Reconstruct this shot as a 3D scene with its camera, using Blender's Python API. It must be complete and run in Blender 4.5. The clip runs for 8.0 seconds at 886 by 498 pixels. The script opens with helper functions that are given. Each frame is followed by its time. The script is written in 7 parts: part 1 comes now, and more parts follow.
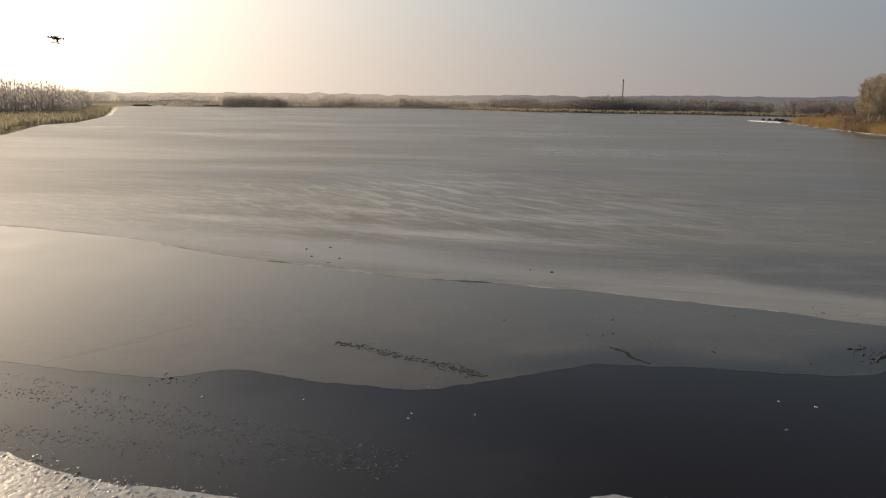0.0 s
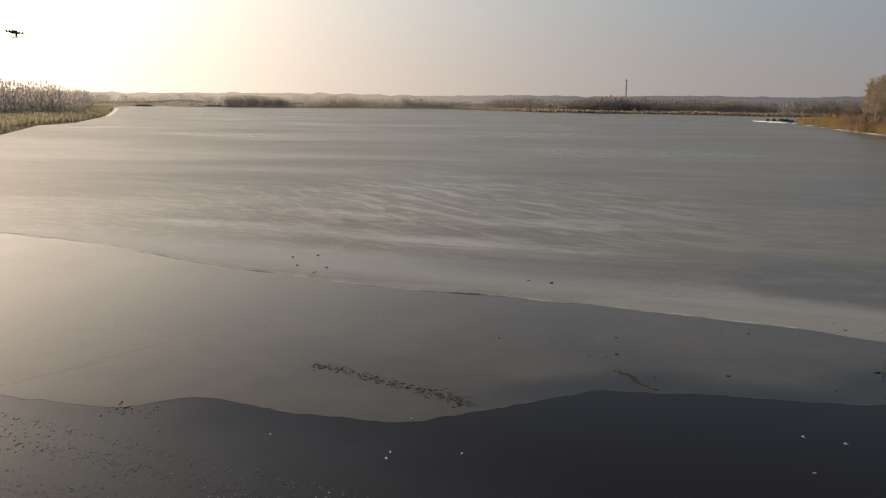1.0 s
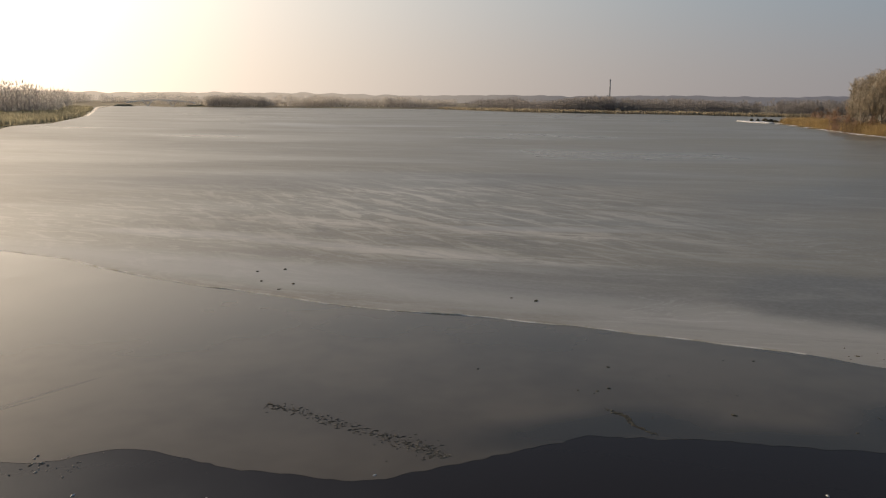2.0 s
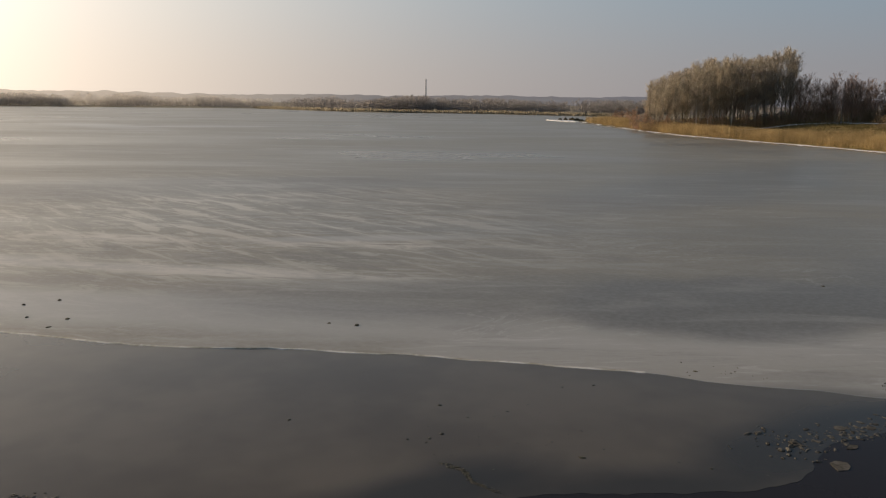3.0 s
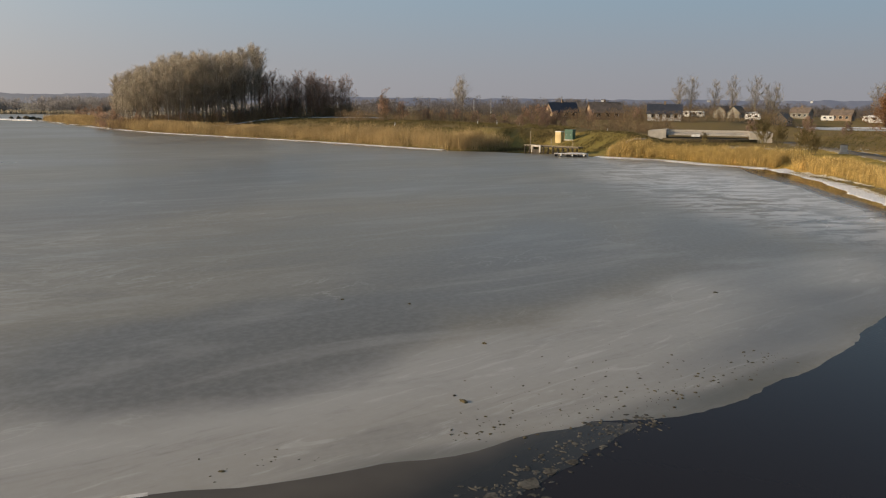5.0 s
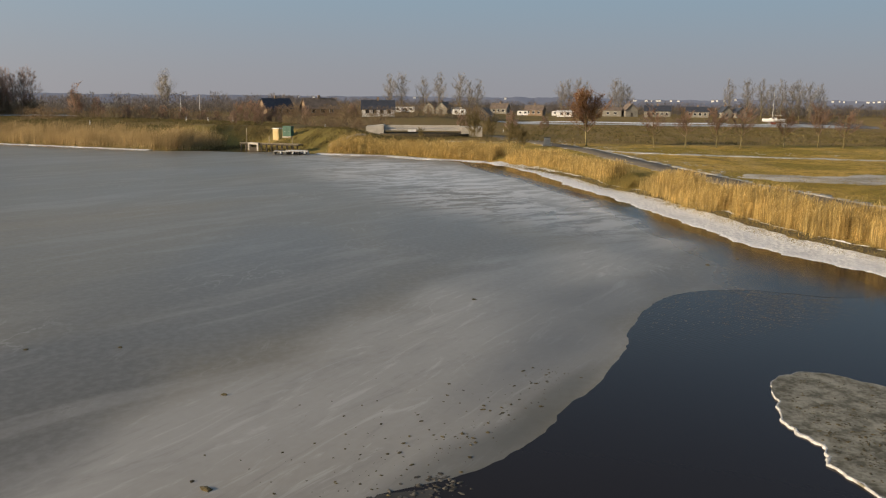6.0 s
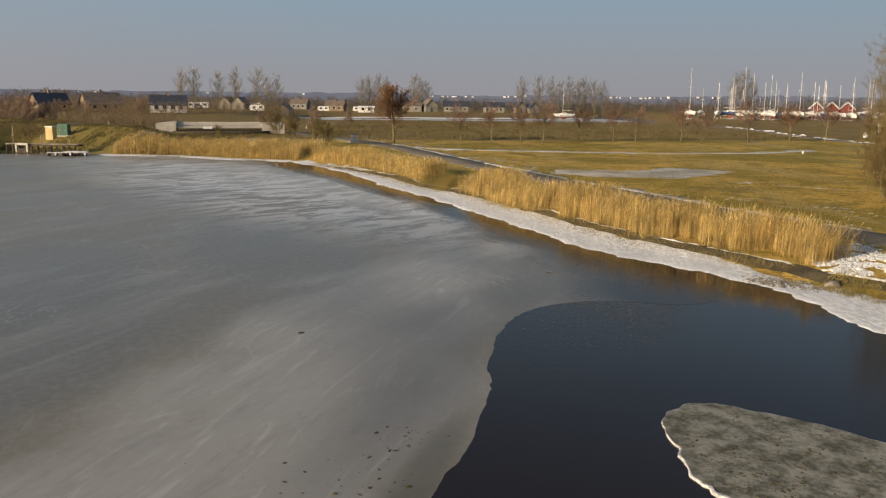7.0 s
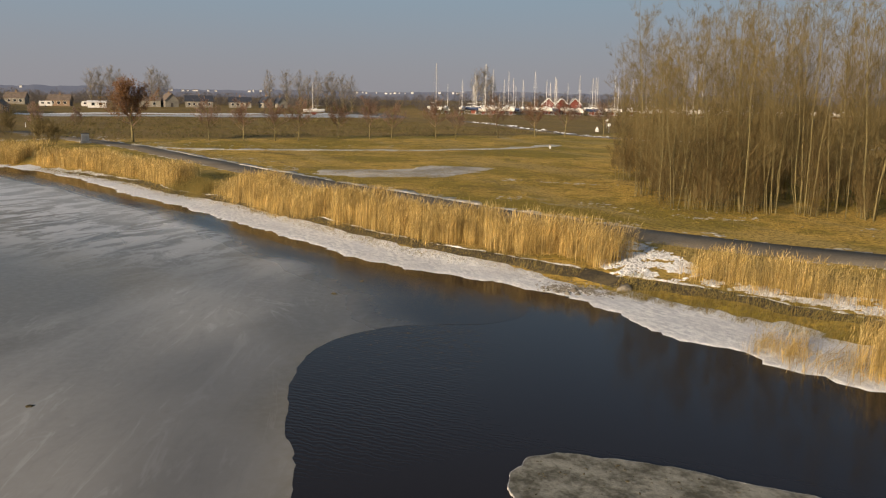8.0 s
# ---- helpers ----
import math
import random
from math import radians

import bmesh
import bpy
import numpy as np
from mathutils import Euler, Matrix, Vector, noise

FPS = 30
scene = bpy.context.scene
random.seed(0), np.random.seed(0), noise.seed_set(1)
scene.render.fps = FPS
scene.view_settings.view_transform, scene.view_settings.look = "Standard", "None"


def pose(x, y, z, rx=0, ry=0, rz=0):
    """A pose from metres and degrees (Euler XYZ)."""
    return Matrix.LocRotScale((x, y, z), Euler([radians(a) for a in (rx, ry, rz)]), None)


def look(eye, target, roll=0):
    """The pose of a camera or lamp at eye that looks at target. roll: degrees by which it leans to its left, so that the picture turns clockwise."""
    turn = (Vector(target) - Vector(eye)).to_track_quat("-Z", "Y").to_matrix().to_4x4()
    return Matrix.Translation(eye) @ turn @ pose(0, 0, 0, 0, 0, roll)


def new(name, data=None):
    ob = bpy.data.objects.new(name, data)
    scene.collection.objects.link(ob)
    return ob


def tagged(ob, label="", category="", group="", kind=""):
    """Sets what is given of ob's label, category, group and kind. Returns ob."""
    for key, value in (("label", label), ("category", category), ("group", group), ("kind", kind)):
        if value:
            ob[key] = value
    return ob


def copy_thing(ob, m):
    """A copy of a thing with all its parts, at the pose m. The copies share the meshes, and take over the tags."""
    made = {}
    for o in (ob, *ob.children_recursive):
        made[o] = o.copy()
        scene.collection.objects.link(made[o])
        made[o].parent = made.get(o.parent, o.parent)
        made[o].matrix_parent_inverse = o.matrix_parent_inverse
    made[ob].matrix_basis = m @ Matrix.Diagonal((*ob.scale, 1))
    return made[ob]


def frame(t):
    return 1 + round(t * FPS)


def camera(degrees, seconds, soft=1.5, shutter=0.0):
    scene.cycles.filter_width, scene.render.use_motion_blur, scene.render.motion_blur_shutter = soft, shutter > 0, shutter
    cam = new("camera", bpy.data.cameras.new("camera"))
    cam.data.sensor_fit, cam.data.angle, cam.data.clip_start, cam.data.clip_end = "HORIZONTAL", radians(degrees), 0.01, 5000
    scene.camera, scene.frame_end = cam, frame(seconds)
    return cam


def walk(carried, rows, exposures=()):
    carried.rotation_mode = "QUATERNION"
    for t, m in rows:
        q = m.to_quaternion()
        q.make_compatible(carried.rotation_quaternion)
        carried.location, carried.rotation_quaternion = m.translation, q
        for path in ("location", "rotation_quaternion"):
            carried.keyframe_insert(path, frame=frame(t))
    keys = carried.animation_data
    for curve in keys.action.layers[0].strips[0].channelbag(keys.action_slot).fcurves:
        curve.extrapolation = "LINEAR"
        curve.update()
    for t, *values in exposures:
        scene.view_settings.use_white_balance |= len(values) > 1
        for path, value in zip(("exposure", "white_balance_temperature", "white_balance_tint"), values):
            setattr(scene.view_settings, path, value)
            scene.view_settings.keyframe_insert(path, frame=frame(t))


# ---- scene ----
cam = camera(56.9, 8.0, 1.2)


def aim(x, y, z, heading, down, roll):
    """A pose by compass heading (clockwise from +y), degrees below the horizon and roll."""
    a, d = radians(heading), radians(down)
    return look((x, y, z), (x + math.sin(a) * math.cos(d), y + math.cos(a) * math.cos(d), z - math.sin(d)), roll)


ROWS = [
    (0.0, -8.22, -5.67, 7.92, 16.13, 10.37, 0.49),
    (0.5, -7.74, -4.67, 7.87, 15.80, 10.35, 0.47),
    (1.0, -7.12, -3.50, 7.89, 15.92, 10.36, 0.49),
    (1.2, -6.87, -3.03, 7.90, 16.00, 10.35, 0.50),
    (2.3, -5.55, 0.10, 8.04, 18.55, 10.42, 0.49),
    (2.5, -5.24, 0.71, 8.05, 20.86, 10.38, 0.53),
    (3.0, -4.36, 2.43, 8.06, 29.55, 10.30, 0.67),
    (3.5, -3.30, 4.08, 8.06, 38.15, 10.32, 0.88),
    (4.0, -2.01, 5.69, 8.00, 47.45, 10.26, 1.11),
    (4.2, -1.36, 6.33, 7.96, 51.02, 10.28, 1.04),
    (5.3, 2.69, 9.06, 7.57, 70.30, 10.07, 0.43),
    (5.5, 3.48, 9.48, 7.52, 74.08, 10.07, 0.42),
    (6.0, 5.81, 10.55, 7.49, 84.67, 10.18, 0.50),
    (6.5, 8.11, 11.15, 7.41, 92.11, 10.26, 0.52),
    (7.0, 10.56, 11.46, 7.49, 98.52, 10.37, 0.57),
    (7.5, 12.74, 11.58, 7.61, 105.50, 10.49, 0.66),
    (8.0, 14.89, 11.42, 7.65, 115.93, 10.52, 0.83),
]
walk(cam, [(r[0], aim(*r[1:])) for r in ROWS], [(0.0, -0.16, 6640, 13.0), (1.2, -0.16, 6640, 13.0), (2.5, -0.20, 6640, 13.0), (3.0, -0.06, 6600, 12.5), (3.5, 0.04, 6580, 12.0), (4.2, 0.19, 6560, 11.5), (5.5, 0.22, 6480, 10.5), (7.0, 0.21, 6540, 11.0), (8.0, 0.15, 6660, 12.5)])

# ---- light ----
SUN_HEADING, SUN_HEIGHT = -26.0, 14.0
sa, se = radians(SUN_HEADING), radians(SUN_HEIGHT)
SUNWARD = (math.sin(sa) * math.cos(se), math.cos(sa) * math.cos(se), math.sin(se))
world = bpy.data.worlds.new("winter_sky")
scene.world = world
world.use_nodes = True
wn, wl = world.node_tree.nodes, world.node_tree.links
sky = wn.new("ShaderNodeTexSky")
sky.sky_type = "NISHITA"
sky.sun_disc = False
sky.sun_elevation = se
sky.sun_rotation = sa
sky.air_density, sky.dust_density, sky.ozone_density = 1.0, 1.0, 1.5
# winter haze: a pale veil that thickens towards the horizon and glows round the sun
way = wn.new("ShaderNodeTexCoord")
split = wn.new("ShaderNodeSeparateXYZ")
wl.new(way.outputs["Generated"], split.inputs[0])
veil = wn.new("ShaderNodeMapRange")
veil.interpolation_type = "SMOOTHERSTEP"
for key, val in (("From Min", 0.08), ("From Max", 0.42), ("To Min", 0.96), ("To Max", 0.15)):
    veil.inputs[key].default_value = val
wl.new(split.outputs["Z"], veil.inputs["Value"])
dot = wn.new("ShaderNodeVectorMath")
dot.operation = "DOT_PRODUCT"
wl.new(way.outputs["Generated"], dot.inputs[0])
dot.inputs[1].default_value = SUNWARD
angle = wn.new("ShaderNodeMath")
angle.operation = "ARCCOSINE"
wl.new(dot.outputs["Value"], angle.inputs[0])
fall = wn.new("ShaderNodeMath")
fall.operation = "MULTIPLY"
wl.new(angle.outputs[0], fall.inputs[0])
fall.inputs[1].default_value = -1 / radians(17.5)
glow = wn.new("ShaderNodeMath")
glow.operation = "EXPONENT"
wl.new(fall.outputs[0], glow.inputs[0])
tint = wn.new("ShaderNodeMix")
tint.data_type, tint.blend_type = "RGBA", "MULTIPLY"
tint.inputs["Factor"].default_value = 1.0
tint.inputs[6].default_value = (53.0, 43.5, 31.5, 1)
wl.new(glow.outputs[0], tint.inputs[7])
haze = wn.new("ShaderNodeMix")
haze.data_type, haze.blend_type = "RGBA", "ADD"
haze.inputs["Factor"].default_value = 1.0
lift = wn.new("ShaderNodeMapRange")
lift.interpolation_type = "SMOOTHSTEP"
for key, val in (("From Min", 0.0), ("From Max", 0.16), ("To Min", 0.0), ("To Max", 1.0)):
    lift.inputs[key].default_value = val
wl.new(split.outputs["Z"], lift.inputs["Value"])
fade = wn.new("ShaderNodeMix")
fade.data_type = "RGBA"
wl.new(lift.outputs[0], fade.inputs["Factor"])
fade.inputs[6].default_value = (2.50, 2.53, 2.80, 1)
fade.inputs[7].default_value = (2.05, 2.95, 3.70, 1)
wl.new(fade.outputs[2], haze.inputs[6])
wl.new(tint.outputs[2], haze.inputs[7])
air = wn.new("ShaderNodeMix")
air.data_type = "RGBA"
wl.new(veil.outputs[0], air.inputs["Factor"])
wl.new(sky.outputs[0], air.inputs[6])
wl.new(haze.outputs[2], air.inputs[7])
wl.new(air.outputs[2], wn["Background"].inputs["Color"])
wn["Background"].inputs["Strength"].default_value = 0.1

sun = new("sun", bpy.data.lights.new("sun", "SUN"))
sun.data.energy, sun.data.angle, sun.data.color = 4.8, radians(0.6), (1.0, 0.78, 0.52)
sun.matrix_world = look(tuple(100 * c for c in SUNWARD), (0, 0, 0))


# ---- materials ----
def nodes_of(name):
    m = bpy.data.materials.new(name)
    m.use_nodes = True
    return m, m.node_tree.nodes, m.node_tree.links, m.node_tree.nodes["Principled BSDF"]


def place(nt, links, scale=(1, 1, 1), turn=0.0):
    geo = nt.new("ShaderNodeNewGeometry")
    mp = nt.new("ShaderNodeMapping")
    mp.inputs["Scale"].default_value = scale
    mp.inputs["Rotation"].default_value = (0, 0, radians(turn))
    links.new(geo.outputs["Position"], mp.inputs["Vector"])
    return mp.outputs[0]


def slant(nt, links, length, width, turn):
    """Position measured along a heading and across it, in units of length and width."""
    geo = nt.new("ShaderNodeNewGeometry")
    mp = nt.new("ShaderNodeMapping")
    mp.vector_type = "TEXTURE"
    mp.inputs["Scale"].default_value = (length, width, 1)
    mp.inputs["Rotation"].default_value = (0, 0, radians(turn))
    links.new(geo.outputs["Position"], mp.inputs["Vector"])
    return mp.outputs[0]


def cloud(nt, links, vec, scale, detail=4.0, rough=0.55, warp=0.0):
    n = nt.new("ShaderNodeTexNoise")
    n.inputs["Scale"].default_value = scale
    n.inputs["Detail"].default_value = detail
    n.inputs["Roughness"].default_value = rough
    n.inputs["Distortion"].default_value = warp
    links.new(vec, n.inputs["Vector"])
    return n.outputs["Fac"]


def span(nt, links, fac, lo, hi, to_lo=0.0, to_hi=1.0):
    r = nt.new("ShaderNodeMapRange")
    r.interpolation_type = "SMOOTHSTEP"
    for key, v in (("From Min", lo), ("From Max", hi), ("To Min", to_lo), ("To Max", to_hi)):
        r.inputs[key].default_value = v
    links.new(fac, r.inputs["Value"])
    return r.outputs[0]


def blend(nt, links, fac, a, b, mode="MIX"):
    m = nt.new("ShaderNodeMix")
    m.data_type, m.blend_type = "RGBA", mode
    if isinstance(fac, float):
        m.inputs["Factor"].default_value = fac
    else:
        links.new(fac, m.inputs["Factor"])
    for key, v in (("A", a), ("B", b)):
        if isinstance(v, tuple):
            m.inputs[6 if key == "A" else 7].default_value = (*v, 1)
        else:
            links.new(v, m.inputs[6 if key == "A" else 7])
    return m.outputs[2]


def arith(nt, links, op, a, b=0.0, c=0.0):
    m = nt.new("ShaderNodeMath")
    m.operation = op
    m.use_clamp = False
    for i, v in enumerate((a, b, c)):
        if isinstance(v, (int, float)):
            m.inputs[i].default_value = v
        else:
            links.new(v, m.inputs[i])
    return m.outputs[0]


def relief(nt, links, bsdf, fac, strength, depth):
    b = nt.new("ShaderNodeBump")
    b.inputs["Strength"].default_value = strength
    b.inputs["Distance"].default_value = depth
    links.new(fac, b.inputs["Height"])
    links.new(b.outputs[0], bsdf.inputs["Normal"])
    return b


def plain(name, c1, c2, rough=0.7, scale=2.0, fine=14.0, bump=0.3, depth=0.01, metal=0.0, stretch=(1, 1, 1), spec=0.5, each=0.0):
    """A surface with two tones mixed at a coarse and a fine scale, and fine relief."""
    m, nt, ln, bs = nodes_of(name)
    v = place(nt, ln, stretch)
    big = cloud(nt, ln, v, scale)
    small = cloud(nt, ln, v, fine, 5)
    mixed = arith(nt, ln, "ADD", arith(nt, ln, "MULTIPLY", big, 0.6), arith(nt, ln, "MULTIPLY", small, 0.4))
    col = blend(nt, ln, span(nt, ln, mixed, 0.36, 0.64), c1, c2)
    if each:
        info = nt.new("ShaderNodeObjectInfo")
        dim = arith(nt, ln, "MULTIPLY_ADD", info.outputs["Random"], each, 1 - each / 2)
        g = nt.new("ShaderNodeCombineColor")
        for k in range(3):
            ln.new(dim, g.inputs[k])
        col = blend(nt, ln, 1.0, col, g.outputs[0], "MULTIPLY")
    ln.new(col, bs.inputs["Base Color"])
    bs.inputs["Roughness"].default_value = rough
    bs.inputs["Metallic"].default_value = metal
    bs.inputs["Specular IOR Level"].default_value = spec
    if bump:
        relief(nt, ln, bs, small, bump, depth)
    return m


def islands(name, tones, rough=0.8, sheen=0.0, grain=0.35, streak=None):
    """Loose stems or twigs: each island takes its own tone."""
    m, nt, ln, bs = nodes_of(name)
    geo = nt.new("ShaderNodeNewGeometry")
    ramp = nt.new("ShaderNodeValToRGB")
    ln.new(geo.outputs["Random Per Island"], ramp.inputs[0])
    el = ramp.color_ramp.elements
    while len(el) < len(tones):
        el.new(0.5)
    for i, c in enumerate(tones):
        el[i].position = i / (len(tones) - 1)
        el[i].color = (*c, 1)
    patch = span(nt, ln, cloud(nt, ln, place(nt, ln), grain), 0.35, 0.65, 0.70, 1.18)
    if streak:
        patch = arith(nt, ln, "MULTIPLY", patch, span(nt, ln, cloud(nt, ln, place(nt, ln, streak), 1.0, 3), 0.36, 0.64, 0.55, 1.32))
    g = nt.new("ShaderNodeCombineColor")
    for k in range(3):
        ln.new(patch, g.inputs[k])
    ln.new(blend(nt, ln, 1.0, ramp.outputs[0], g.outputs[0], "MULTIPLY"), bs.inputs["Base Color"])
    bs.inputs["Roughness"].default_value = rough
    bs.inputs["Specular IOR Level"].default_value = 0.25
    if sheen:
        thin = nt.new("ShaderNodeBsdfTranslucent")
        ln.new(bs.inputs["Base Color"].links[0].from_socket, thin.inputs["Color"])
        mix = nt.new("ShaderNodeMixShader")
        mix.inputs[0].default_value = sheen
        ln.new(bs.outputs[0], mix.inputs[1])
        ln.new(thin.outputs[0], mix.inputs[2])
        ln.new(mix.outputs[0], nt["Material Output"].inputs["Surface"])
    return m


def spot(nt, ln, x, y, rx, ry, turn, edge, wob):
    """A soft-edged blot of own shape on the ice: 1 inside, 0 outside."""
    geo = nt.new("ShaderNodeNewGeometry")
    shift = nt.new("ShaderNodeVectorMath")
    shift.operation = "SUBTRACT"
    ln.new(geo.outputs["Position"], shift.inputs[0])
    shift.inputs[1].default_value = (x, y, 0)
    mp = nt.new("ShaderNodeMapping")
    mp.vector_type = "TEXTURE"
    mp.inputs["Rotation"].default_value = (0, 0, radians(turn))
    mp.inputs["Scale"].default_value = (rx, ry, 50)
    ln.new(shift.outputs[0], mp.inputs["Vector"])
    length = nt.new("ShaderNodeVectorMath")
    length.operation = "LENGTH"
    ln.new(mp.outputs[0], length.inputs[0])
    d = arith(nt, ln, "ADD", length.outputs["Value"], arith(nt, ln, "MULTIPLY", arith(nt, ln, "SUBTRACT", wob, 0.5), 0.9))
    return span(nt, ln, d, 1.0 - edge, 1.0 + edge, 1.0, 0.0)


# open water: nearly black, with wind ripples in the wide hole
M_WATER, nt, ln, bs = nodes_of("open_water")
bs.inputs["IOR"].default_value = 1.33
v = place(nt, ln, (1.0, 1.0, 1.0), 50)
wav = nt.new("ShaderNodeTexWave")
wav.inputs["Scale"].default_value = 1.7
wav.inputs["Distortion"].default_value = 7.0
wav.inputs["Detail"].default_value = 3
wav.inputs["Detail Scale"].default_value = 1.6
ln.new(v, wav.inputs["Vector"])
chop = arith(nt, ln, "MULTIPLY_ADD", cloud(nt, ln, place(nt, ln, (3.0, 7.0, 1), 50), 1.0, 3), 0.8, wav.outputs["Fac"])
wob = cloud(nt, ln, place(nt, ln), 0.22)
windy = spot(nt, ln, 36.0, 3.2, 7.0, 3.8, -35, 0.5, wob)
calm = arith(nt, ln, "MULTIPLY_ADD", windy, 0.26, 0.012)
b = relief(nt, ln, bs, chop, 0.2, 0.014)
skim = spot(nt, ln, -12.5, 14.6, 9.5, 4.2, -32, 0.65, wob)
ln.new(blend(nt, ln, skim, (0.0200, 0.0165, 0.0162), (0.047, 0.042, 0.033)), bs.inputs["Base Color"])
ln.new(arith(nt, ln, "MULTIPLY_ADD", skim, 0.10, 0.07), bs.inputs["Roughness"])
ln.new(arith(nt, ln, "MULTIPLY_ADD", skim, 0.32, 0.15), bs.inputs["Specular IOR Level"])
ln.new(calm, b.inputs["Strength"])

# old ice: grey, frosted, with drifts and darker wet blots
M_ICE, nt, ln, bs = nodes_of("old_ice")
pos = place(nt, ln)
wob = cloud(nt, ln, pos, 0.12, 5)
wob2 = cloud(nt, ln, pos, 0.035, 4)
grain = cloud(nt, ln, pos, 3.5, 6, 0.6)
streak = cloud(nt, ln, slant(nt, ln, 3.4, 1.15, -44), 1.0, 7, 0.70, 1.1)
swath = cloud(nt, ln, slant(nt, ln, 60, 22, -30), 1.0, 4, 0.5, 0.5)
col = blend(nt, ln, span(nt, ln, swath, 0.35, 0.65), (0.150, 0.130, 0.090), (0.220, 0.194, 0.139))
rib = arith(nt, ln, "MULTIPLY", span(nt, ln, streak, 0.50, 0.60), spot(nt, ln, 6, 58, 24, 25, 0, 0.6, wob2))
col = blend(nt, ln, arith(nt, ln, "MULTIPLY", rib, 0.62), col, (0.44, 0.41, 0.345))
# rows of small crests that the wind has laid across the drifts
crest = cloud(nt, ln, slant(nt, ln, 8.5, 1.5, -77), 1.0, 6, 0.62, 0.8)
field = spot(nt, ln, 12, 62, 17, 24, -10, 0.6, wob2)
col = blend(nt, ln, arith(nt, ln, "MULTIPLY", field, span(nt, ln, crest, 0.53, 0.60, 0.0, 0.68)), col, (0.50, 0.465, 0.39))
col = blend(nt, ln, arith(nt, ln, "MULTIPLY", field, span(nt, ln, crest, 0.38, 0.49, 0.62, 0.0)), col, (0.085, 0.075, 0.053))
drift = span(nt, ln, streak, 0.58, 0.72)
col = blend(nt, ln, arith(nt, ln, "MULTIPLY", drift, 0.28), col, (0.42, 0.41, 0.39))
for x, y, rx, ry, turn in ((27, 248, 9, 30, 12), (52, 240, 18, 8, -10), (3.2, 42, 8, 0.9, -38), (-7, 50, 5, 1.2, -30), (15, 46, 7, 1.0, -20), (3, 33, 26, 2.6, -38), (95, 22, 16, 7, 30), (80, 11, 22, 3.5, 20)):
    pale = spot(nt, ln, x, y, rx, ry, turn, 0.55, wob)
    col = blend(nt, ln, arith(nt, ln, "MULTIPLY", pale, 0.62), col, (0.40, 0.40, 0.39))
ridge = None
for x, y, rx, ry, turn in ((1.6, 42.6, 4.2, 0.8, -49), (5.4, 40.2, 7.0, 1.3, -40), (10.5, 36.4, 4.5, 1.0, -30), (-6, 49, 6, 1.2, -40), (14, 44, 7, 1.2, -25), (2.5, 52, 6, 1.6, -35)):
    one = spot(nt, ln, x, y, rx, ry, turn, 0.7, wob)
    ridge = one if ridge is None else arith(nt, ln, "MAXIMUM", ridge, one)
col = blend(nt, ln, arith(nt, ln, "MULTIPLY", ridge, span(nt, ln, streak, 0.40, 0.60, 0.1, 0.8)), col, (0.56, 0.52, 0.45))
belt = None
for x, y, rx, ry, turn in ((11.5, 22.5, 5.0, 2.4, -40), (17.2, 18.3, 5.0, 3.6, -35), (23.5, 15.2, 6.0, 4.4, -24), (30.5, 12.2, 6.5, 4.5, -24), (38, 10.0, 6.5, 4.2, -30), (44.5, 6.6, 5.0, 3.0, -40), (49, 3.8, 4.5, 1.8, -42)):
    one = spot(nt, ln, x, y, rx, ry, turn, 0.22, wob)
    belt = one if belt is None else arith(nt, ln, "MAXIMUM", belt, one)
col = blend(nt, ln, arith(nt, ln, "MULTIPLY", belt, 0.62), col, (0.375, 0.365, 0.34))
# long pale wisps of refrozen slush on the belt
wisp = cloud(nt, ln, slant(nt, ln, 4.2, 0.7, -24), 1.0, 7, 0.68, 1.5)
col = blend(nt, ln, arith(nt, ln, "MULTIPLY", belt, span(nt, ln, wisp, 0.53, 0.68, 0.0, 0.48)), col, (0.52, 0.51, 0.485))
col = blend(nt, ln, arith(nt, ln, "MULTIPLY", belt, span(nt, ln, wisp, 0.32, 0.46, 0.45, 0.0)), col, (0.20, 0.19, 0.17))
for x, y, rx, ry, turn in ((22.5, 24.6, 8.2, 4.6, -12), (43.0, 2.4, 6, 3.0, 10), (14, 30, 12, 4, -30), (38, 22, 12, 6, -20), (50, 14, 12, 4.0, 18), (60, 8, 14, 2.4, 18), (42, 22, 14, 4, 10), (10, 80, 30, 8, -10), (60, 60, 30, 8, 20)):
    wet = spot(nt, ln, x, y, rx, ry, turn, 0.22 if x == 22.5 else 0.4, wob)
    col = blend(nt, ln, arith(nt, ln, "MULTIPLY", wet, 0.85 if x == 22.5 else 0.6), col, (0.10, 0.096, 0.086) if x == 22.5 else (0.125, 0.122, 0.112))
mott = cloud(nt, ln, slant(nt, ln, 11, 2.6, -32), 1.0, 7, 0.60, 0.9)
col = blend(nt, ln, span(nt, ln, mott, 0.47, 0.70, 0.0, 0.34), col, (0.36, 0.35, 0.325))
col = blend(nt, ln, span(nt, ln, mott, 0.30, 0.48, 0.34, 0.0), col, (0.115, 0.11, 0.098))
vein = cloud(nt, ln, place(nt, ln, (0.10, 0.30, 1), 25), 1.0, 6, 0.6, 1.6)
line = span(nt, ln, arith(nt, ln, "ABSOLUTE", arith(nt, ln, "SUBTRACT", vein, 0.5)), 0.0, 0.016, 1.0, 0.0)
col = blend(nt, ln, arith(nt, ln, "MULTIPLY", line, span(nt, ln, wob, 0.50, 0.68, 0.0, 0.30)), col, (0.55, 0.54, 0.52))
col = blend(nt, ln, span(nt, ln, grain, 0.35, 0.7, 0.02, 0.18), col, (0.40, 0.39, 0.375))
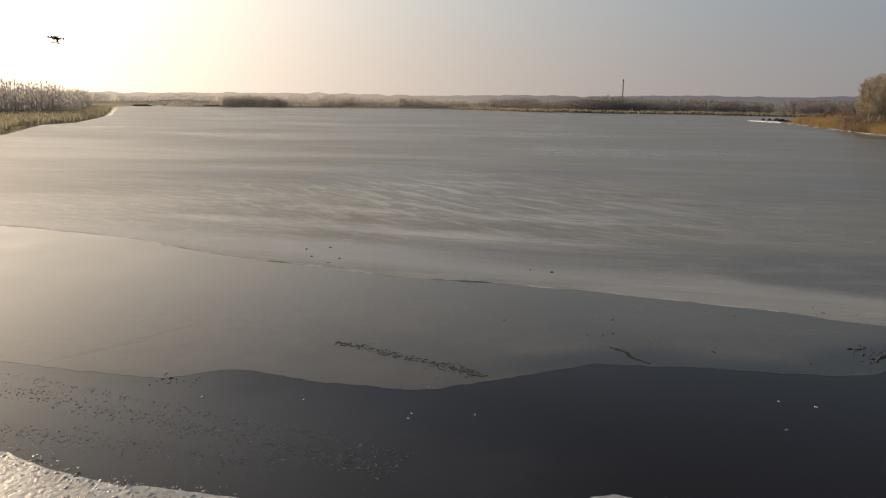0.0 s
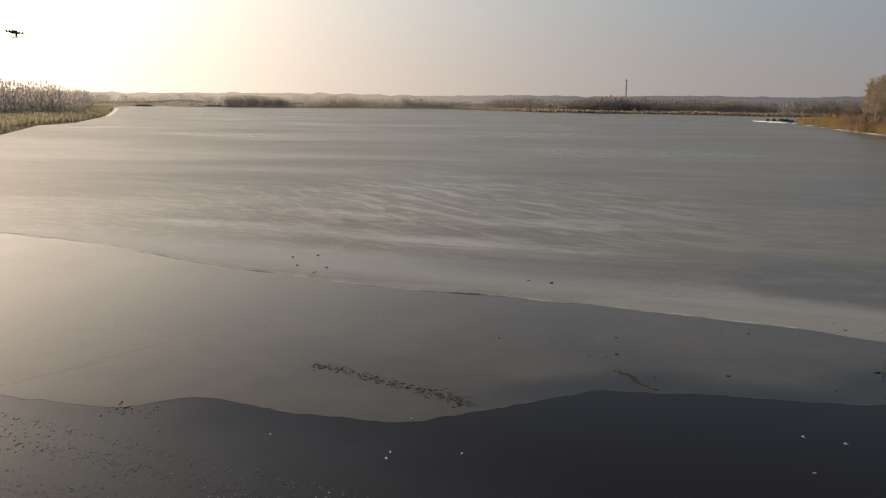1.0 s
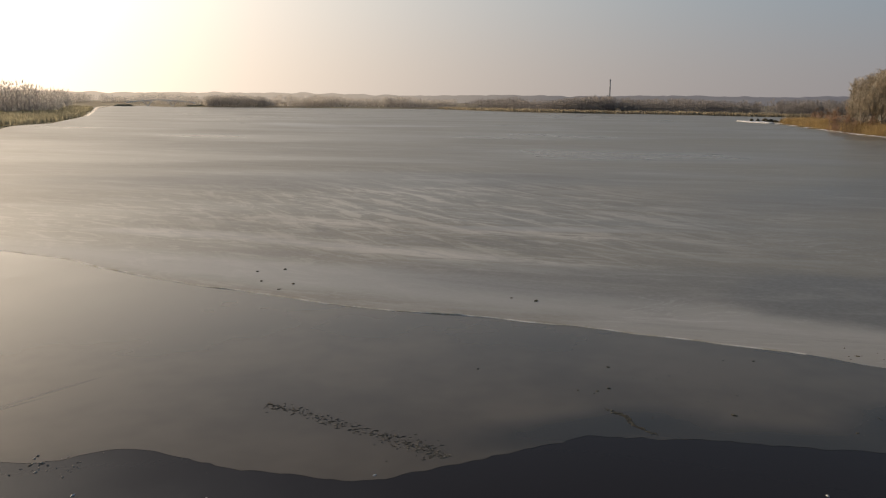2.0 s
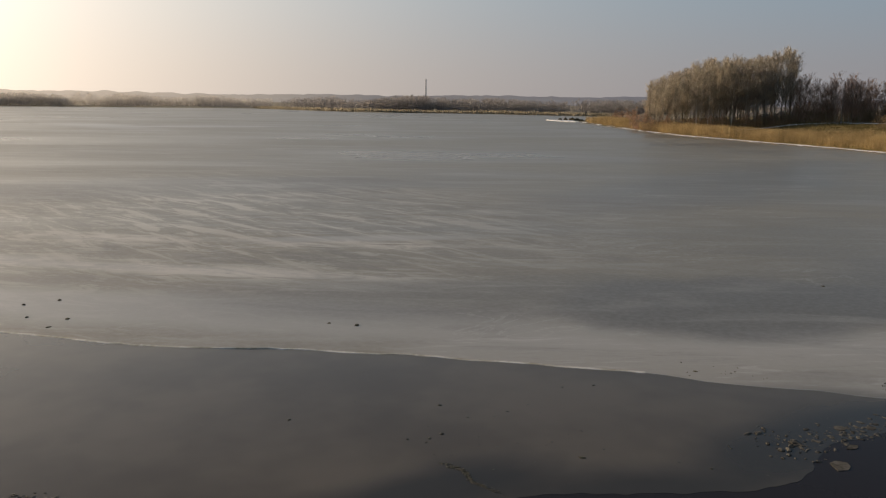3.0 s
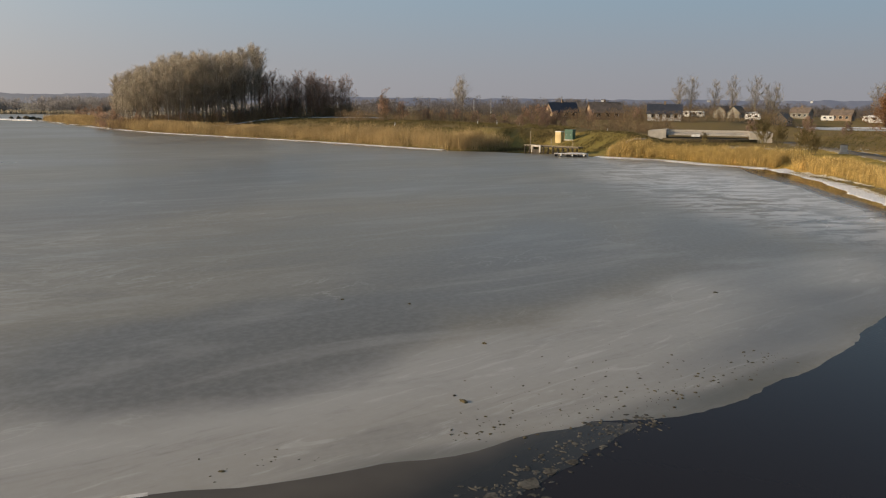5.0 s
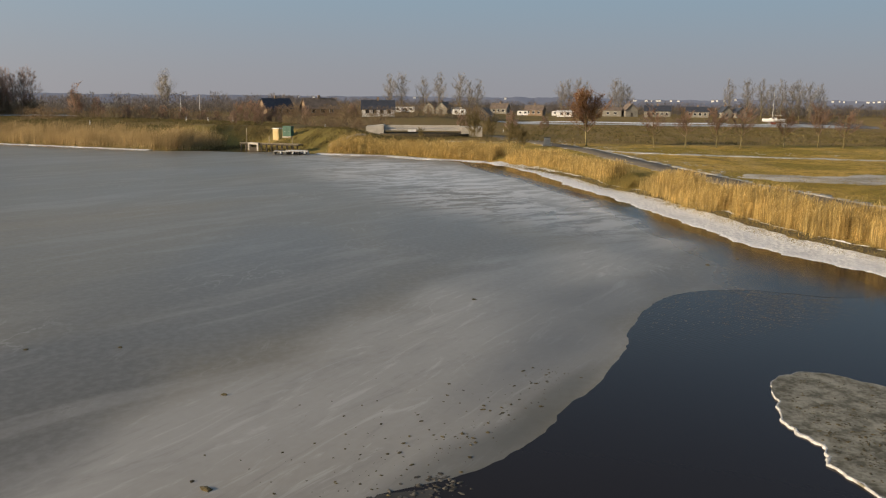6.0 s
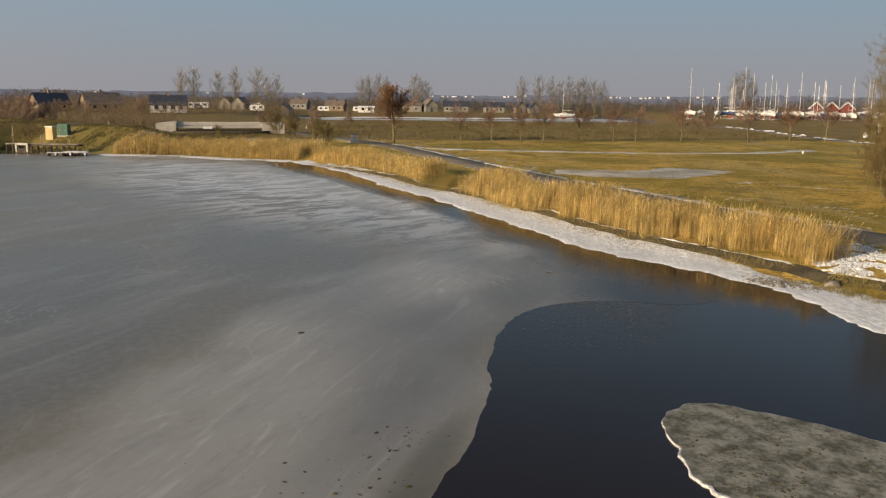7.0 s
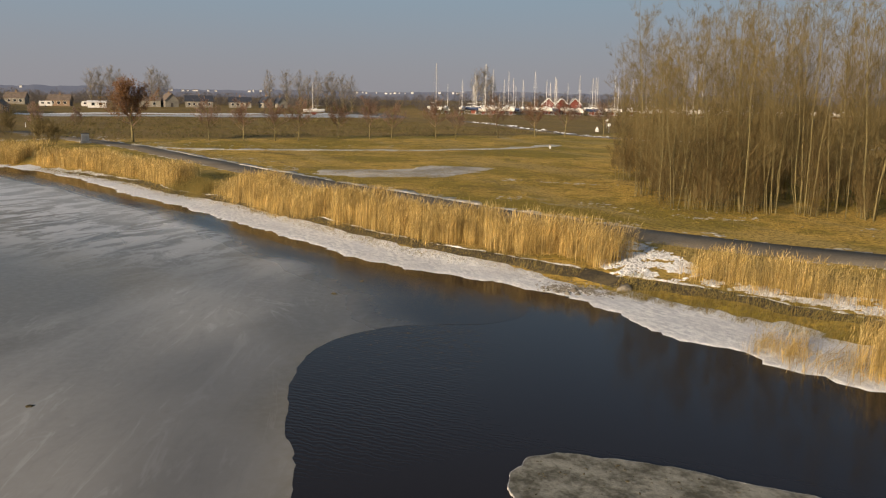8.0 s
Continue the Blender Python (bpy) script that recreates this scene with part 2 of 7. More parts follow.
for x, y, rx, ry, turn in ((38.6, 6.4, 5.0, 2.2, -45), (33.5, 8.4, 4.5, 1.7, -20), (29.0, 9.8, 4.0, 1.3, -25)):
    thaw_edge = spot(nt, ln, x, y, rx, ry, turn, 0.75, wob)
    col = blend(nt, ln, arith(nt, ln, "MULTIPLY", thaw_edge, 0.5), col, (0.105, 0.103, 0.10))
for x, y, rx, ry, turn in ((21.6, 11.7, 3.4, 0.8, -32), (26.0, 9.5, 3.6, 0.5, -24), (16.8, 15.6, 2.4, 0.6, -42)):
    fringe = spot(nt, ln, x, y, rx, ry, turn, 0.6, wob)
    col = blend(nt, ln, arith(nt, ln, "MULTIPLY", fringe, 0.55), col, (0.07, 0.068, 0.055))
comb = cloud(nt, ln, slant(nt, ln, 1.7, 4.2, 38), 1.0, 7, 0.70, 0.9)
lane = arith(nt, ln, "MULTIPLY", span(nt, ln, comb, 0.44, 0.55), spot(nt, ln, 86, 18.5, 34, 9.5, 30, 0.6, wob2))
col = blend(nt, ln, arith(nt, ln, "MULTIPLY", lane, 0.72), col, (0.70, 0.69, 0.68))
soaked = None
for x, y, rx, ry, turn in ((40.5, -2.6, 5.0, 4.2, 10), (45.5, -2.6, 7.5, 3.4, 20), (53, -0.6, 9, 2.4, 17), (63, 2.0, 11, 1.6, 16), (80, 7.0, 15, 1.5, 18), (97, 13, 13, 1.5, 20)):
    one = spot(nt, ln, x, y, rx, ry, turn, 0.5, wob)
    soaked = one if soaked is None else arith(nt, ln, "MAXIMUM", soaked, one)
col = blend(nt, ln, soaked, col, (0.0200, 0.0165, 0.0162))
ln.new(col, bs.inputs["Base Color"])
dry = arith(nt, ln, "SUBTRACT", 1.0, soaked)
ln.new(arith(nt, ln, "MULTIPLY_ADD", dry, span(nt, ln, swath, 0.3, 0.7, 0.12, 0.24), 0.15), bs.inputs["Roughness"])
ln.new(arith(nt, ln, "MULTIPLY_ADD", soaked, -0.27, 0.42), bs.inputs["Specular IOR Level"])
bs.inputs["IOR"].default_value = 1.31
b = relief(nt, ln, bs, grain, 0.25, 0.02)
ln.new(arith(nt, ln, "MULTIPLY", dry, 0.14), b.inputs["Strength"])

# new ice: thin, smooth, dark
M_NEW, nt, ln, bs = nodes_of("new_ice")
pos = place(nt, ln)
a1 = cloud(nt, ln, pos, 0.16, 4)
a2 = cloud(nt, ln, pos, 2.2, 5, 0.6)
ln.new(blend(nt, ln, span(nt, ln, a1, 0.35, 0.65), (0.074, 0.060, 0.041), (0.108, 0.090, 0.066)), bs.inputs["Base Color"])
fine = bs.inputs["Base Color"].links[0].from_socket
for x, y, rx, ry, turn in ((11.2, 14.2, 2.2, 1.3, 0), (15.0, 14.2, 2.6, 1.2, -15), (18.4, 13.3, 2.6, 1.1, -20), (7.4, 14.2, 2.6, 1.2, -25), (3.0, 16.4, 3.0, 1.0, 0), (-11.6, 21.4, 1.6, 0.09, 32), (-10.2, 22.6, 1.5, 0.07, 38), (-17.6, 33.2, 2.2, 0.10, -14), (-16.4, 33.5, 2.0, 0.08, -8)):
    fine = blend(nt, ln, arith(nt, ln, "MULTIPLY", spot(nt, ln, x, y, rx, ry, turn, 0.6, a1), 0.8), fine, (0.020, 0.018, 0.013))
ln.new(fine, bs.inputs["Base Color"])
ln.new(span(nt, ln, a1, 0.3, 0.7, 0.17, 0.22), bs.inputs["Roughness"])
bs.inputs["Specular IOR Level"].default_value = 0.42
bs.inputs["IOR"].default_value = 1.31
relief(nt, ln, bs, a2, 0.015, 0.006)

M_FLOE = plain("mottled_floe", (0.070, 0.062, 0.036), (0.30, 0.285, 0.225), 0.7, 1.7, 8.0, 0.6, 0.03)
M_RIMCRUST = plain("rim_crust", (0.33, 0.33, 0.325), (0.64, 0.63, 0.61), 0.7, 4.0, 16.0, 0.6, 0.02)
M_MOSS = plain("mossy_clods", (0.035, 0.028, 0.013), (0.12, 0.095, 0.042), 0.95, 5.0, 20.0, 0.4, 0.01)
M_PUDDLE = plain("rimed_puddle", (0.30, 0.27, 0.21), (0.56, 0.54, 0.50), 0.9, 0.35, 3.0, 0.3, 0.02, spec=0.2)
M_FROST = plain("frosted_ice", (0.26, 0.26, 0.245), (0.52, 0.52, 0.50), 0.45, 0.8, 6.0, 0.8, 0.04)
M_SNOW, nt, ln, bs = nodes_of("crusted_snow")
pos = place(nt, ln)
n1 = cloud(nt, ln, pos, 0.5, 6, 0.6)
n2 = cloud(nt, ln, place(nt, ln, (1, 2.2, 1), 18), 2.6, 7, 0.68, 0.4)
n3 = cloud(nt, ln, pos, 11.0, 5, 0.7)
col = blend(nt, ln, span(nt, ln, n2, 0.38, 0.62), (0.60, 0.61, 0.63), (0.93, 0.93, 0.91))
col = blend(nt, ln, span(nt, ln, n1, 0.45, 0.68, 0.0, 0.6), col, (0.72, 0.735, 0.76))
col = blend(nt, ln, span(nt, ln, cloud(nt, ln, pos, 0.22, 5, 0.65, 0.6), 0.49, 0.64, 0.0, 0.5), col, (0.52, 0.53, 0.55))
col = blend(nt, ln, span(nt, ln, n3, 0.66, 0.76, 0.0, 0.6), col, (0.40, 0.31, 0.18))
ln.new(col, bs.inputs["Base Color"])
bs.inputs["Roughness"].default_value = 0.6
relief(nt, ln, bs, arith(nt, ln, "ADD", n2, arith(nt, ln, "MULTIPLY", n3, 0.35)), 0.9, 0.14)
M_RUBBLE = plain("ice_rubble", (0.042, 0.039, 0.033), (0.125, 0.117, 0.10), 0.9, 3.0, 12.0, 0.3, 0.02, spec=0.15)
M_CRUMB = plain("ice_crumbs", (0.10, 0.095, 0.085), (0.34, 0.325, 0.29), 0.9, 3.0, 12.0, 0.3, 0.02, spec=0.2)
M_RIME = plain("thin_rime", (0.30, 0.27, 0.20), (0.62, 0.61, 0.58), 0.8, 1.2, 7.0, 0.5, 0.02)
M_CLOD = plain("dark_clods", (0.015, 0.014, 0.010), (0.055, 0.052, 0.03), 0.9, 3.0, 12.0, 0.4, 0.02)
M_PATH = plain("asphalt", (0.15, 0.128, 0.098), (0.225, 0.197, 0.155), 1.0, 0.35, 9.0, 0.3, 0.01, spec=0.1)
M_SOIL = plain("dark_bank", (0.035, 0.028, 0.016), (0.11, 0.085, 0.04), 0.95, 1.5, 8.0, 0.8, 0.05)
M_STONE = plain("stone", (0.11, 0.095, 0.07), (0.26, 0.235, 0.19), 0.8, 3.0, 15.0, 0.5, 0.02)
M_CONCRETE = plain("concrete", (0.38, 0.35, 0.30), (0.55, 0.51, 0.45), 0.8, 0.6, 6.0, 0.2, 0.01)
M_REED = islands("dry_reed", [(0.28, 0.19, 0.058), (0.66, 0.485, 0.18), (0.44, 0.315, 0.105), (0.62, 0.46, 0.175), (0.84, 0.67, 0.33)], 0.75, 0.3, 1.1, (6.5, 6.5, 0.7))
M_TURF = islands("turf_blades", [(0.29, 0.215, 0.045), (0.44, 0.305, 0.075), (0.20, 0.165, 0.036), (0.54, 0.385, 0.12), (0.22, 0.145, 0.05)], 0.85, 0.3, 0.35, (2.2, 2.2, 2.2))
M_GRASSY = islands("dry_grass", [(0.22, 0.17, 0.05), (0.30, 0.22, 0.07), (0.17, 0.16, 0.05), (0.40, 0.29, 0.10)], 0.85, 0.3)
M_DULL = islands("dull_grass", [(0.13, 0.105, 0.042), (0.19, 0.145, 0.058), (0.11, 0.105, 0.038), (0.25, 0.185, 0.08)], 0.85, 0.3)
M_GREYBARK = plain("pale_grey_bark", (0.17, 0.15, 0.10), (0.31, 0.275, 0.20), 0.9, 4.0, 20.0, 0.5, 0.02, each=0.5)
M_BARK = plain("olive_bark", (0.125, 0.105, 0.046), (0.245, 0.205, 0.092), 0.9, 4.0, 20.0, 0.5, 0.02, each=0.5)
M_FINE = islands("fine_twigs", [(0.36, 0.32, 0.255), (0.46, 0.41, 0.335), (0.41, 0.365, 0.295)], 0.9, 0.7)
M_TWIG = islands("bare_twigs", [(0.165, 0.128, 0.054), (0.24, 0.185, 0.08), (0.195, 0.155, 0.07), (0.28, 0.22, 0.105)], 0.85, 0.3)
M_UNDER = islands("undergrowth_twigs", [(0.135, 0.098, 0.042), (0.22, 0.16, 0.068), (0.17, 0.126, 0.055), (0.28, 0.205, 0.09)], 0.9, 0.35)
M_DARKTWIG = islands("dark_twigs", [(0.36, 0.25, 0.19), (0.46, 0.33, 0.25), (0.41, 0.29, 0.22)], 0.9, 0.72)
M_OAKLEAF = islands("withered_leaves", [(0.18, 0.092, 0.036), (0.28, 0.145, 0.056), (0.23, 0.122, 0.05)], 0.8, 0.35)
M_BIRCH = plain("pale_bark", (0.40, 0.37, 0.32), (0.60, 0.57, 0.50), 0.8, 2.0, 9.0, 0.3, 0.01)
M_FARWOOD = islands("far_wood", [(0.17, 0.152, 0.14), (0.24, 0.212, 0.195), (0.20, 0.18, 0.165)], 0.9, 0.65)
# haze put into the twig colour: greyed across the lake, palest towards the sun
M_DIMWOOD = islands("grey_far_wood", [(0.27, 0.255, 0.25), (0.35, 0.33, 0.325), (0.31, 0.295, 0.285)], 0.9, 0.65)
M_PALEWOOD = islands("haze_paled_far_wood", [(0.50, 0.475, 0.45), (0.62, 0.59, 0.555), (0.56, 0.53, 0.50)], 0.9, 0.7)
M_SPITREED = islands("pale_dry_reed", [(0.31, 0.225, 0.105), (0.52, 0.39, 0.195), (0.42, 0.31, 0.15), (0.60, 0.46, 0.25)], 0.8, 0.3, 0.25)
# far shore reed and grass: colours paled and desaturated to stand for haze
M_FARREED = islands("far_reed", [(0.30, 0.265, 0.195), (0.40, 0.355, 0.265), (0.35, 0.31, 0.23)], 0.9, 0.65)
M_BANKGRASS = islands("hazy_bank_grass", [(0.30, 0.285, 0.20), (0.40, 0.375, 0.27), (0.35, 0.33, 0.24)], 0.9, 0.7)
M_SCRUB = islands("brown_scrub", [(0.26, 0.175, 0.105), (0.34, 0.24, 0.15), (0.25, 0.20, 0.125), (0.40, 0.29, 0.175)], 0.9, 0.6)

# meadow: olive turf, straw and worn patches
M_LAND, nt, ln, bs = nodes_of("winter_turf")
pos = place(nt, ln)
g1 = cloud(nt, ln, pos, 0.06, 5, 0.6)
g2 = cloud(nt, ln, pos, 0.55, 5, 0.6)
g3 = cloud(nt, ln, pos, 4.2, 6, 0.7)
long = cloud(nt, ln, place(nt, ln, (0.03, 0.16, 1), -10), 1.0, 5, 0.6)
col = blend(nt, ln, span(nt, ln, g1, 0.41, 0.59), (0.295, 0.222, 0.034), (0.60, 0.395, 0.09))
col = blend(nt, ln, span(nt, ln, g2, 0.46, 0.64, 0.0, 0.8), col, (0.225, 0.182, 0.030))
col = blend(nt, ln, span(nt, ln, long, 0.50, 0.68, 0.0, 0.75), col, (0.47, 0.345, 0.13))
g4 = cloud(nt, ln, place(nt, ln, (0.5, 1.0, 1), 20), 0.22, 7, 0.65, 0.5)
col = blend(nt, ln, span(nt, ln, g4, 0.56, 0.70, 0.0, 0.7), col, (0.19, 0.135, 0.055))
col = blend(nt, ln, span(nt, ln, g3, 0.46, 0.60, 0.0, 0.8), col, (0.14, 0.10, 0.028))
sep = nt.new("ShaderNodeSeparateXYZ")
ln.new(pos, sep.inputs[0])
fallow = span(nt, ln, arith(nt, ln, "MULTIPLY_ADD", g1, 16.0, sep.outputs["X"]), 150, 158)
dyke = arith(nt, ln, "MULTIPLY", span(nt, ln, sep.outputs["X"], 116, 122), span(nt, ln, arith(nt, ln, "MULTIPLY_ADD", g1, 10.0, sep.outputs["Y"]), 27, 34))
col = blend(nt, ln, arith(nt, ln, "MULTIPLY", dyke, span(nt, ln, g2, 0.3, 0.7, 0.85, 0.55)), col, (0.165, 0.14, 0.045))
col = blend(nt, ln, arith(nt, ln, "MULTIPLY", fallow, span(nt, ln, g2, 0.3, 0.7, 0.9, 0.5)), col, (0.165, 0.115, 0.052))
# haze put into the turf colour beyond the lake, paler and duller
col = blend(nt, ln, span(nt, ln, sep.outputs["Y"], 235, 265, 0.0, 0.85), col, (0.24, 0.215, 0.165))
rime = cloud(nt, ln, place(nt, ln, (0.25, 0.9, 1), -12), 0.3, 7, 0.7, 0.3)
col = blend(nt, ln, span(nt, ln, rime, 0.62, 0.74, 0.0, 0.55), col, (0.52, 0.50, 0.46))
ln.new(col, bs.inputs["Base Color"])
bs.inputs["Roughness"].default_value = 0.95
bs.inputs["Specular IOR Level"].default_value = 0.15
relief(nt, ln, bs, g3, 0.8, 0.08)


# ---- shaping helpers ----
class Shape:
    """Collects vertices and faces of one mesh."""

    def __init__(self):
        self.v, self.f = [], []

    def add(self, verts, faces):
        n = len(self.v)
        self.v.extend(tuple(p) for p in verts)
        self.f.extend(tuple(i + n for i in q) for q in faces)
        return self

    def box(self, x0, y0, z0, x1, y1, z1):
        p = [(x, y, z) for z in (z0, z1) for x, y in ((x0, y0), (x1, y0), (x1, y1), (x0, y1))]
        return self.add(p, [(3, 2, 1, 0), (4, 5, 6, 7), (0, 1, 5, 4), (1, 2, 6, 5), (2, 3, 7, 6), (3, 0, 4, 7)])

    def tube(self, pts, radii, sides=6, cap=True):
        rings = []
        for i, p in enumerate(pts):
            a, b = Vector(pts[max(i - 1, 0)]), Vector(pts[min(i + 1, len(pts) - 1)])
            d = (b - a).normalized()
            s = d.orthogonal().normalized() if abs(d.z) < 0.95 else d.cross(Vector((0, 1, 0))).normalized()
            t = d.cross(s)
            rings.append([Vector(p) + (s * math.cos(k * math.tau / sides) + t * math.sin(k * math.tau / sides)) * radii[i] for k in range(sides)])
        n, faces = len(rings), []
        for i in range(n - 1):
            for k in range(sides):
                j = (k + 1) % sides
                faces.append((i * sides + k, i * sides + j, (i + 1) * sides + j, (i + 1) * sides + k))
        if cap:
            faces += [tuple(range(sides - 1, -1, -1)), tuple((n - 1) * sides + k for k in range(sides))]
        return self.add([p for r in rings for p in r], faces)

    def prism(self, outline, z0, z1):
        n = len(outline)
        verts = [(x, y, z0) for x, y in outline] + [(x, y, z1) for x, y in outline]
        return self.add(verts, [tuple(range(n, 2 * n)), tuple(range(n - 1, -1, -1))] + [(i, (i + 1) % n, (i + 1) % n + n, i + n) for i in range(n)])

    def lump(self, x, y, z, rx, ry, rz, rnd, sides=6):
        """A small uneven lump that sits at z."""
        turn = rnd.random() * 6.28
        verts, faces = [], []
        for h, s in ((0.0, 1.0), (0.6, 0.85), (1.0, 0.35)):
            for k in range(sides):
                a = k * math.tau / sides
                q = s * rnd.uniform(0.75, 1.2)
                px, py = math.cos(a) * rx * q, math.sin(a) * ry * q
                verts.append((x + px * math.cos(turn) - py * math.sin(turn), y + px * math.sin(turn) + py * math.cos(turn), z + h * rz * rnd.uniform(0.8, 1.1)))
        for i in range(2):
            for k in range(sides):
                j = (k + 1) % sides
                faces.append((i * sides + k, i * sides + j, (i + 1) * sides + j, (i + 1) * sides + k))
        faces.append(tuple(2 * sides + k for k in range(sides)))
        return self.add(verts, faces)

    def mesh(self, name, material, smooth=False):
        me = bpy.data.meshes.new(name)
        me.from_pydata(self.v, [], self.f)
        me.materials.append(material)
        if smooth:
            me.polygons.foreach_set("use_smooth", [True] * len(me.polygons))
        me.update()
        return me


def part(name, shape, material, parent=None, label="", smooth=False):
    ob = new(name, shape.mesh(name, material, smooth) if isinstance(shape, Shape) else shape)
    if parent is not None:
        ob.parent = parent
    if label:
        ob["label"] = label
    return ob


def thing(name, label, category, group="", m=None):
    ob = tagged(new(name), label, category, group)
    if m is not None:
        ob.matrix_world = m
    return ob


def curve_through(pts, step=0.5, closed=False, rough=0.0, seed=0.0, fine=0.0):
    """An even polyline along a smooth curve through a few points, with a natural unevenness."""
    P = [Vector((p[0], p[1], 0)) for p in pts]
    n, out = len(P), []
    for i in range(n if closed else n - 1):
        a, b, c, d = (P[(i + k) % n] if closed else P[min(max(i + k, 0), n - 1)] for k in (-1, 0, 1, 2))
        m = max(int((c - b).length / step), 1)
        for j in range(m):
            t = j / m
            out.append(0.5 * (2 * b + (c - a) * t + (2 * a - 5 * b + 4 * c - d) * t * t + (3 * b - a - 3 * c + d) * t ** 3))
    if not closed:
        out.append(P[-1])
    res = []
    for i, p in enumerate(out):
        q = noise.noise_vector(Vector((p.x * 0.45, p.y * 0.45, seed))) * rough + noise.noise_vector(Vector((p.x * 2.3, p.y * 2.3, seed + 5))) * fine
        res.append((p.x + q.x, p.y + q.y))
    return res


def along(line, d, reach=1):
    """A line set off sideways by d (to its left)."""
    out = []
    for i, (x, y) in enumerate(line):
        a, b = line[max(i - reach, 0)], line[min(i + reach, len(line) - 1)]
        dx, dy = b[0] - a[0], b[1] - a[1]
        n = math.hypot(dx, dy) or 1
        out.append((x - dy / n * d, y + dx / n * d))
    return out


# ---- the lie of the land ----
BAY = [(110, 15), (100, 10.6), (90.5, 7.6), (80, 5.0), (72, 2.6), (64, 0.8), (57, -0.8), (51.2, -2.3), (47, -3.9), (43.6, -5.6), (41.4, -6.7), (38.4, -6.9), (36, -6.8), (34.2, -7.0), (32.6, -7.6), (31.2, -7.4), (29.3, -8.0), (28, -9)]
SPIT = [(209, 266), (158, 170), (145, 132), (137, 102), (130, 82), (124.5, 66), (125.5, 61), (130, 58), (136, 57)]
EAST = [(138.5, 55.5), (133, 52), (128, 46), (121.5, 40), (118.6, 30), (113, 21.6)]
LAKE = ([(-51, 184), (-55, 245), (-49, 268), (-50, 378), (-69, 609), (-75, 800), (-40, 800), (-30, 716), (105, 690), (190, 660), (213, 495), (269, 452), (310, 365), (285, 318), (225, 285)]
        + SPIT + EAST + BAY + [(15, -15), (-5, -26), (-30, -32), (-70, -10), (-62, 80)])
LAKE_LINE = curve_through(LAKE, 2.0, True)
CANAL = [(277, 22), (272, 0), (262, -60), (264, -96), (300, -112), (430, -150), (430, -112), (350, -100), (326, -60), (330, 0), (335, 22)]
DYKE = [(216, 152), (192, 118), (168, 88), (163, 72)]
MOUND = [(172, 98), (158, 77), (148, 63), (142, 54), (138.5, 48), (137, 43)]


def signed(px, py, line):
    """Distance to a closed line, positive outside."""
    px, py = np.asarray(px, float), np.asarray(py, float)
    best, inside = np.full(px.shape, 1e9), np.zeros(px.shape, bool)
    for (x0, y0), (x1, y1) in zip(line, line[1:] + line[:1]):
        dx, dy = x1 - x0, y1 - y0
        t = np.clip(((px - x0) * dx + (py - y0) * dy) / (dx * dx + dy * dy + 1e-9), 0, 1)
        best = np.minimum(best, np.hypot(px - x0 - t * dx, py - y0 - t * dy))
        if y0 != y1:
            inside ^= ((y0 > py) != (y1 > py)) & (px < (x1 - x0) * (py - y0) / (y1 - y0) + x0)
    return np.where(inside, -best, best)


def off_line(px, py, line):
    px, py = np.asarray(px, float), np.asarray(py, float)
    best = np.full(px.shape, 1e9)
    for (x0, y0), (x1, y1) in zip(line, line[1:]):
        dx, dy = x1 - x0, y1 - y0
        t = np.clip(((px - x0) * dx + (py - y0) * dy) / (dx * dx + dy * dy + 1e-9), 0, 1)
        best = np.minimum(best, np.hypot(px - x0 - t * dx, py - y0 - t * dy))
    return best


def land(px, py):
    """Height of the ground."""
    px, py = np.asarray(px, float), np.asarray(py, float)
    d = signed(px, py, LAKE_LINE)
    d = np.where(d > 0.3, np.maximum(d - np.interp(px, [26, 31, 37, 41, 43], [1.2, 1.8, 1.3, 0.2, 0.0]), 0.3), d)
    h = np.interp(d, [-60, -6, 0, 1.4, 2.0, 3.2, 9, 40, 150, 600, 3000], [-1.5, -0.5, -0.04, 0.04, 0.10, 0.42, 0.66, 0.85, 1.2, 2.0, 3.0])
    crown = np.interp(off_line(px, py, DYKE), [0, 8, 19, 30], [2.4, 2.3, 1.9, 0.0]) * np.clip((d - 3) / 6, 0, 1)
    crown = np.maximum(crown, np.interp(off_line(px, py, MOUND), [0, 5, 15], [2.55, 2.45, 0.0]) * np.clip((d - 2) / 8, 0, 1))
    h = h + np.where(d > 2, crown, 0)
    h = h + 1.8 * np.clip((px - 215) / 35, 0, 1) * np.clip((py - 10) / 25, 0, 1) * np.clip((300 - py) / 60, 0, 1) * np.clip((d - 20) / 30, 0, 1)
    c = signed(px, py, CANAL)
    h = np.where(d > 20, np.minimum(h, np.interp(c, [-6, 0, 3, 8, 30], [-1.0, -0.05, 0.6, 1.0, 9.0])), h)
    h = h + np.where(d > 2, 0.05 * np.sin(px * 0.31 + np.sin(py * 0.23) * 2) * np.cos(py * 0.27 + px * 0.05), 0)
    return h


def axis(lo, hi, step, far_lo, far_hi):
    a = list(np.arange(lo, hi, step))
    g, x = step, hi
    while x < far_hi:
        a.append(x)
        g *= 1.13
        x += g
    g, x = step, lo - step
    low = []
    while x > far_lo:
        low.append(x)
        g *= 1.13
        x -= g
    return np.array(low[::-1] + a + [far_hi])


gx, gy = axis(26, 150, 0.55, -4200, 4200), axis(-30, 62, 0.55, -4200, 4200)
X, Y = np.meshgrid(gx, gy)
Z = land(X, Y)
nx, ny = len(gx), len(gy)


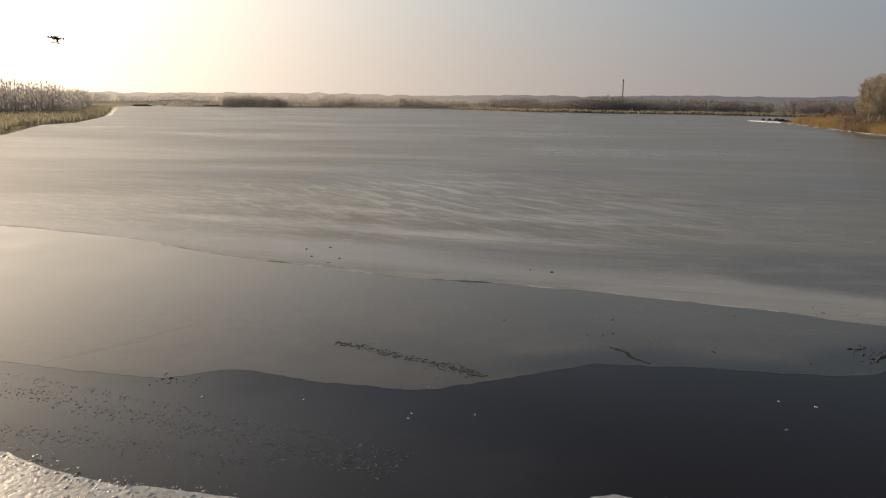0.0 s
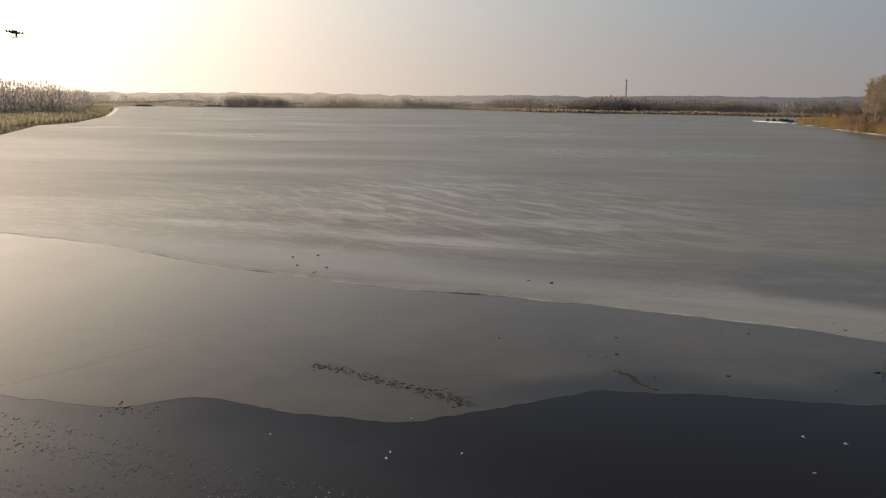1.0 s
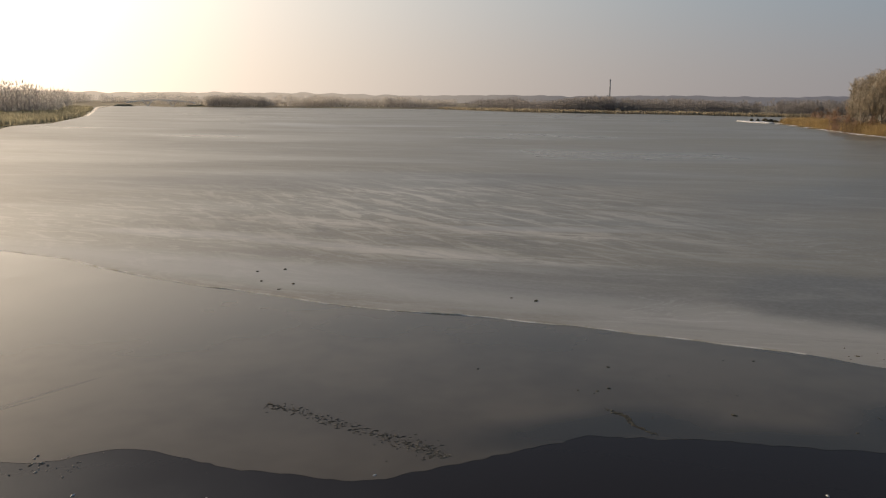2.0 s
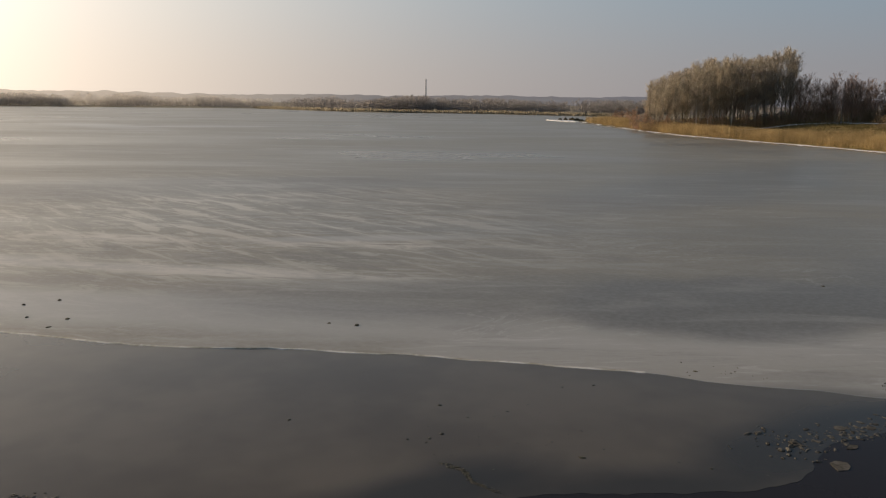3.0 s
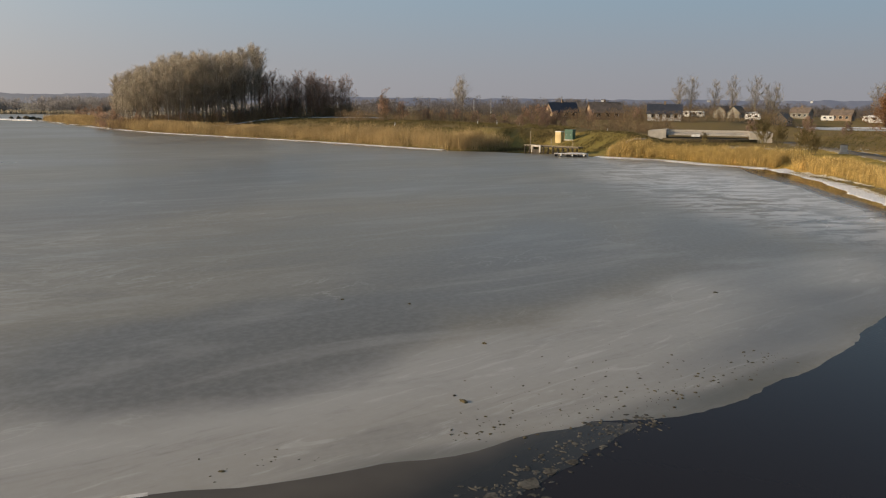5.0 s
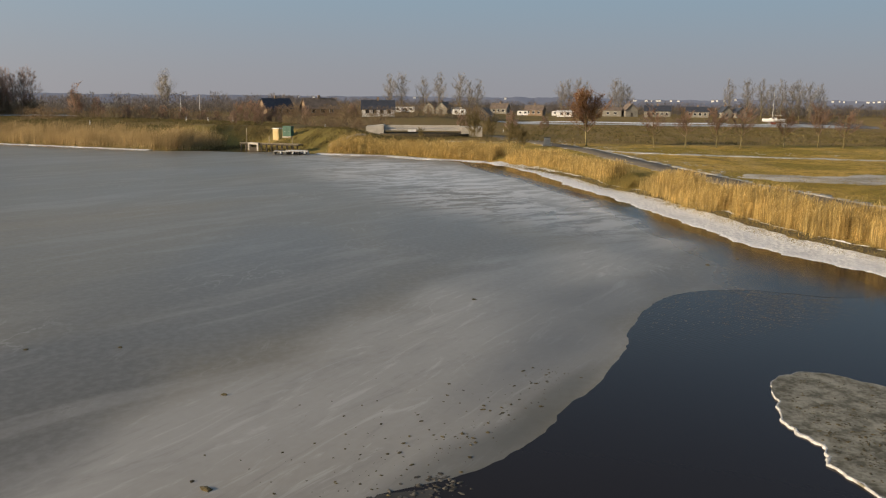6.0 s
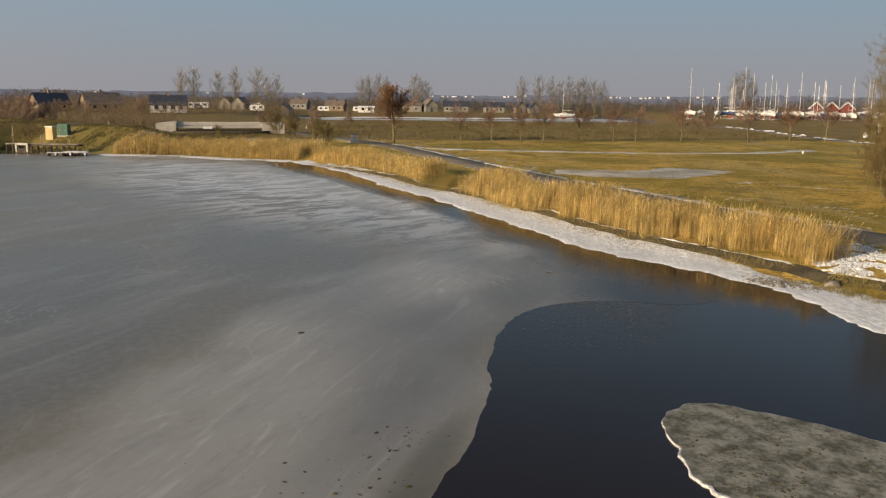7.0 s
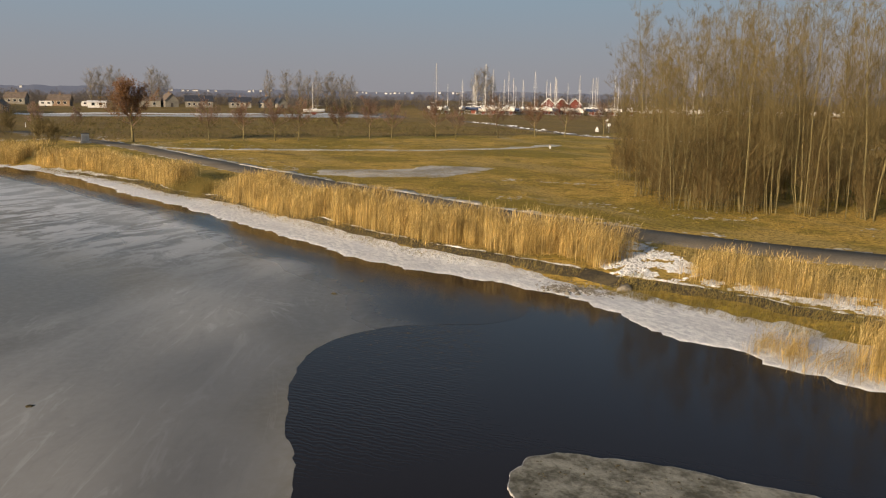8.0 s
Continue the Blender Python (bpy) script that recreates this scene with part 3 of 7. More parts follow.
def levels(px, py):
    """Height of the ground sheet at many places."""
    px, py = np.asarray(px, float), np.asarray(py, float)
    i = np.clip(np.searchsorted(gx, px) - 1, 0, nx - 2)
    j = np.clip(np.searchsorted(gy, py) - 1, 0, ny - 2)
    u, w = (px - gx[i]) / (gx[i + 1] - gx[i]), (py - gy[j]) / (gy[j + 1] - gy[j])
    return (Z[j, i] * (1 - u) + Z[j, i + 1] * u) * (1 - w) + (Z[j + 1, i] * (1 - u) + Z[j + 1, i + 1] * u) * w


def level(x, y):
    return float(levels(x, y))


idx = np.arange(nx * ny).reshape(ny, nx)
quads = np.stack([idx[:-1, :-1], idx[:-1, 1:], idx[1:, 1:], idx[1:, :-1]], -1).reshape(-1, 4)
me = bpy.data.meshes.new("ground")
me.from_pydata(np.stack([X, Y, Z], -1).reshape(-1, 3).tolist(), [], quads.tolist())
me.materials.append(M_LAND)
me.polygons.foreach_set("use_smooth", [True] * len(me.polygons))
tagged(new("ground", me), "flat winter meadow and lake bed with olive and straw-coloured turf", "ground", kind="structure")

sh = Shape().add([(-1500, -1500, 0), (1500, -1500, 0), (1500, 1500, 0), (-1500, 1500, 0)], [(0, 1, 2, 3)])
tagged(part("water", sh, M_WATER), "dark open lake water with fine wind ripples", "water", kind="structure")


# ---- the ice ----
def sheet(name, outline, z0, z1, material, label, category, kind=""):
    ob = part(name, Shape().prism(outline, z0, z1), material)
    return tagged(ob, label, category, kind=kind)


RIM = [(-60, 78), (-35, 62), (-20.1, 49.9), (-15.8, 46.3), (-12.1, 42.8), (-8.9, 38.6), (-6.2, 35.5), (-4.0, 33.5), (-1.5, 31.0), (2.4, 28.2), (5.8, 25.8), (9.0, 23.3), (11.9, 20.7), (14.3, 18.2), (16.6, 15.8), (18.6, 14.4), (20.3, 13.1)]
HOLE = [(21.2, 11.7), (22.4, 10.7), (24.5, 9.6), (27.6, 8.2), (30.3, 7.3), (32.6, 6.9), (35.1, 6.1), (37.8, 4.7), (39.1, 3.0), (39.7, 1.3), (39.3, -0.2), (38.6, -2.0), (40.0, -4.2), (44, -3.6), (50, -1.3), (56, 0.5), (64, 2.2), (72, 4.2), (80, 6.9), (91, 10.3), (99, 12.8), (108, 16.5)]
rim_line = curve_through(RIM, 0.5, False, 0.25, 1.0, 0.10)
hole_line = curve_through(HOLE, 0.2, False, 0.20, 2.0, 0.08)
around = [(112, 20), (118, 28), (120, 38), (125, 45), (123.5, 52), (124.5, 58), (123.5, 63), (128, 80), (135, 102), (143, 132), (156, 170), (206, 264), (228, 292), (280, 322), (305, 365), (265, 450), (209, 492), (187, 655), (104, 682), (-28, 710), (-45, 790), (-70, 790), (-66, 610), (-47, 378), (-46, 268), (-52, 245), (-48, 184), (-58, 100)]
sheet("ice_sheet", rim_line + hole_line + around, -0.09, 0.004, M_ICE, "wide grey old ice sheet with pale frost drifts on a lake", "ice")

EDGE = [(20.8, 11.9), (19.6, 12.4), (17.9, 12.9), (15.8, 13.5), (14.3, 13.8), (12.9, 14.0), (11.6, 13.4), (10.6, 13.0), (9.2, 13.1), (8.2, 13.75), (5.2, 15.2), (4.0, 15.6), (2.8, 16.0), (1.5, 15.8), (0.1, 15.6), (-1.3, 15.35), (-2.9, 15.35), (-4.2, 16.0), (-5.5, 16.7), (-6.4, 17.4), (-7.2, 18.0), (-8.3, 18.3), (-10.0, 18.25), (-15, 21.2), (-24, 27), (-60, 40)]
edge_line = curve_through(EDGE, 0.2, False, 0.2, 3.0, 0.13)
sheet("new_ice_sheet", rim_line[::1] + edge_line, -0.012, 0.004, M_NEW, "thin smooth dark new ice with a ragged melting edge", "ice")

FROSTED = [(-40, 26), (-22, 20), (-14.6, 14.5), (-13.4, 13.85), (-12.5, 13.3), (-11.9, 12.5), (-11, 11.7), (-10.1, 11.1), (-9, 10.6), (-6, 9.0), (-3.4, 7.4), (-1.4, 8.1), (-0.8, 8.15), (-0.2, 7.9), (1.5, 6), (3, -6), (-6, -22), (-40, -26)]
sheet("frosted_ice_sheet", curve_through(FROSTED, 0.3, True, 0.15, 6.0, 0.12), -0.05, 0.06, M_FROST, "pale frosted ice sheet with a crumbled edge", "ice")
FLOE = [(22.3, 3.7), (23.6, 3.7), (25.1, 4.1), (26.6, 3.8), (28.2, 3.5), (29.0, 2.1), (28.2, 1.0), (26.5, -0.6), (25, -1.8), (22, -3.6), (18.5, -2), (18.5, 2)]
floe_line = curve_through(FLOE, 0.12, True, 0.18, 7.0, 0.12)
sheet("ice_floe", floe_line, -0.06, 0.05, M_FLOE, "grey mottled ice floe with a white rim drifting in open water", "ice floe")
CRUMBS = [(-19, 22), (-13.8, 18.2), (-11.4, 16.2), (-9.3, 14.4), (-7.4, 12.8), (-6.2, 11.8), (-4.6, 10.4)]


# ---- shore, snow and path ----
bay = curve_through(BAY, 0.3, False, 0.45, 8.0, 0.16)


def ribbon(line, rows, material, name):
    """A strip along a line; rows are (offset to the left, height) with callables of the point allowed."""
    v, f = [], []
    n = len(line)
    offs = []
    for off, high in rows:
        moved = along(line, 1.0, 9)
        row = []
        for i, (x, y) in enumerate(line):
            o = off(x, y) if callable(off) else off
            px, py = x + (moved[i][0] - x) * o, y + (moved[i][1] - y) * o
            row.append((px, py, high(px, py) if callable(high) else high))
        v += row
    for r in range(len(rows) - 1):
        for i in range(n - 1):
            f.append((r * n + i, (r + 1) * n + i, (r + 1) * n + i + 1, r * n + i + 1))
    return part(name, Shape().add(v, [q[::-1] for q in f]), material, smooth=True)


def shelf(x, y):
    return float(np.interp(x, [27, 31, 36, 39.5, 41.2, 43, 48, 65, 85, 107], [3.4, 3.9, 3.7, 2.4, 1.2, 2.1, 2.8, 2.7, 2.6, 2.0])) + 0.5 * noise.noise(Vector((x * 0.5, y * 0.5, 3))) + 0.18 * noise.noise(Vector((x * 1.6, y * 1.6, 6)))


def crust(h):
    return lambda x, y: max(h, level(x, y) + 0.02) + 0.03 * noise.noise(Vector((x * 1.3, y * 1.3, 9))) + 0.02 * noise.noise(Vector((x * 4, y * 4, 2)))


lip = lambda x, y: -0.45 * float(np.interp(x, [38, 46, 90, 107], [0.0, 1.0, 1.0, 0.5])) + 0.3 * noise.noise(Vector((x * 2.1, y * 2.1, 12))) + 0.38 * noise.noise(Vector((x * 0.33, y * 0.33, 17))) * float(np.interp(x, [40, 46], [0.2, 1.0]))
snow = ribbon(bay, [(lip, -0.03), (lambda x, y: lip(x, y) + 0.08, 0.018), (lambda x, y: lip(x, y) * 0.6 + 0.25, crust(0.035)), (lambda x, y: shelf(x, y) * 0.35, crust(0.055)), (lambda x, y: shelf(x, y) * 0.6, crust(0.065)), (lambda x, y: shelf(x, y) * 0.82, crust(0.075)),
                    (shelf, lambda x, y: level(x, y) + 0.012), (lambda x, y: shelf(x, y) + 0.25, lambda x, y: level(x, y) - 0.05)], M_SNOW, "snow_shelf")
tagged(snow, "crusted white snow shelf along the lake shore", "snow", kind="structure")
spit_line = curve_through(SPIT[:-3], 1.0, False, 0.5, 9.0, 0.1)
thin = lambda x, y: 0.03 + 0.11 * noise.noise(Vector((x * 0.21, y * 0.21, 14))) + 0.06 * noise.noise(Vector((x * 0.9, y * 0.9, 15)))
far_snow = ribbon(spit_line, [(-0.6, -0.03), (-0.45, thin), (0.1, thin), (0.6, 0.10), (1.3, -0.05)], M_SNOW, "snow_edge")
tagged(far_snow, "thin white snow edge below a reed bed", "snow", kind="structure")
east_line = curve_through(EAST[3:] + [(110, 15)], 0.6, False, 0.4, 9.5, 0.1)
tagged(ribbon(east_line, [(-0.6, -0.03), (-0.5, thin), (0.4, thin), (1.2, 0.10), (1.5, -0.05)], M_SNOW, "snow_edge"), "thin white snow edge below a reed bed", "snow", kind="structure")

# raised white rim where the old ice meets the new
sh = Shape()
ridge_line = [p for p in rim_line if p[0] < 13.0]
v, n = [], len(ridge_line)
for k, (off, h) in enumerate(((-0.05, 0.004), (-0.01, 0.036), (0.025, 0.038), (0.10, 0.009))):
    for i, (x, y) in enumerate(along(ridge_line, off)):
        lift = max(0.12, noise.noise(Vector((x * 0.5, y * 0.5, 4))) * 1.0 + 0.45 + noise.noise(Vector((x * 4, y * 4, 8))) * 0.7) * float(np.interp(x, [3, 12.5], [1.0, 0.05]))
        v.append((x, y, h if k in (0, 3) else 0.008 + (h - 0.008) * lift))
sh.add(v, [(r * n + i, r * n + i + 1, (r + 1) * n + i + 1, (r + 1) * n + i) for r in range(3) for i in range(n - 1)])
part("rim", sh, M_RIME, bpy.data.objects["ice_sheet"], "low white frost ridge", True)
sh, v, n = Shape(), [], len(floe_line)
crusty = [float(np.interp(x - 0.8 * y, [15, 21.5, 23.5, 28], [1.0, 1.0, 0.55, 0.06])) * (0.75 + 1.1 * noise.noise(Vector((x * 1.7, y * 1.7, 5)))) for x, y in floe_line]
for off, h in ((-0.06, -0.01), (-0.03, 0.052), (0.005, 0.060), (0.035, 0.048)):
    one = along(floe_line, -1.0)
    for (x, y), (ax, ay), s in zip(floe_line, one, crusty):
        o = off * max(s, 0.05) + (0.07 * noise.noise(Vector((x * 4, y * 4, off))) + 0.08 * noise.noise(Vector((x * 11, y * 11, off)))) * max(s, 0.0)
        v.append((x + (ax - x) * o, y + (ay - y) * o, h if h < 0 else 0.05 + (h - 0.05) * max(s, 0.05) * (0.7 + 1.3 * noise.noise(Vector((x * 9, y * 9, h))))))
sh.add(v, [(r * n + i, r * n + (i + 1) % n, (r + 1) * n + (i + 1) % n, (r + 1) * n + i) for r in range(3) for i in range(n)])
part("rim", sh, M_RIMCRUST, bpy.data.objects["ice_floe"], "white frozen rim")

# path through the meadow
PATH_LINE = curve_through([(172, 16), (152, 9), (141, 5), (133, 2.4), (121, -0.4), (106.5, -2.8), (92.5, -5.4), (83.5, -7.3), (74.5, -9.1), (67.5, -10.7), (58.5, -13), (49.8, -15.8), (44.3, -18.5), (39.6, -21.6), (25, -30.5), (5, -44)], 1.0)
lay = lambda up: (lambda x, y: level(x, y) + up)
tagged(ribbon(PATH_LINE, [(-1.7, lay(-0.02)), (-1.6, lay(0.05)), (0, lay(0.055)), (1.6, lay(0.05)), (1.7, lay(-0.02))], M_PATH, "path"), "narrow dark asphalt footpath through a meadow", "path", kind="structure")


def patch(name, pts, up, material, label, category, seed, step=0.5, rough=0.4, fine=0.15):
    """A thin uneven layer that lies on the land."""
    line = curve_through(pts, step, True, rough, seed, fine)
    cx, cy = sum(p[0] for p in line) / len(line), sum(p[1] for p in line) / len(line)
    n, v = len(line), []
    for s, h in ((1.0, -0.02), (0.97, 0.6), (0.7, 1.0), (0.35, 1.0)):
        for x, y in line:
            px, py = cx + (x - cx) * s, cy + (y - cy) * s
            v.append((px, py, level(px, py) + (up * h + 0.3 * up * noise.noise(Vector((px * 1.5, py * 1.5, seed))) if h > 0 else h)))
    v.append((cx, cy, level(cx, cy) + up))
    f = [(r * n + i, r * n + (i + 1) % n, (r + 1) * n + (i + 1) % n, (r + 1) * n + i) for r in range(3) for i in range(n)]
    f += [(3 * n + i, 3 * n + (i + 1) % n, 4 * n) for i in range(n)]
    return tagged(part(name, Shape().add(v, f), material, smooth=True), label, category, kind="structure")


patch("frozen_puddle", [(88.5, -10.5), (89.5, -15), (88.2, -19), (89.4, -24), (86.5, -29), (83.2, -25), (80.5, -22), (79.2, -18.5), (81.3, -15), (83.5, -11.5)], 0.02, M_PUDDLE, "frozen pale puddle on a mown meadow", "puddle", 11, 0.4, 1.5, 0.55)
brim = lambda x, y: 1.60 + 0.22 * noise.noise(Vector((x * 0.8, y * 0.8, 33)))
melt = lambda x, y: level(x, y) + 0.045 + 0.10 * noise.noise(Vector((x * 0.5, y * 0.5, 34))) + 0.06 * noise.noise(Vector((x * 2.2, y * 2.2, 35))) - float(np.interp(x, [46, 60], [0.06, 0.0]))
thaw = lambda x, y: 1.75 + max(0.02, 0.55 + 0.75 * noise.noise(Vector((x * 0.22, y * 0.22, 31))) + 0.9 * noise.noise(Vector((x * 1.3, y * 1.3, 32)))) * float(np.interp(x, [48, 56, 110, 130], [0.45, 1.0, 1.0, 0.6]))
tagged(ribbon(curve_through(PATH_LINE[40:142:3], 0.4), [(lambda x, y: brim(x, y) - 0.02, lay(-0.02)), (brim, melt), (lambda x, y: thaw(x, y) - 0.02, melt), (lambda x, y: thaw(x, y) + 0.02, lay(-0.04))], M_RIME, "snow_strip"), "broken strip of old grey snow along a footpath", "snow", kind="structure")
band = curve_through([(131, 2), (121, -8), (116, -20), (112, -32), (112, -44), (116, -56)], 0.5)
scant = lambda x, y: level(x, y) + 0.02 + 0.07 * noise.noise(Vector((x * 0.35, y * 0.35, 36))) + 0.04 * noise.noise(Vector((x * 1.7, y * 1.7, 37)))
sill = lambda x, y: 1.1 + 1.0 * noise.noise(Vector((x * 0.3, y * 0.3, 38)))
tagged(ribbon(band, [(lambda x, y: -sill(x, y), lay(-0.03)), (lambda x, y: -sill(x, y) + 0.03, scant), (0.0, scant), (lambda x, y: sill(x, y), scant), (lambda x, y: sill(x, y) + 0.03, lay(-0.03))], M_RIME, "snow_strip"), "broken strip of thin grey snow across a meadow", "snow", kind="structure")
foot = curve_through([(176, 174), (186, 163), (197, 153), (201, 145), (209, 135), (216, 128)], 1.0)
tagged(ribbon(foot, [(-0.9, lay(-0.05)), (-0.8, lay(0.12)), (0.8, lay(0.14)), (0.9, lay(-0.05))], M_SNOW, "snow_strip"), "narrow snowy track along the foot of a grove", "snow", kind="structure")
rnd = random.Random(5)


def snow_bits(name, spots, label, material=M_SNOW):
    """Many small flat remnants of snow that lie on the turf."""
    sh = Shape()
    for x, y, r, h in spots:
        sh.lump(x, y, level(x, y) - 0.015, r * rnd.uniform(0.7, 1.6), r * rnd.uniform(0.4, 0.9), h + 0.02, rnd, 7)
    return tagged(part(name, sh, material, smooth=True), label, "snow", kind="stuff")


def inside(poly, count, r0, r1, h):
    out = []
    lo, hi = np.min(poly, 0), np.max(poly, 0)
    many = np.random.RandomState(count).rand(count * 12, 2) * (hi - lo) + lo
    depth = -signed(many[:, 0], many[:, 1], poly)
    for (x, y), dep in zip(many.tolist(), depth.tolist()):
        if len(out) < count and dep > 0.9 * rnd.random() ** 2 and noise.noise(Vector((x * 0.9, y * 0.9, 41))) + 0.5 * noise.noise(Vector((x * 2.7, y * 2.7, 42))) > -0.22 + 0.2 * rnd.random():
            out.append((x, y, rnd.uniform(r0, r1), h * rnd.uniform(0.3, 1.2)))
    return out


snow_bits("snow_lumps", inside([(50.0, -12.6), (49.6, -13.8), (46.2, -15.0), (43.4, -14.6), (40.2, -13.2), (39.6, -10.7), (42.6, -9.7), (44.8, -10.8), (46.6, -11.6)], 2300, 0.03, 0.15, 0.055), "lumpy white snow between two reed beds")
snow_bits("snow_lumps", inside([(39.6, -12.4), (36.4, -14.0), (33.4, -16.2), (28, -19), (28, -16.6), (33, -13.6), (36.6, -12.4), (39, -11.8)], 1700, 0.03, 0.20, 0.06), "old snow lying among sparse reeds")


def beside(line, lo, hi, off0, off1, count, r0, r1, seed):
    """Spots in broken runs along a line."""
    out = []
    for _ in range(count * 4):
        k = rnd.uniform(lo, hi) * (len(line) - 1)
        i = int(k)
        (x0, y0), (x1, y1) = line[i], line[min(i + 1, len(line) - 1)]
        d = math.hypot(x1 - x0, y1 - y0) or 1
        o = rnd.uniform(off0, off1)
        x, y = x0 + (x1 - x0) * (k - i) - (y1 - y0) / d * o, y0 + (y1 - y0) * (k - i) + (x1 - x0) / d * o
        if noise.noise(Vector((k * 0.35, o * 0.5, seed))) > 0.08 and len(out) < count:
            out.append((x, y, r0 + (r1 - r0) * rnd.random() ** 2, 0.015))
    return out


snow_bits("path_snow", beside(PATH_LINE, 0.10, 0.62, 1.62, 2.3, 1500, 0.06, 0.32, 1) + beside(PATH_LINE, 0.10, 0.9, -2.1, -1.6, 500, 0.05, 0.25, 2) + beside(PATH_LINE, 0.12, 0.5, 2.2, 6.0, 260, 0.05, 0.3, 3) + beside(PATH_LINE, 0.5, 0.9, 1.8, 3.2, 160, 0.06, 0.35, 4), "thin melting snow flecks along a footpath", M_RIME)
snow_bits("meadow_snow", beside(band, 0, 1, -1.0, 1.0, 420, 0.10, 0.5, 7) + beside(band, 0, 0.6, 4, 10, 50, 0.10, 0.4, 8) + beside(curve_through([(152, 24), (146, 20), (150, 6)], 1.0), 0, 1, -1.5, 1.5, 120, 0.15, 0.6, 9)
          + beside(curve_through([(66, -18), (58, -21), (50, -25.5), (42, -30)], 1.0), 0, 1, -1.5, 2.5, 90, 0.05, 0.3, 10) + beside(curve_through([(78, -22), (72, -26), (68, -30)], 1.0), 0, 1, -1, 1, 60, 0.05, 0.3, 12), "thin melting snow flecks on a meadow", M_RIME)

# ---- crumbs and clods on the ice ----
rnd = random.Random(11)


def scatter(name, spots, material, label, category):
    sh = Shape()
    for x, y, z, r, flat in spots:
        sh.lump(x, y, z, r * rnd.uniform(0.7, 1.6), r * rnd.uniform(0.5, 1.0), r * flat, rnd, 5)
    return tagged(part(name, sh, material), label, category, kind="stuff")


def spread(line, width, count, z, r0, r1, flat, bunch=1.0):
    out = []
    for _ in range(count):
        k = rnd.random() * (len(line) - 1)
        i, t = int(k), k % 1
        (x0, y0), (x1, y1) = line[i], line[i + 1]
        o = rnd.gauss(0, width)
        d = math.hypot(x1 - x0, y1 - y0) or 1
        out.append((x0 + (x1 - x0) * t - (y1 - y0) / d * o, y0 + (y1 - y0) * t + (x1 - x0) / d * o, z, r0 + (r1 - r0) * rnd.random() ** 2.5, flat))
    return out


crumb_line = CRUMBS
scatter("ice_crumbs", spread(crumb_line, 0.28, 1900, 0.0, 0.008, 0.032, 0.4) + spread(along(crumb_line, 0.9), 0.12, 700, 0.0, 0.008, 0.03, 0.4) + spread([(-15.4, 16.6), (-12.4, 14.6), (-9.6, 12.9), (-7.0, 11.4)], 0.25, 1100, 0.0, 0.008, 0.03, 0.4) + spread([(-9.8, 18.2), (-8.6, 17.5)], 0.3, 30, 0.0, 0.02, 0.06, 0.5),
        M_CRUMB, "scattered small ice crumbs frozen in dark water", "ice crumbs")
scatter("ice_crumbs", spread([(-14.4, 14.2), (-12.5, 13.0), (-11.2, 11.6), (-9.8, 10.7), (-8, 9.8)], 0.28, 520, 0.055, 0.015, 0.06, 0.4),
        M_FROST, "scattered ice crumbs on a frosted ice edge", "ice crumbs")
crack = [(-4.4, 20.2), (-3.6, 19.6), (-2.9, 18.5), (-1.9, 17.5), (-1.2, 16.6), (-0.8, 15.8)]
scatter("ice_rubble", spread(crack, 0.13, 650, 0.003, 0.012, 0.055, 0.3) + spread(crack[3:], 0.3, 160, 0.003, 0.012, 0.045, 0.25), M_RUBBLE, "pushed-up line of broken ice pieces along a crack", "ice rubble")
scatter("ice_rubble", spread([(4.15, 17.5), (4.45, 16.9), (4.3, 16.3), (4.6, 15.6)], 0.04, 190, 0.004, 0.015, 0.055, 0.25), M_CLOD, "dark crack line in thin ice", "ice crack")
floes = spread([(12.0, 14.3), (13.5, 14.4), (15.0, 14.1), (16.5, 13.6), (18.2, 13.2), (19.8, 12.7), (21.3, 11.8)], 0.30, 800, 0.0, 0.012, 0.09, 0.25)
scatter("ice_rubble", floes + spread([(12.2, 15.6), (12.0, 14.4), (11.4, 13.8)], 0.25, 60, 0.005, 0.02, 0.10, 0.4), M_RUBBLE, "broken ice pieces along the edge of open water", "ice rubble")
for x, y, r in ((12.1, 13.1, 0.55), (14.1, 14.5, 0.32), (15.6, 13.9, 0.40), (16.5, 13.4, 0.45), (17.2, 13.2, 0.35), (14.8, 14.1, 0.28), (17.9, 12.9, 0.3), (13.3, 13.6, 0.3), (16.0, 12.9, 0.28), (14.6, 12.0, 0.25)):
    line = curve_through([(x + 0.55 * r * rnd.uniform(0.55, 1.3) * math.cos(t), y + 0.5 * r * rnd.uniform(0.6, 1.1) * math.sin(t)) for t in (0, 0.9, 1.8, 2.9, 3.8, 4.6, 5.5)], 5.0, True, 0.02, x)
    tagged(part("small_floe", Shape().prism(line, -0.02, 0.014), M_RUBBLE), "small grey ice floe floating in dark water", "ice floe", "broken floes")
for x, y in ((-2.5, 15.4), (-3.6, 13.3), (-3.45, 13.6), (6.3, 11.9), (7.0, 11.3), (5.2, 10.2), (9.6, 10.4), (-1.9, 13.1), (-8.6, 16.2), (-6, 15.3)):
    tagged(part("ice_chip", Shape().lump(x, y, 0.0, 0.055, 0.03, 0.02, rnd), M_SNOW), "small white ice chip on dark water", "ice chip", "ice chips")

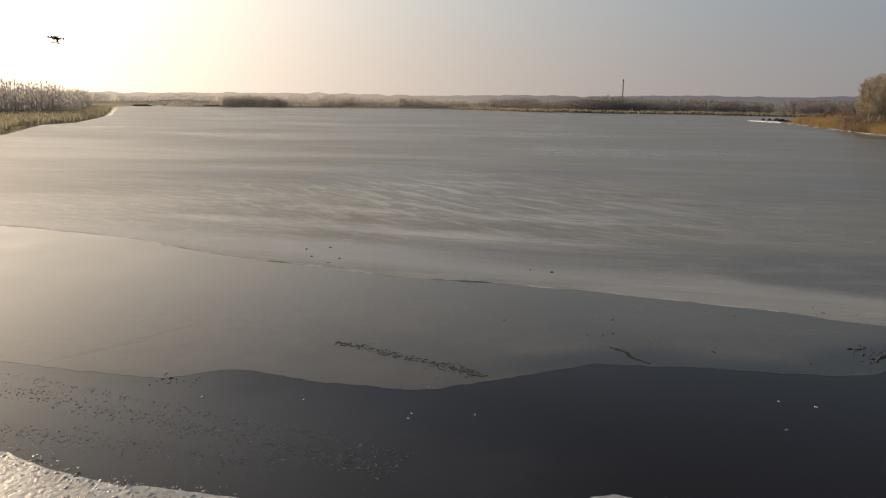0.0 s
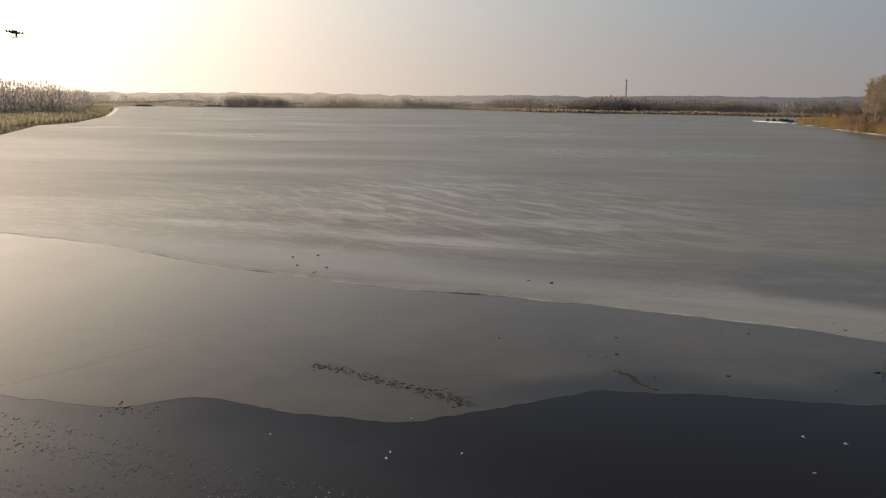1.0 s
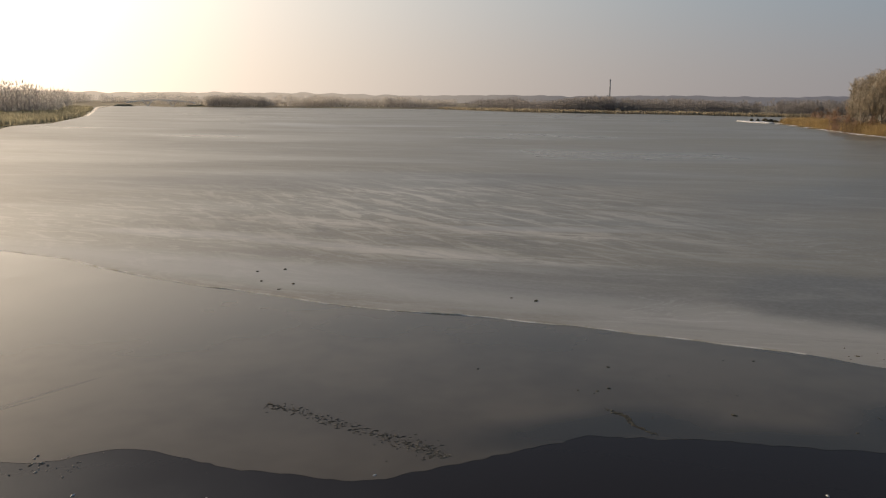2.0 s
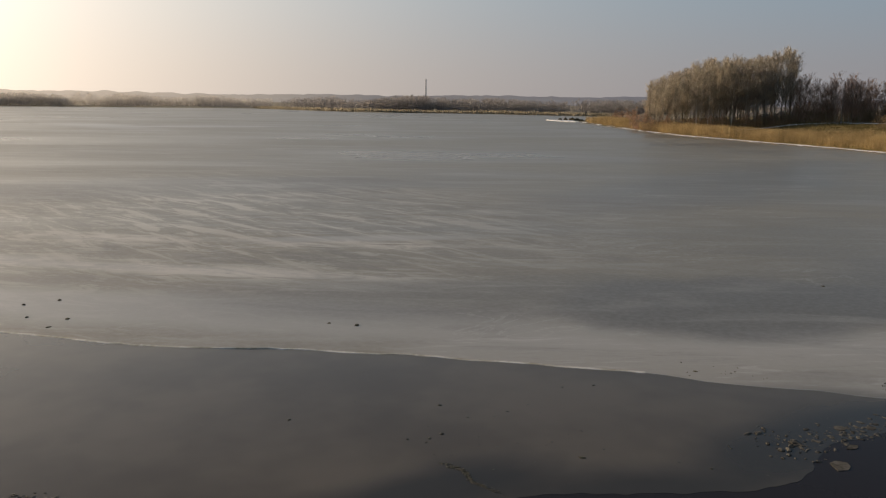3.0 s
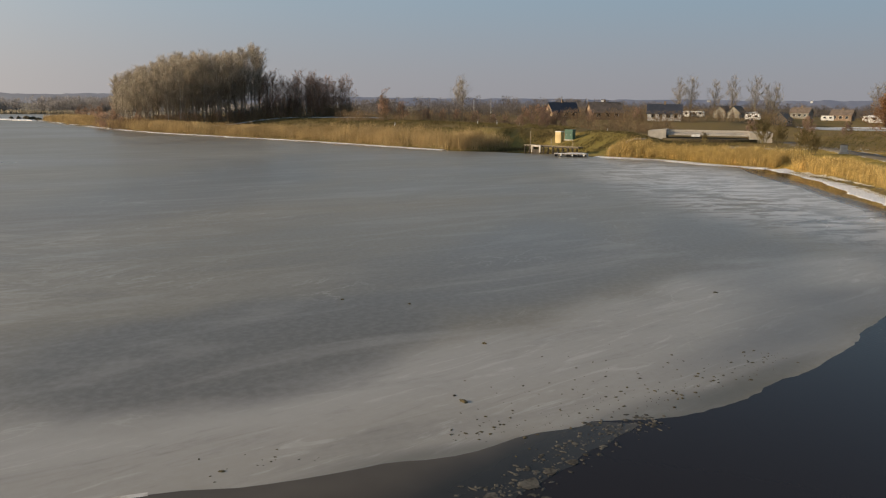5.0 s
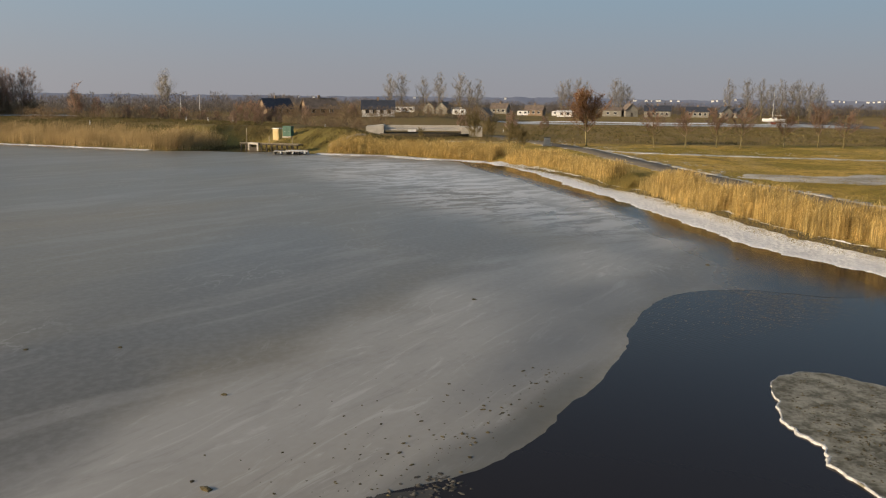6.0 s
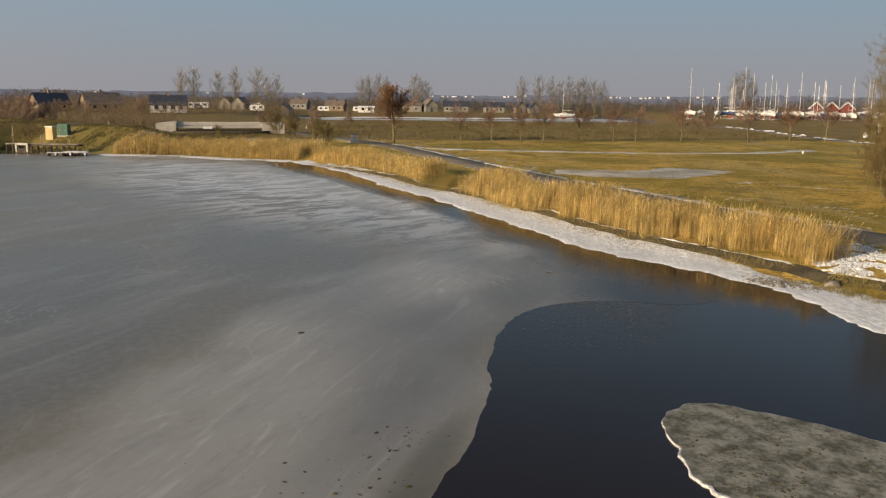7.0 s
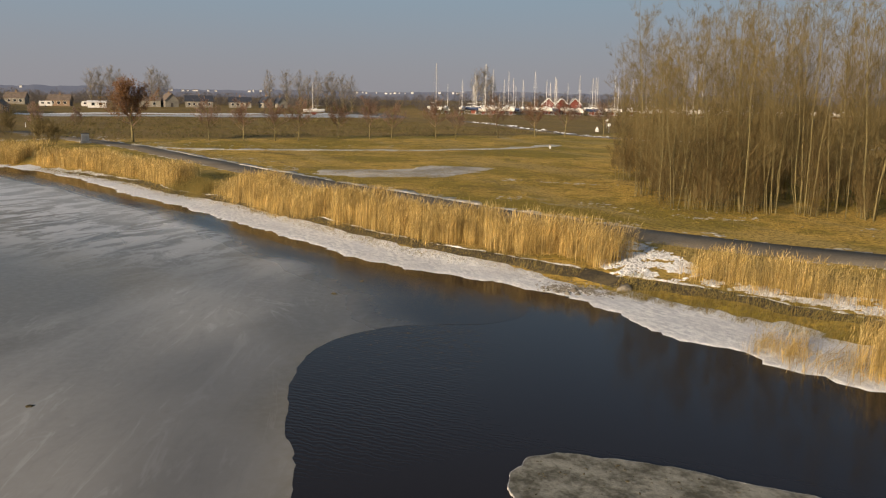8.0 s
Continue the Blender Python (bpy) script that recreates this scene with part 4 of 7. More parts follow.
clods = spread([(18.0, 16.0), (19.7, 14.4), (21.5, 12.9), (23.5, 11.6), (26.0, 10.4), (29.0, 9.1)], 0.42, 210, 0.003, 0.014, 0.062, 0.45)
clods += spread([(19.5, 16.5), (23, 13.5), (27, 11.5)], 1.3, 90, 0.003, 0.012, 0.05, 0.45)
clods += spread([(17, 17.5), (13, 20.5)], 0.4, 16, 0.003, 0.02, 0.06, 0.5)
clods += [(x, y, 0.003, r, 0.4) for x, y, r in ((28.35, 25.3, 0.09), (28.9, 22.6, 0.10), (25.3, 18.0, 0.12), (20.2, 16.5, 0.12), (20.5, 16.9, 0.07), (-2.0, 37.7, 0.12), (-3.3, 35.4, 0.10), (-2.0, 34.5, 0.10), (-3.3, 37.5, 0.11), (-2.7, 33.6, 0.07), (7.1, 28.9, 0.10), (6.3, 29.6, 0.07), (36.5, 12.2, 0.10), (46.5, -0.2, 0.10), (44.8, 1.6, 0.12))]
scatter("frozen_clods", clods, M_MOSS, "dark dirt clods and bird droppings frozen on grey ice", "dirt clods")
small = [(9.7, 20.2, 0.005, 0.055, 0.2), (10.6, 19.9, 0.005, 0.06, 0.3), (5.0, 18.9, 0.005, 0.07, 0.3), (4.6, 18.8, 0.005, 0.06, 0.2), (4.1, 19.0, 0.005, 0.05, 0.3), (7.2, 16.2, 0.005, 0.07, 0.3), (5.9, 20.6, 0.005, 0.06, 0.3), (2.0, 21.5, 0.005, 0.06, 0.3)]
small += spread([(4, 18.6), (6, 17.6), (8.2, 17.2)], 0.8, 46, 0.005, 0.012, 0.045, 0.2) + spread([(-7, 21), (0, 19.5), (6, 21)], 1.5, 30, 0.005, 0.01, 0.03, 0.2) + spread([(9, 14.6), (11.6, 15.4)], 0.5, 26, 0.005, 0.012, 0.045, 0.2)
scatter("frozen_clods", small, M_CLOD, "dark specks frozen on thin new ice", "dirt clods")
spots = []
trial = np.random.RandomState(12).rand(4200, 3)
tx, ty = 18.5 + 10.5 * trial[:, 0], -3.5 + 7.7 * trial[:, 1]
for x, y, q in zip(*(a[signed(tx, ty, floe_line) < -0.25] for a in (tx, ty, trial[:, 2]))):
    if len(spots) < 1300:
        spots.append((x, y, 0.047, 0.010 + 0.045 * q ** 2.5, 0.35))
spots += [q for q in spread([(22.6, 3.0), (24.6, 2.8), (26.2, 2.6)], 0.5, 260, 0.047, 0.015, 0.06, 0.3) if float(signed([q[0]], [q[1]], floe_line)[0]) < -0.15]
scatter("frozen_clods", spots, M_MOSS, "dark and mossy clods frozen on an ice floe", "dirt clods")

# stones at the water's edge
for x, y, r in ((40.4, -9.1, 0.34), (41.2, -6.9, 0.2), (41.6, -6.7, 0.16), (40.9, -7.2, 0.18), (42.2, -6.6, 0.14), (41.4, -7.4, 0.22), (40.6, -7.8, 0.14)):
    sh = Shape()
    sh.lump(x, y, level(x, y) - 0.06, r, r * 0.85, r * 1.1, rnd, 9)
    tagged(part("boulder", sh, M_STONE, smooth=True), "rounded grey boulder at the water's edge", "stone", "shore stones")
sh = Shape()
for _ in range(900):
    k = rnd.random()
    x, y = 42.6 - 2.2 * k + rnd.gauss(0, 0.35), -6.9 - 1.7 * k + rnd.gauss(0, 0.35)
    r = rnd.uniform(0.02, 0.075)
    sh.lump(x, y, max(level(x, y), 0.05) - 0.01, r, r * 0.8, r * 0.8, rnd, 5)
tagged(part("gravel", sh, M_STONE), "loose grey shore gravel", "gravel", kind="stuff")


# ---- reeds and grass ----
def reeds(name, line, depth, height, count, width, material, label, category, seed, lean=0.18, plume=1.0, bunchy=0.6, zup=0.0, scoop=0.0):
    """A bed of dry stems with leaves and plumes, inland of a line."""
    r = np.random.RandomState(seed)
    L = np.array(line)
    seg = np.hypot(*np.diff(L, axis=0).T)
    cum = np.concatenate([[0], np.cumsum(seg)])
    s = r.rand(count * 3) * cum[-1]
    o = r.rand(count * 3)
    bunch = np.array([0.6 * noise.noise(Vector((a * 0.55, b * 4, seed))) + 0.75 * noise.noise(Vector((a * 2.2, b * 7, seed + 3))) for a, b in zip(s, o)])
    keep = np.where(r.rand(count * 3) < np.clip(0.5 + bunchy * 2.2 * bunch, 0.04, 1))[0][:count]
    s, o = s[keep], o[keep]
    n = len(s)
    i = np.clip(np.searchsorted(cum, s) - 1, 0, len(seg) - 1)
    t = ((s - cum[i]) / seg[i])[:, None]
    d = (L[i + 1] - L[i]) / seg[i][:, None]
    scallop = np.array([noise.noise(Vector((a * 0.42, seed, 5))) for a in s])
    off = (depth[0] + (depth[1] - depth[0]) * o + np.clip(scallop, -0.2, 0.6) * scoop * (1 - o))[:, None] + 0.22 * r.randn(n, 1)
    base = L[i] + (L[i + 1] - L[i]) * t + np.stack([-d[:, 1], d[:, 0]], 1) * off
    z = levels(base[:, 0], base[:, 1]) - 0.03 + zup
    tall = np.array([noise.noise(Vector((a * 0.16, seed, 0))) for a in s])
    tuft = np.array([noise.noise(Vector((a * 1.3, b * 3, seed + 9))) for a, b in zip(s, o)])
    h = height * (0.86 + 0.28 * tall + 0.30 * tuft + 0.15 * r.randn(n)).clip(0.3, 1.35)
    ang = r.rand(n) * math.tau
    side = np.stack([np.cos(ang), np.sin(ang), 0 * ang], 1) * width
    la = np.where(r.rand(n) < 0.55, tuft * 9.0 + r.randn(n) * 0.5, r.rand(n) * math.tau)
    bend = np.stack([np.cos(la) * 0.7 - 0.25, np.sin(la) * 0.7 - 0.55, 0 * la], 1) * (lean * h * (0.25 + np.abs(r.randn(n)) * 0.7))[:, None]
    P = np.column_stack([base, z])
    up = np.array([0, 0, 1.0])
    at = lambda k: P + bend * k * k + up * (h * k)[:, None]
    lv = np.stack([np.cos(la + 1), np.sin(la + 1), 0 * la], 1) * (0.05 + 0.14 * r.rand(n))[:, None]
    vs = [at(0) - side, at(0) + side, at(0.6) - side * 0.8, at(0.6) + side * 0.8, at(0.95),
          at(0.86), at(0.92) + side * 2.0 * plume, at(1.03) + bend * 0.12, at(0.92) - side * 2.0 * plume,
          at(0.40), at(0.52) + side * 0.7 + lv * 0.4, at(0.72) + lv]
    V = np.stack(vs, 1).reshape(-1, 3)
    k = (np.arange(n) * 12)[:, None]
    quads = np.concatenate([k + [0, 1, 3, 2], k + [5, 6, 7, 8]]).tolist()
    tris = np.concatenate([k + [2, 3, 4], k + [9, 10, 11]]).tolist()
    m = bpy.data.meshes.new(name)
    m.from_pydata(V.tolist(), [], quads + tris)
    m.materials.append(material)
    return tagged(new(name, m), label, category, kind="stuff")


LBL = "dense tall dry golden reeds on a snowy lake bank"
D_LINE = [(73.2, 1.0), (70, 0.4), (64, -1.2), (58.2, -2.9), (53.4, -4.2), (50.2, -5.7), (47.3, -7.5), (44.6, -8.9), (43.0, -9.5)]
reeds("reed_bed", curve_through(D_LINE, 0.8), (0.75, 3.0), 1.65, 34000, 0.0045, M_REED, LBL, "reeds", 1, 0.22, scoop=2.0)
reeds("reed_bed", curve_through([(75.5, 1.2), (73.2, 0.8)], 0.8), (0.2, 2.0), 1.1, 300, 0.008, M_REED, "short dry reeds on a lake bank", "reeds", 12)
reeds("reed_bed", curve_through([(110, 13.2), (99.5, 8.2), (91, 5.4), (86, 4.2), (82, 3.3)], 0.8), (0.6, 2.9), 1.45, 14000, 0.008, M_REED, LBL, "reeds", 2)
reeds("reed_bed", curve_through([(121.5, 38.6), (119.4, 29), (114, 21), (110.6, 14.6)], 0.8), (0.6, 8.0), 1.5, 24000, 0.008, M_REED, LBL, "reeds", 3)
reeds("reed_bed", curve_through(SPIT, 1.5), (1.0, 10.0), 1.95, 62000, 0.013, M_SPITREED, "long belt of tall dry golden reeds on a lake spit", "reeds", 4, bunchy=0.4)
reeds("reed_bed", curve_through([(40.2, -11.6), (36.8, -12.6), (34.6, -13.7), (32.2, -14.7), (28, -17)], 0.8), (0.0, 1.8), 1.15, 5200, 0.0045, M_REED, "sparse dry golden reeds in old snow", "reeds", 5)
reeds("reed_bed", curve_through([(30.6, -9.2), (29.6, -8.8), (28.4, -9.2), (26.5, -10.6)], 0.5), (0.0, 2.4), 1.35, 3600, 0.004, M_REED, "loose tuft of dry reeds at the water's edge", "reeds", 6, 0.35)
reeds("reed_tuft", curve_through([(32.6, -7.7), (31.6, -8.0), (31.0, -8.3)], 0.3), (0.0, 1.0), 0.75, 520, 0.0035, M_REED, "small loose tuft of dry reeds standing in snow", "reeds", 7, 0.55)
reeds("fallen_stems", curve_through([(31.4, -7.9), (30.4, -8.3), (28.8, -9.0), (27, -10.4)], 0.4), (-0.5, 0.5), 0.9, 260, 0.006, M_REED, "fallen dry reed stems lying at a waterline", "reeds", 17, 1.6, 0.0, 0.3)
reeds("reed_tuft", curve_through([(31.6, -11.4), (30.2, -12.2), (28, -13)], 0.4), (-0.4, 0.8), 0.9, 700, 0.004, M_REED, "loose reeds on a low earth bank", "reeds", 18, 0.5)
reeds("reed_bed", curve_through([(81, 3.4), (76, 1.8)], 0.5), (0.2, 2.8), 0.85, 2600, 0.007, M_GRASSY, "short trampled reeds on a lake bank", "reeds", 8, 0.5)
bank = [(106, 12.2), (91.2, 5.5), (80.2, 2.7), (72.2, -0.3), (63.2, -2.4), (55.7, -4.1), (50.3, -5.7), (46.4, -7.6), (43.2, -9.0)]
reeds("bank_grass", curve_through(bank, 0.8), (-0.5, 0.9), 0.30, 6500, 0.006, M_GRASSY, "matted yellow-brown grass on a low dark bank", "grass", 9, 0.6, 0.0, 0.6)
reeds("bank_grass", curve_through([(41.5, -9.6), (38.5, -10.9), (35.6, -11.8), (32, -13.1), (28, -14.8)], 0.8), (-0.6, 0.8), 0.28, 2600, 0.006, M_GRASSY, "matted yellow-brown grass on a low dark bank", "grass", 10, 0.9, 0.0, 0.3)
reeds("path_grass", curve_through([(90, -1.5), (70, -6.4), (58, -10.0), (50, -12.6), (44, -15.0), (36, -19.4)], 0.8), (-0.8, 1.6), 0.26, 9000, 0.006, M_GRASSY, "rough tufted grass beside a footpath", "grass", 13, 0.7, 0.0, 0.8)
reeds("path_grass", curve_through([(86, -10), (70, -14), (56, -19.6), (46, -24.8), (36, -31)], 0.8), (0.0, 8), 0.12, 9000, 0.008, M_GRASSY, "rough tufted meadow grass", "grass", 14, 0.8, 0.0, 0.8)
reeds("bank_grass", curve_through([(41.0, -9.4), (38.5, -10.4), (35.6, -11.2), (32, -12.5), (28, -14.0)], 0.5), (-1.3, 0.3), 0.24, 6500, 0.006, M_GRASSY, "matted trampled grass between snow and an earth bank", "grass", 19, 1.0, 0.0, 1.0)
reeds("bank_grass", curve_through(bank, 0.5), (-1.1, -0.1), 0.20, 8500, 0.006, M_GRASSY, "short yellow grass fringe along a snow shelf", "grass", 20, 0.9, 0.0, 1.0)
# dark earth of the undercut bank
dark = curve_through([(p[0], p[1]) for p in bank] + [(41.3, -9.6), (38.5, -10.9), (35.6, -11.8), (32, -13.1), (28, -14.8)], 0.5, False, 0.3, 15.0, 0.1)
tagged(ribbon(dark, [(-0.55, lambda x, y: level(x, y) - 0.06), (-0.4, lambda x, y: level(x, y) + 0.03), (0.1, lambda x, y: level(x, y) + 0.04), (0.5, lambda x, y: level(x, y) + 0.03), (0.7, lambda x, y: level(x, y) - 0.06)], M_SOIL, "bank"), "low undercut bank of dark wet earth", "bank", kind="structure")
rnd = random.Random(21)


def ledge(line, off, seed, bias, lo=0.05):
    """A ragged thin snow lip on top of the bank, here and there wider."""
    wide = lambda x, y: max(0.012, bias + 0.34 * noise.noise(Vector((x * 0.35, y * 0.35, seed))) + 0.16 * noise.noise(Vector((x * 1.9, y * 1.9, seed + 4))))
    jag = lambda x, y: off + 0.28 * noise.noise(Vector((x * 0.9, y * 0.9, seed + 8)))
    up = lambda d: (lambda x, y: level(x, y) + d + 0.10 * noise.noise(Vector((x * 0.45, y * 0.45, seed + 2))) + 0.05 * noise.noise(Vector((x * 2.4, y * 2.4, seed))))
    ob = ribbon(line, [(lambda x, y: jag(x, y) - 0.02, up(-0.02)), (jag, up(0.055)), (lambda x, y: jag(x, y) + wide(x, y) * 0.6, up(0.06)), (lambda x, y: jag(x, y) + wide(x, y), up(0.0))], M_SNOW, "snow_ledge")
    return tagged(ob, "thin ragged lip of snow on an undercut earth bank", "snow", kind="structure")


ledge(curve_through([(41.3, -9.9), (38.5, -10.9), (35.6, -11.8), (32, -13.1), (28, -14.8)], 0.2), 0.42, 50, 0.16)
ledge(curve_through(bank[4:], 0.2), 0.34, 51, 0.03)
ledge(curve_through(bank[:5], 0.3), 0.30, 52, 0.02)


# ---- trees ----
def bare_tree(seed, h, girth, limbs=16, first=0.3, reach=0.28, rise=0.75, subs=5, twigs=5, thick=0.005, stems=1, sides=5, fan=3, tw=(0.4, 0.85)):
    """Trunk and crown of a leafless tree, its foot at the origin."""
    r = random.Random(seed)
    trunk, crown = Shape(), Shape()

    def go(p, d, length, rad, depth):
        pts, radii = [p], [rad]
        steps = 3 if depth < 2 else 2
        q, v = Vector(p), Vector(d).normalized()
        for i in range(steps):
            v = (v + Vector((r.gauss(0, 0.13), r.gauss(0, 0.13), r.gauss(0.05, 0.08)))).normalized()
            q = q + v * (length / steps)
            pts.append(q.copy())
            radii.append(max(rad * (1 - (i + 1) / steps * 0.8), thick * 0.5))
        crown.tube(pts, radii, 3, False)
        n = subs if depth == 0 else twigs
        for k in range(n):
            t = r.uniform(0.25, 1.0)
            j = min(int(t * steps), steps - 1)
            f = t * steps - j
            start = Vector(pts[j]).lerp(Vector(pts[j + 1]), f)
            a = r.random() * math.tau
            nd = (v + Vector((math.cos(a), math.sin(a), r.uniform(-0.1, 0.7))) * r.uniform(0.5, 0.9)).normalized()
            if depth == 0:
                go(start, nd, length * r.uniform(0.4, 0.65), max(radii[j] * 0.55, thick * 0.8), 1)
                continue
            for _ in range(fan):
                e = (nd + Vector((r.gauss(0, 0.3), r.gauss(0, 0.3), r.gauss(0.2, 0.3)))).normalized() * length * r.uniform(*tw)
                w = e.orthogonal().normalized()
                w.rotate(Matrix.Rotation(r.random() * 3.14, 3, e))
                w = w * thick
                crown.add([start - w, start + w, start + e * 0.6 + w * 0.6, start + e, start + e * 0.6 - w * 0.6], [(0, 1, 2, 3, 4)])

    stool = []
    for s in range(stems):
        a = r.random() * math.tau if stems == 1 else (s + r.uniform(0.1, 0.9)) / stems * math.tau
        tilt = 0.0 if stems == 1 else r.uniform(0.02, 0.10)
        hh = h * (1 if stems == 1 else r.uniform(0.7, 1.0))
        foot = Vector((math.cos(a), math.sin(a), 0)) * (0 if stems == 1 else r.uniform(0.05, 0.6))
        pts, radii = [], []
        w = Vector((0, 0, 0))
        for i in range(8):
            t = i / 7
            w = w + Vector((r.gauss(0, 0.012), r.gauss(0, 0.012), 0)) * hh
            pts.append(foot + Vector((math.cos(a) * tilt * hh * t, math.sin(a) * tilt * hh * t, hh * t)) + w * 0.6)
            radii.append(girth / (1 if stems == 1 else 1.5) * (1 - t) ** 0.8 * (1.25 if i == 0 else 1) + thick)
        stool.append(len(trunk.v))
        trunk.tube(pts, radii, sides)
        for k in range(max(limbs // stems, 5)):
            t = first + (0.97 - first) * ((k + r.random()) / max(limbs // stems, 5))
            j = min(int(t * 7), 6)
            p = Vector(pts[j]).lerp(Vector(pts[j + 1]), t * 7 - j)
            b = r.random() * math.tau
            go(p, (math.cos(b), math.sin(b), rise * r.uniform(0.7, 1.5)), hh * reach * (1.15 - t * 0.7) * r.uniform(0.7, 1.2), radii[j] * 0.42 + thick * 0.6, 0)
    if stems > 2:
        trunk.f.append(tuple(stool))
    elif stems == 2:
        trunk.f.append((stool[0], stool[1], stool[1] + 1))
    return trunk, crown


def tree_kind(name, label, category, seed, bark, twig, leaf=None, **kw):
    tr, cr = bare_tree(seed, **kw)
    ob = thing(name, label, category)
    part("trunk", tr, bark, ob, smooth=True)
    part("crown", cr, twig, ob)
    if leaf:
        r = random.Random(seed)
        lv = Shape()
        pts = [Vector(p) for p in cr.v[::3]]
        for _ in range(leaf[1]):
            p = r.choice(pts) + Vector((r.gauss(0, 0.12), r.gauss(0, 0.12), r.gauss(0, 0.12)))
            u = Vector((r.gauss(0, 1), r.gauss(0, 1), r.gauss(0, 1))).normalized() * leaf[2]
            w = u.orthogonal().normalized() * leaf[2] * 0.6
            lv.add([p - u, p + w, p + u, p - w], [(0, 1, 2, 3)])
        part("foliage", lv, leaf[0], ob, "withered brown leaves")
    return ob


def plant(protos, spots, group, seed, size=(0.85, 1.15), sink=0.08):
    """Copies of a few trees, turned and sized differently; the originals take the first spots."""
    r = random.Random(seed)
    for k, sp in enumerate(spots):
        x, y = sp[0], sp[1]
        f = sp[2] if len(sp) > 2 else r.uniform(*size)
        m = Matrix.LocRotScale((x, y, level(x, y) - sink), Euler((r.uniform(-0.03, 0.03), r.uniform(-0.03, 0.03), r.random() * 6.28)), (f, f, f))
        src = protos[k % len(protos)]
        if k < len(protos):
            src.matrix_world = m
            src["group"] = group
        else:
            ob = copy_thing(src, m)
            ob.scale = (f, f, f)
            ob["group"] = group


def fill(poly, count, seed, gap):
    r, out = random.Random(seed), []
    xs, ys = [p[0] for p in poly], [p[1] for p in poly]
    tries = 0
    while len(out) < count and tries < 20000:
        tries += 1
        x, y = r.uniform(min(xs), max(xs)), r.uniform(min(ys), max(ys))
        if float(signed([x], [y], poly)[0]) < 0 and all((x - a[0]) ** 2 + (y - a[1]) ** 2 > gap * gap for a in out):
            out.append((x, y))
    return out


# thicket beside the path
TH = "tall bare alder with thin olive-grey stems in a thicket"
protos = [tree_kind("alder", TH, "tree", 100 + k, M_BARK, M_TWIG, h=15.5, girth=st[1], limbs=st[2], first=0.16, reach=0.17, rise=0.95, subs=6, twigs=5, thick=0.0034, stems=st[0], fan=3, tw=(0.3, 0.75), sides=6) for k, st in enumerate(((3, 0.055, 60), (5, 0.050, 80), (2, 0.065, 44), (6, 0.048, 84), (4, 0.045, 60), (2, 0.05, 40)))]
THICKET = [(56, -24.5), (64, -28), (74, -34), (80, -46), (66, -64), (46, -60), (38, -48), (42, -37), (47.5, -31)]
edge = [(55.5, -25), (54.2, -26.4), (52.6, -27.8), (51.6, -29.2), (50.2, -30.2), (48.6, -31.3), (47.2, -32.4), (45.6, -34.0), (71.5, -33.6, 0.78), (70.6, -35.5, 0.8), (60, -27.6, 0.8), (57.4, -26, 0.85), (64, -30.5, 0.75)]
plant(protos, edge + [(80.5, -40, 0.8), (79.4, -41.6, 0.85), (82.5, -43, 0.85), (77, -40, 0.75)] + fill(THICKET, 74, 3, 1.5), "thicket", 4, (0.72, 1.14))
under = [tree_kind("bush", "dense bare brown bush under tall trees", "bush", 130 + k, M_BARK, M_UNDER, h=5.4, girth=0.018, limbs=63, first=0.04, reach=0.24, rise=1.3, subs=5, twigs=5, thick=0.006, tw=(0.3, 0.7), stems=9, sides=4) for k in range(3)]
plant(under, [(55, -25.8), (53, -28.4), (50.5, -31), (48, -33), (58.5, -27.6), (62, -30), (66, -32), (70, -34.4), (73, -35), (56.5, -28.5), (54, -31), (51, -33.5), (52.2, -28.0, 0.55), (54.6, -26.2, 0.6), (47.6, -32.4, 0.6), (61, -28.8, 0.8), (63.5, -30.2, 0.8), (67.5, -33, 0.8), (46.2, -34.6), (76, -37.4), (79, -39, 0.5), (81, -39.6, 0.45), (74.5, -36, 0.6), (59.5, -26.8, 0.6), (57.2, -25.8, 0.6), (53.2, -26.9, 0.5), (49.4, -30.4, 0.5)] + fill(THICKET, 84, 8, 1.3), "undergrowth", 5, (0.6, 1.25))

# young oaks along the far side of the meadow
ROW = [(139.2, 0.0, 1.3), (139.2, -10.5, 0.95), (135.5, -14.7, 0.9), (136.5, -19.6, 0.9), (137, -23.3, 1.0), (140.7, -30.9, 0.85), (138.7, -35.5, 1.0), (138.6, -39.2, 0.9), (137.5, -46.6, 1.0), (134, -48.5, 0.75), (137, -58, 1.1), (138, -66, 0.95), (139, -73, 0.95), (141, -83, 1.0)]
full = tree_kind("oak", "young oak full of withered rust-brown leaves in a meadow", "tree", 151, M_BARK, M_DARKTWIG, (M_OAKLEAF, 4200, 0.085), h=5.6, girth=0.13, limbs=26, first=0.30, reach=0.50, rise=0.7, subs=6, twigs=5, thick=0.018)
plant([full], ROW[:1], "meadow trees", 6)
young = [tree_kind("oak", "young bare oak with a few withered leaves in a meadow row", "tree", 160 + k, M_BARK, M_DARKTWIG, (M_OAKLEAF, n, 0.075), h=5.6, girth=0.10, limbs=20, first=0.30, reach=0.50, rise=0.6, subs=5, twigs=5, thick=0.014) for k, n in enumerate((200, 1000, 450))]
plant(young, ROW[1:], "meadow trees", 7)
shrub = [tree_kind("shrub", "dense brown leafless shrub beside a footpath", "bush", 170 + k, M_BARK, M_TWIG, h=2.6, girth=0.03, limbs=40, first=0.03, reach=0.42, rise=1.0, subs=6, twigs=5, thick=0.010, stems=6, sides=4) for k in range(2)]
plant(shrub, [(133.5, 11.8, 1.5), (131.8, 10.6, 1.2), (160, 16.5, 1.5), (163, 19.5, 1.7), (158, 29, 0.8)], "path shrubs", 8)

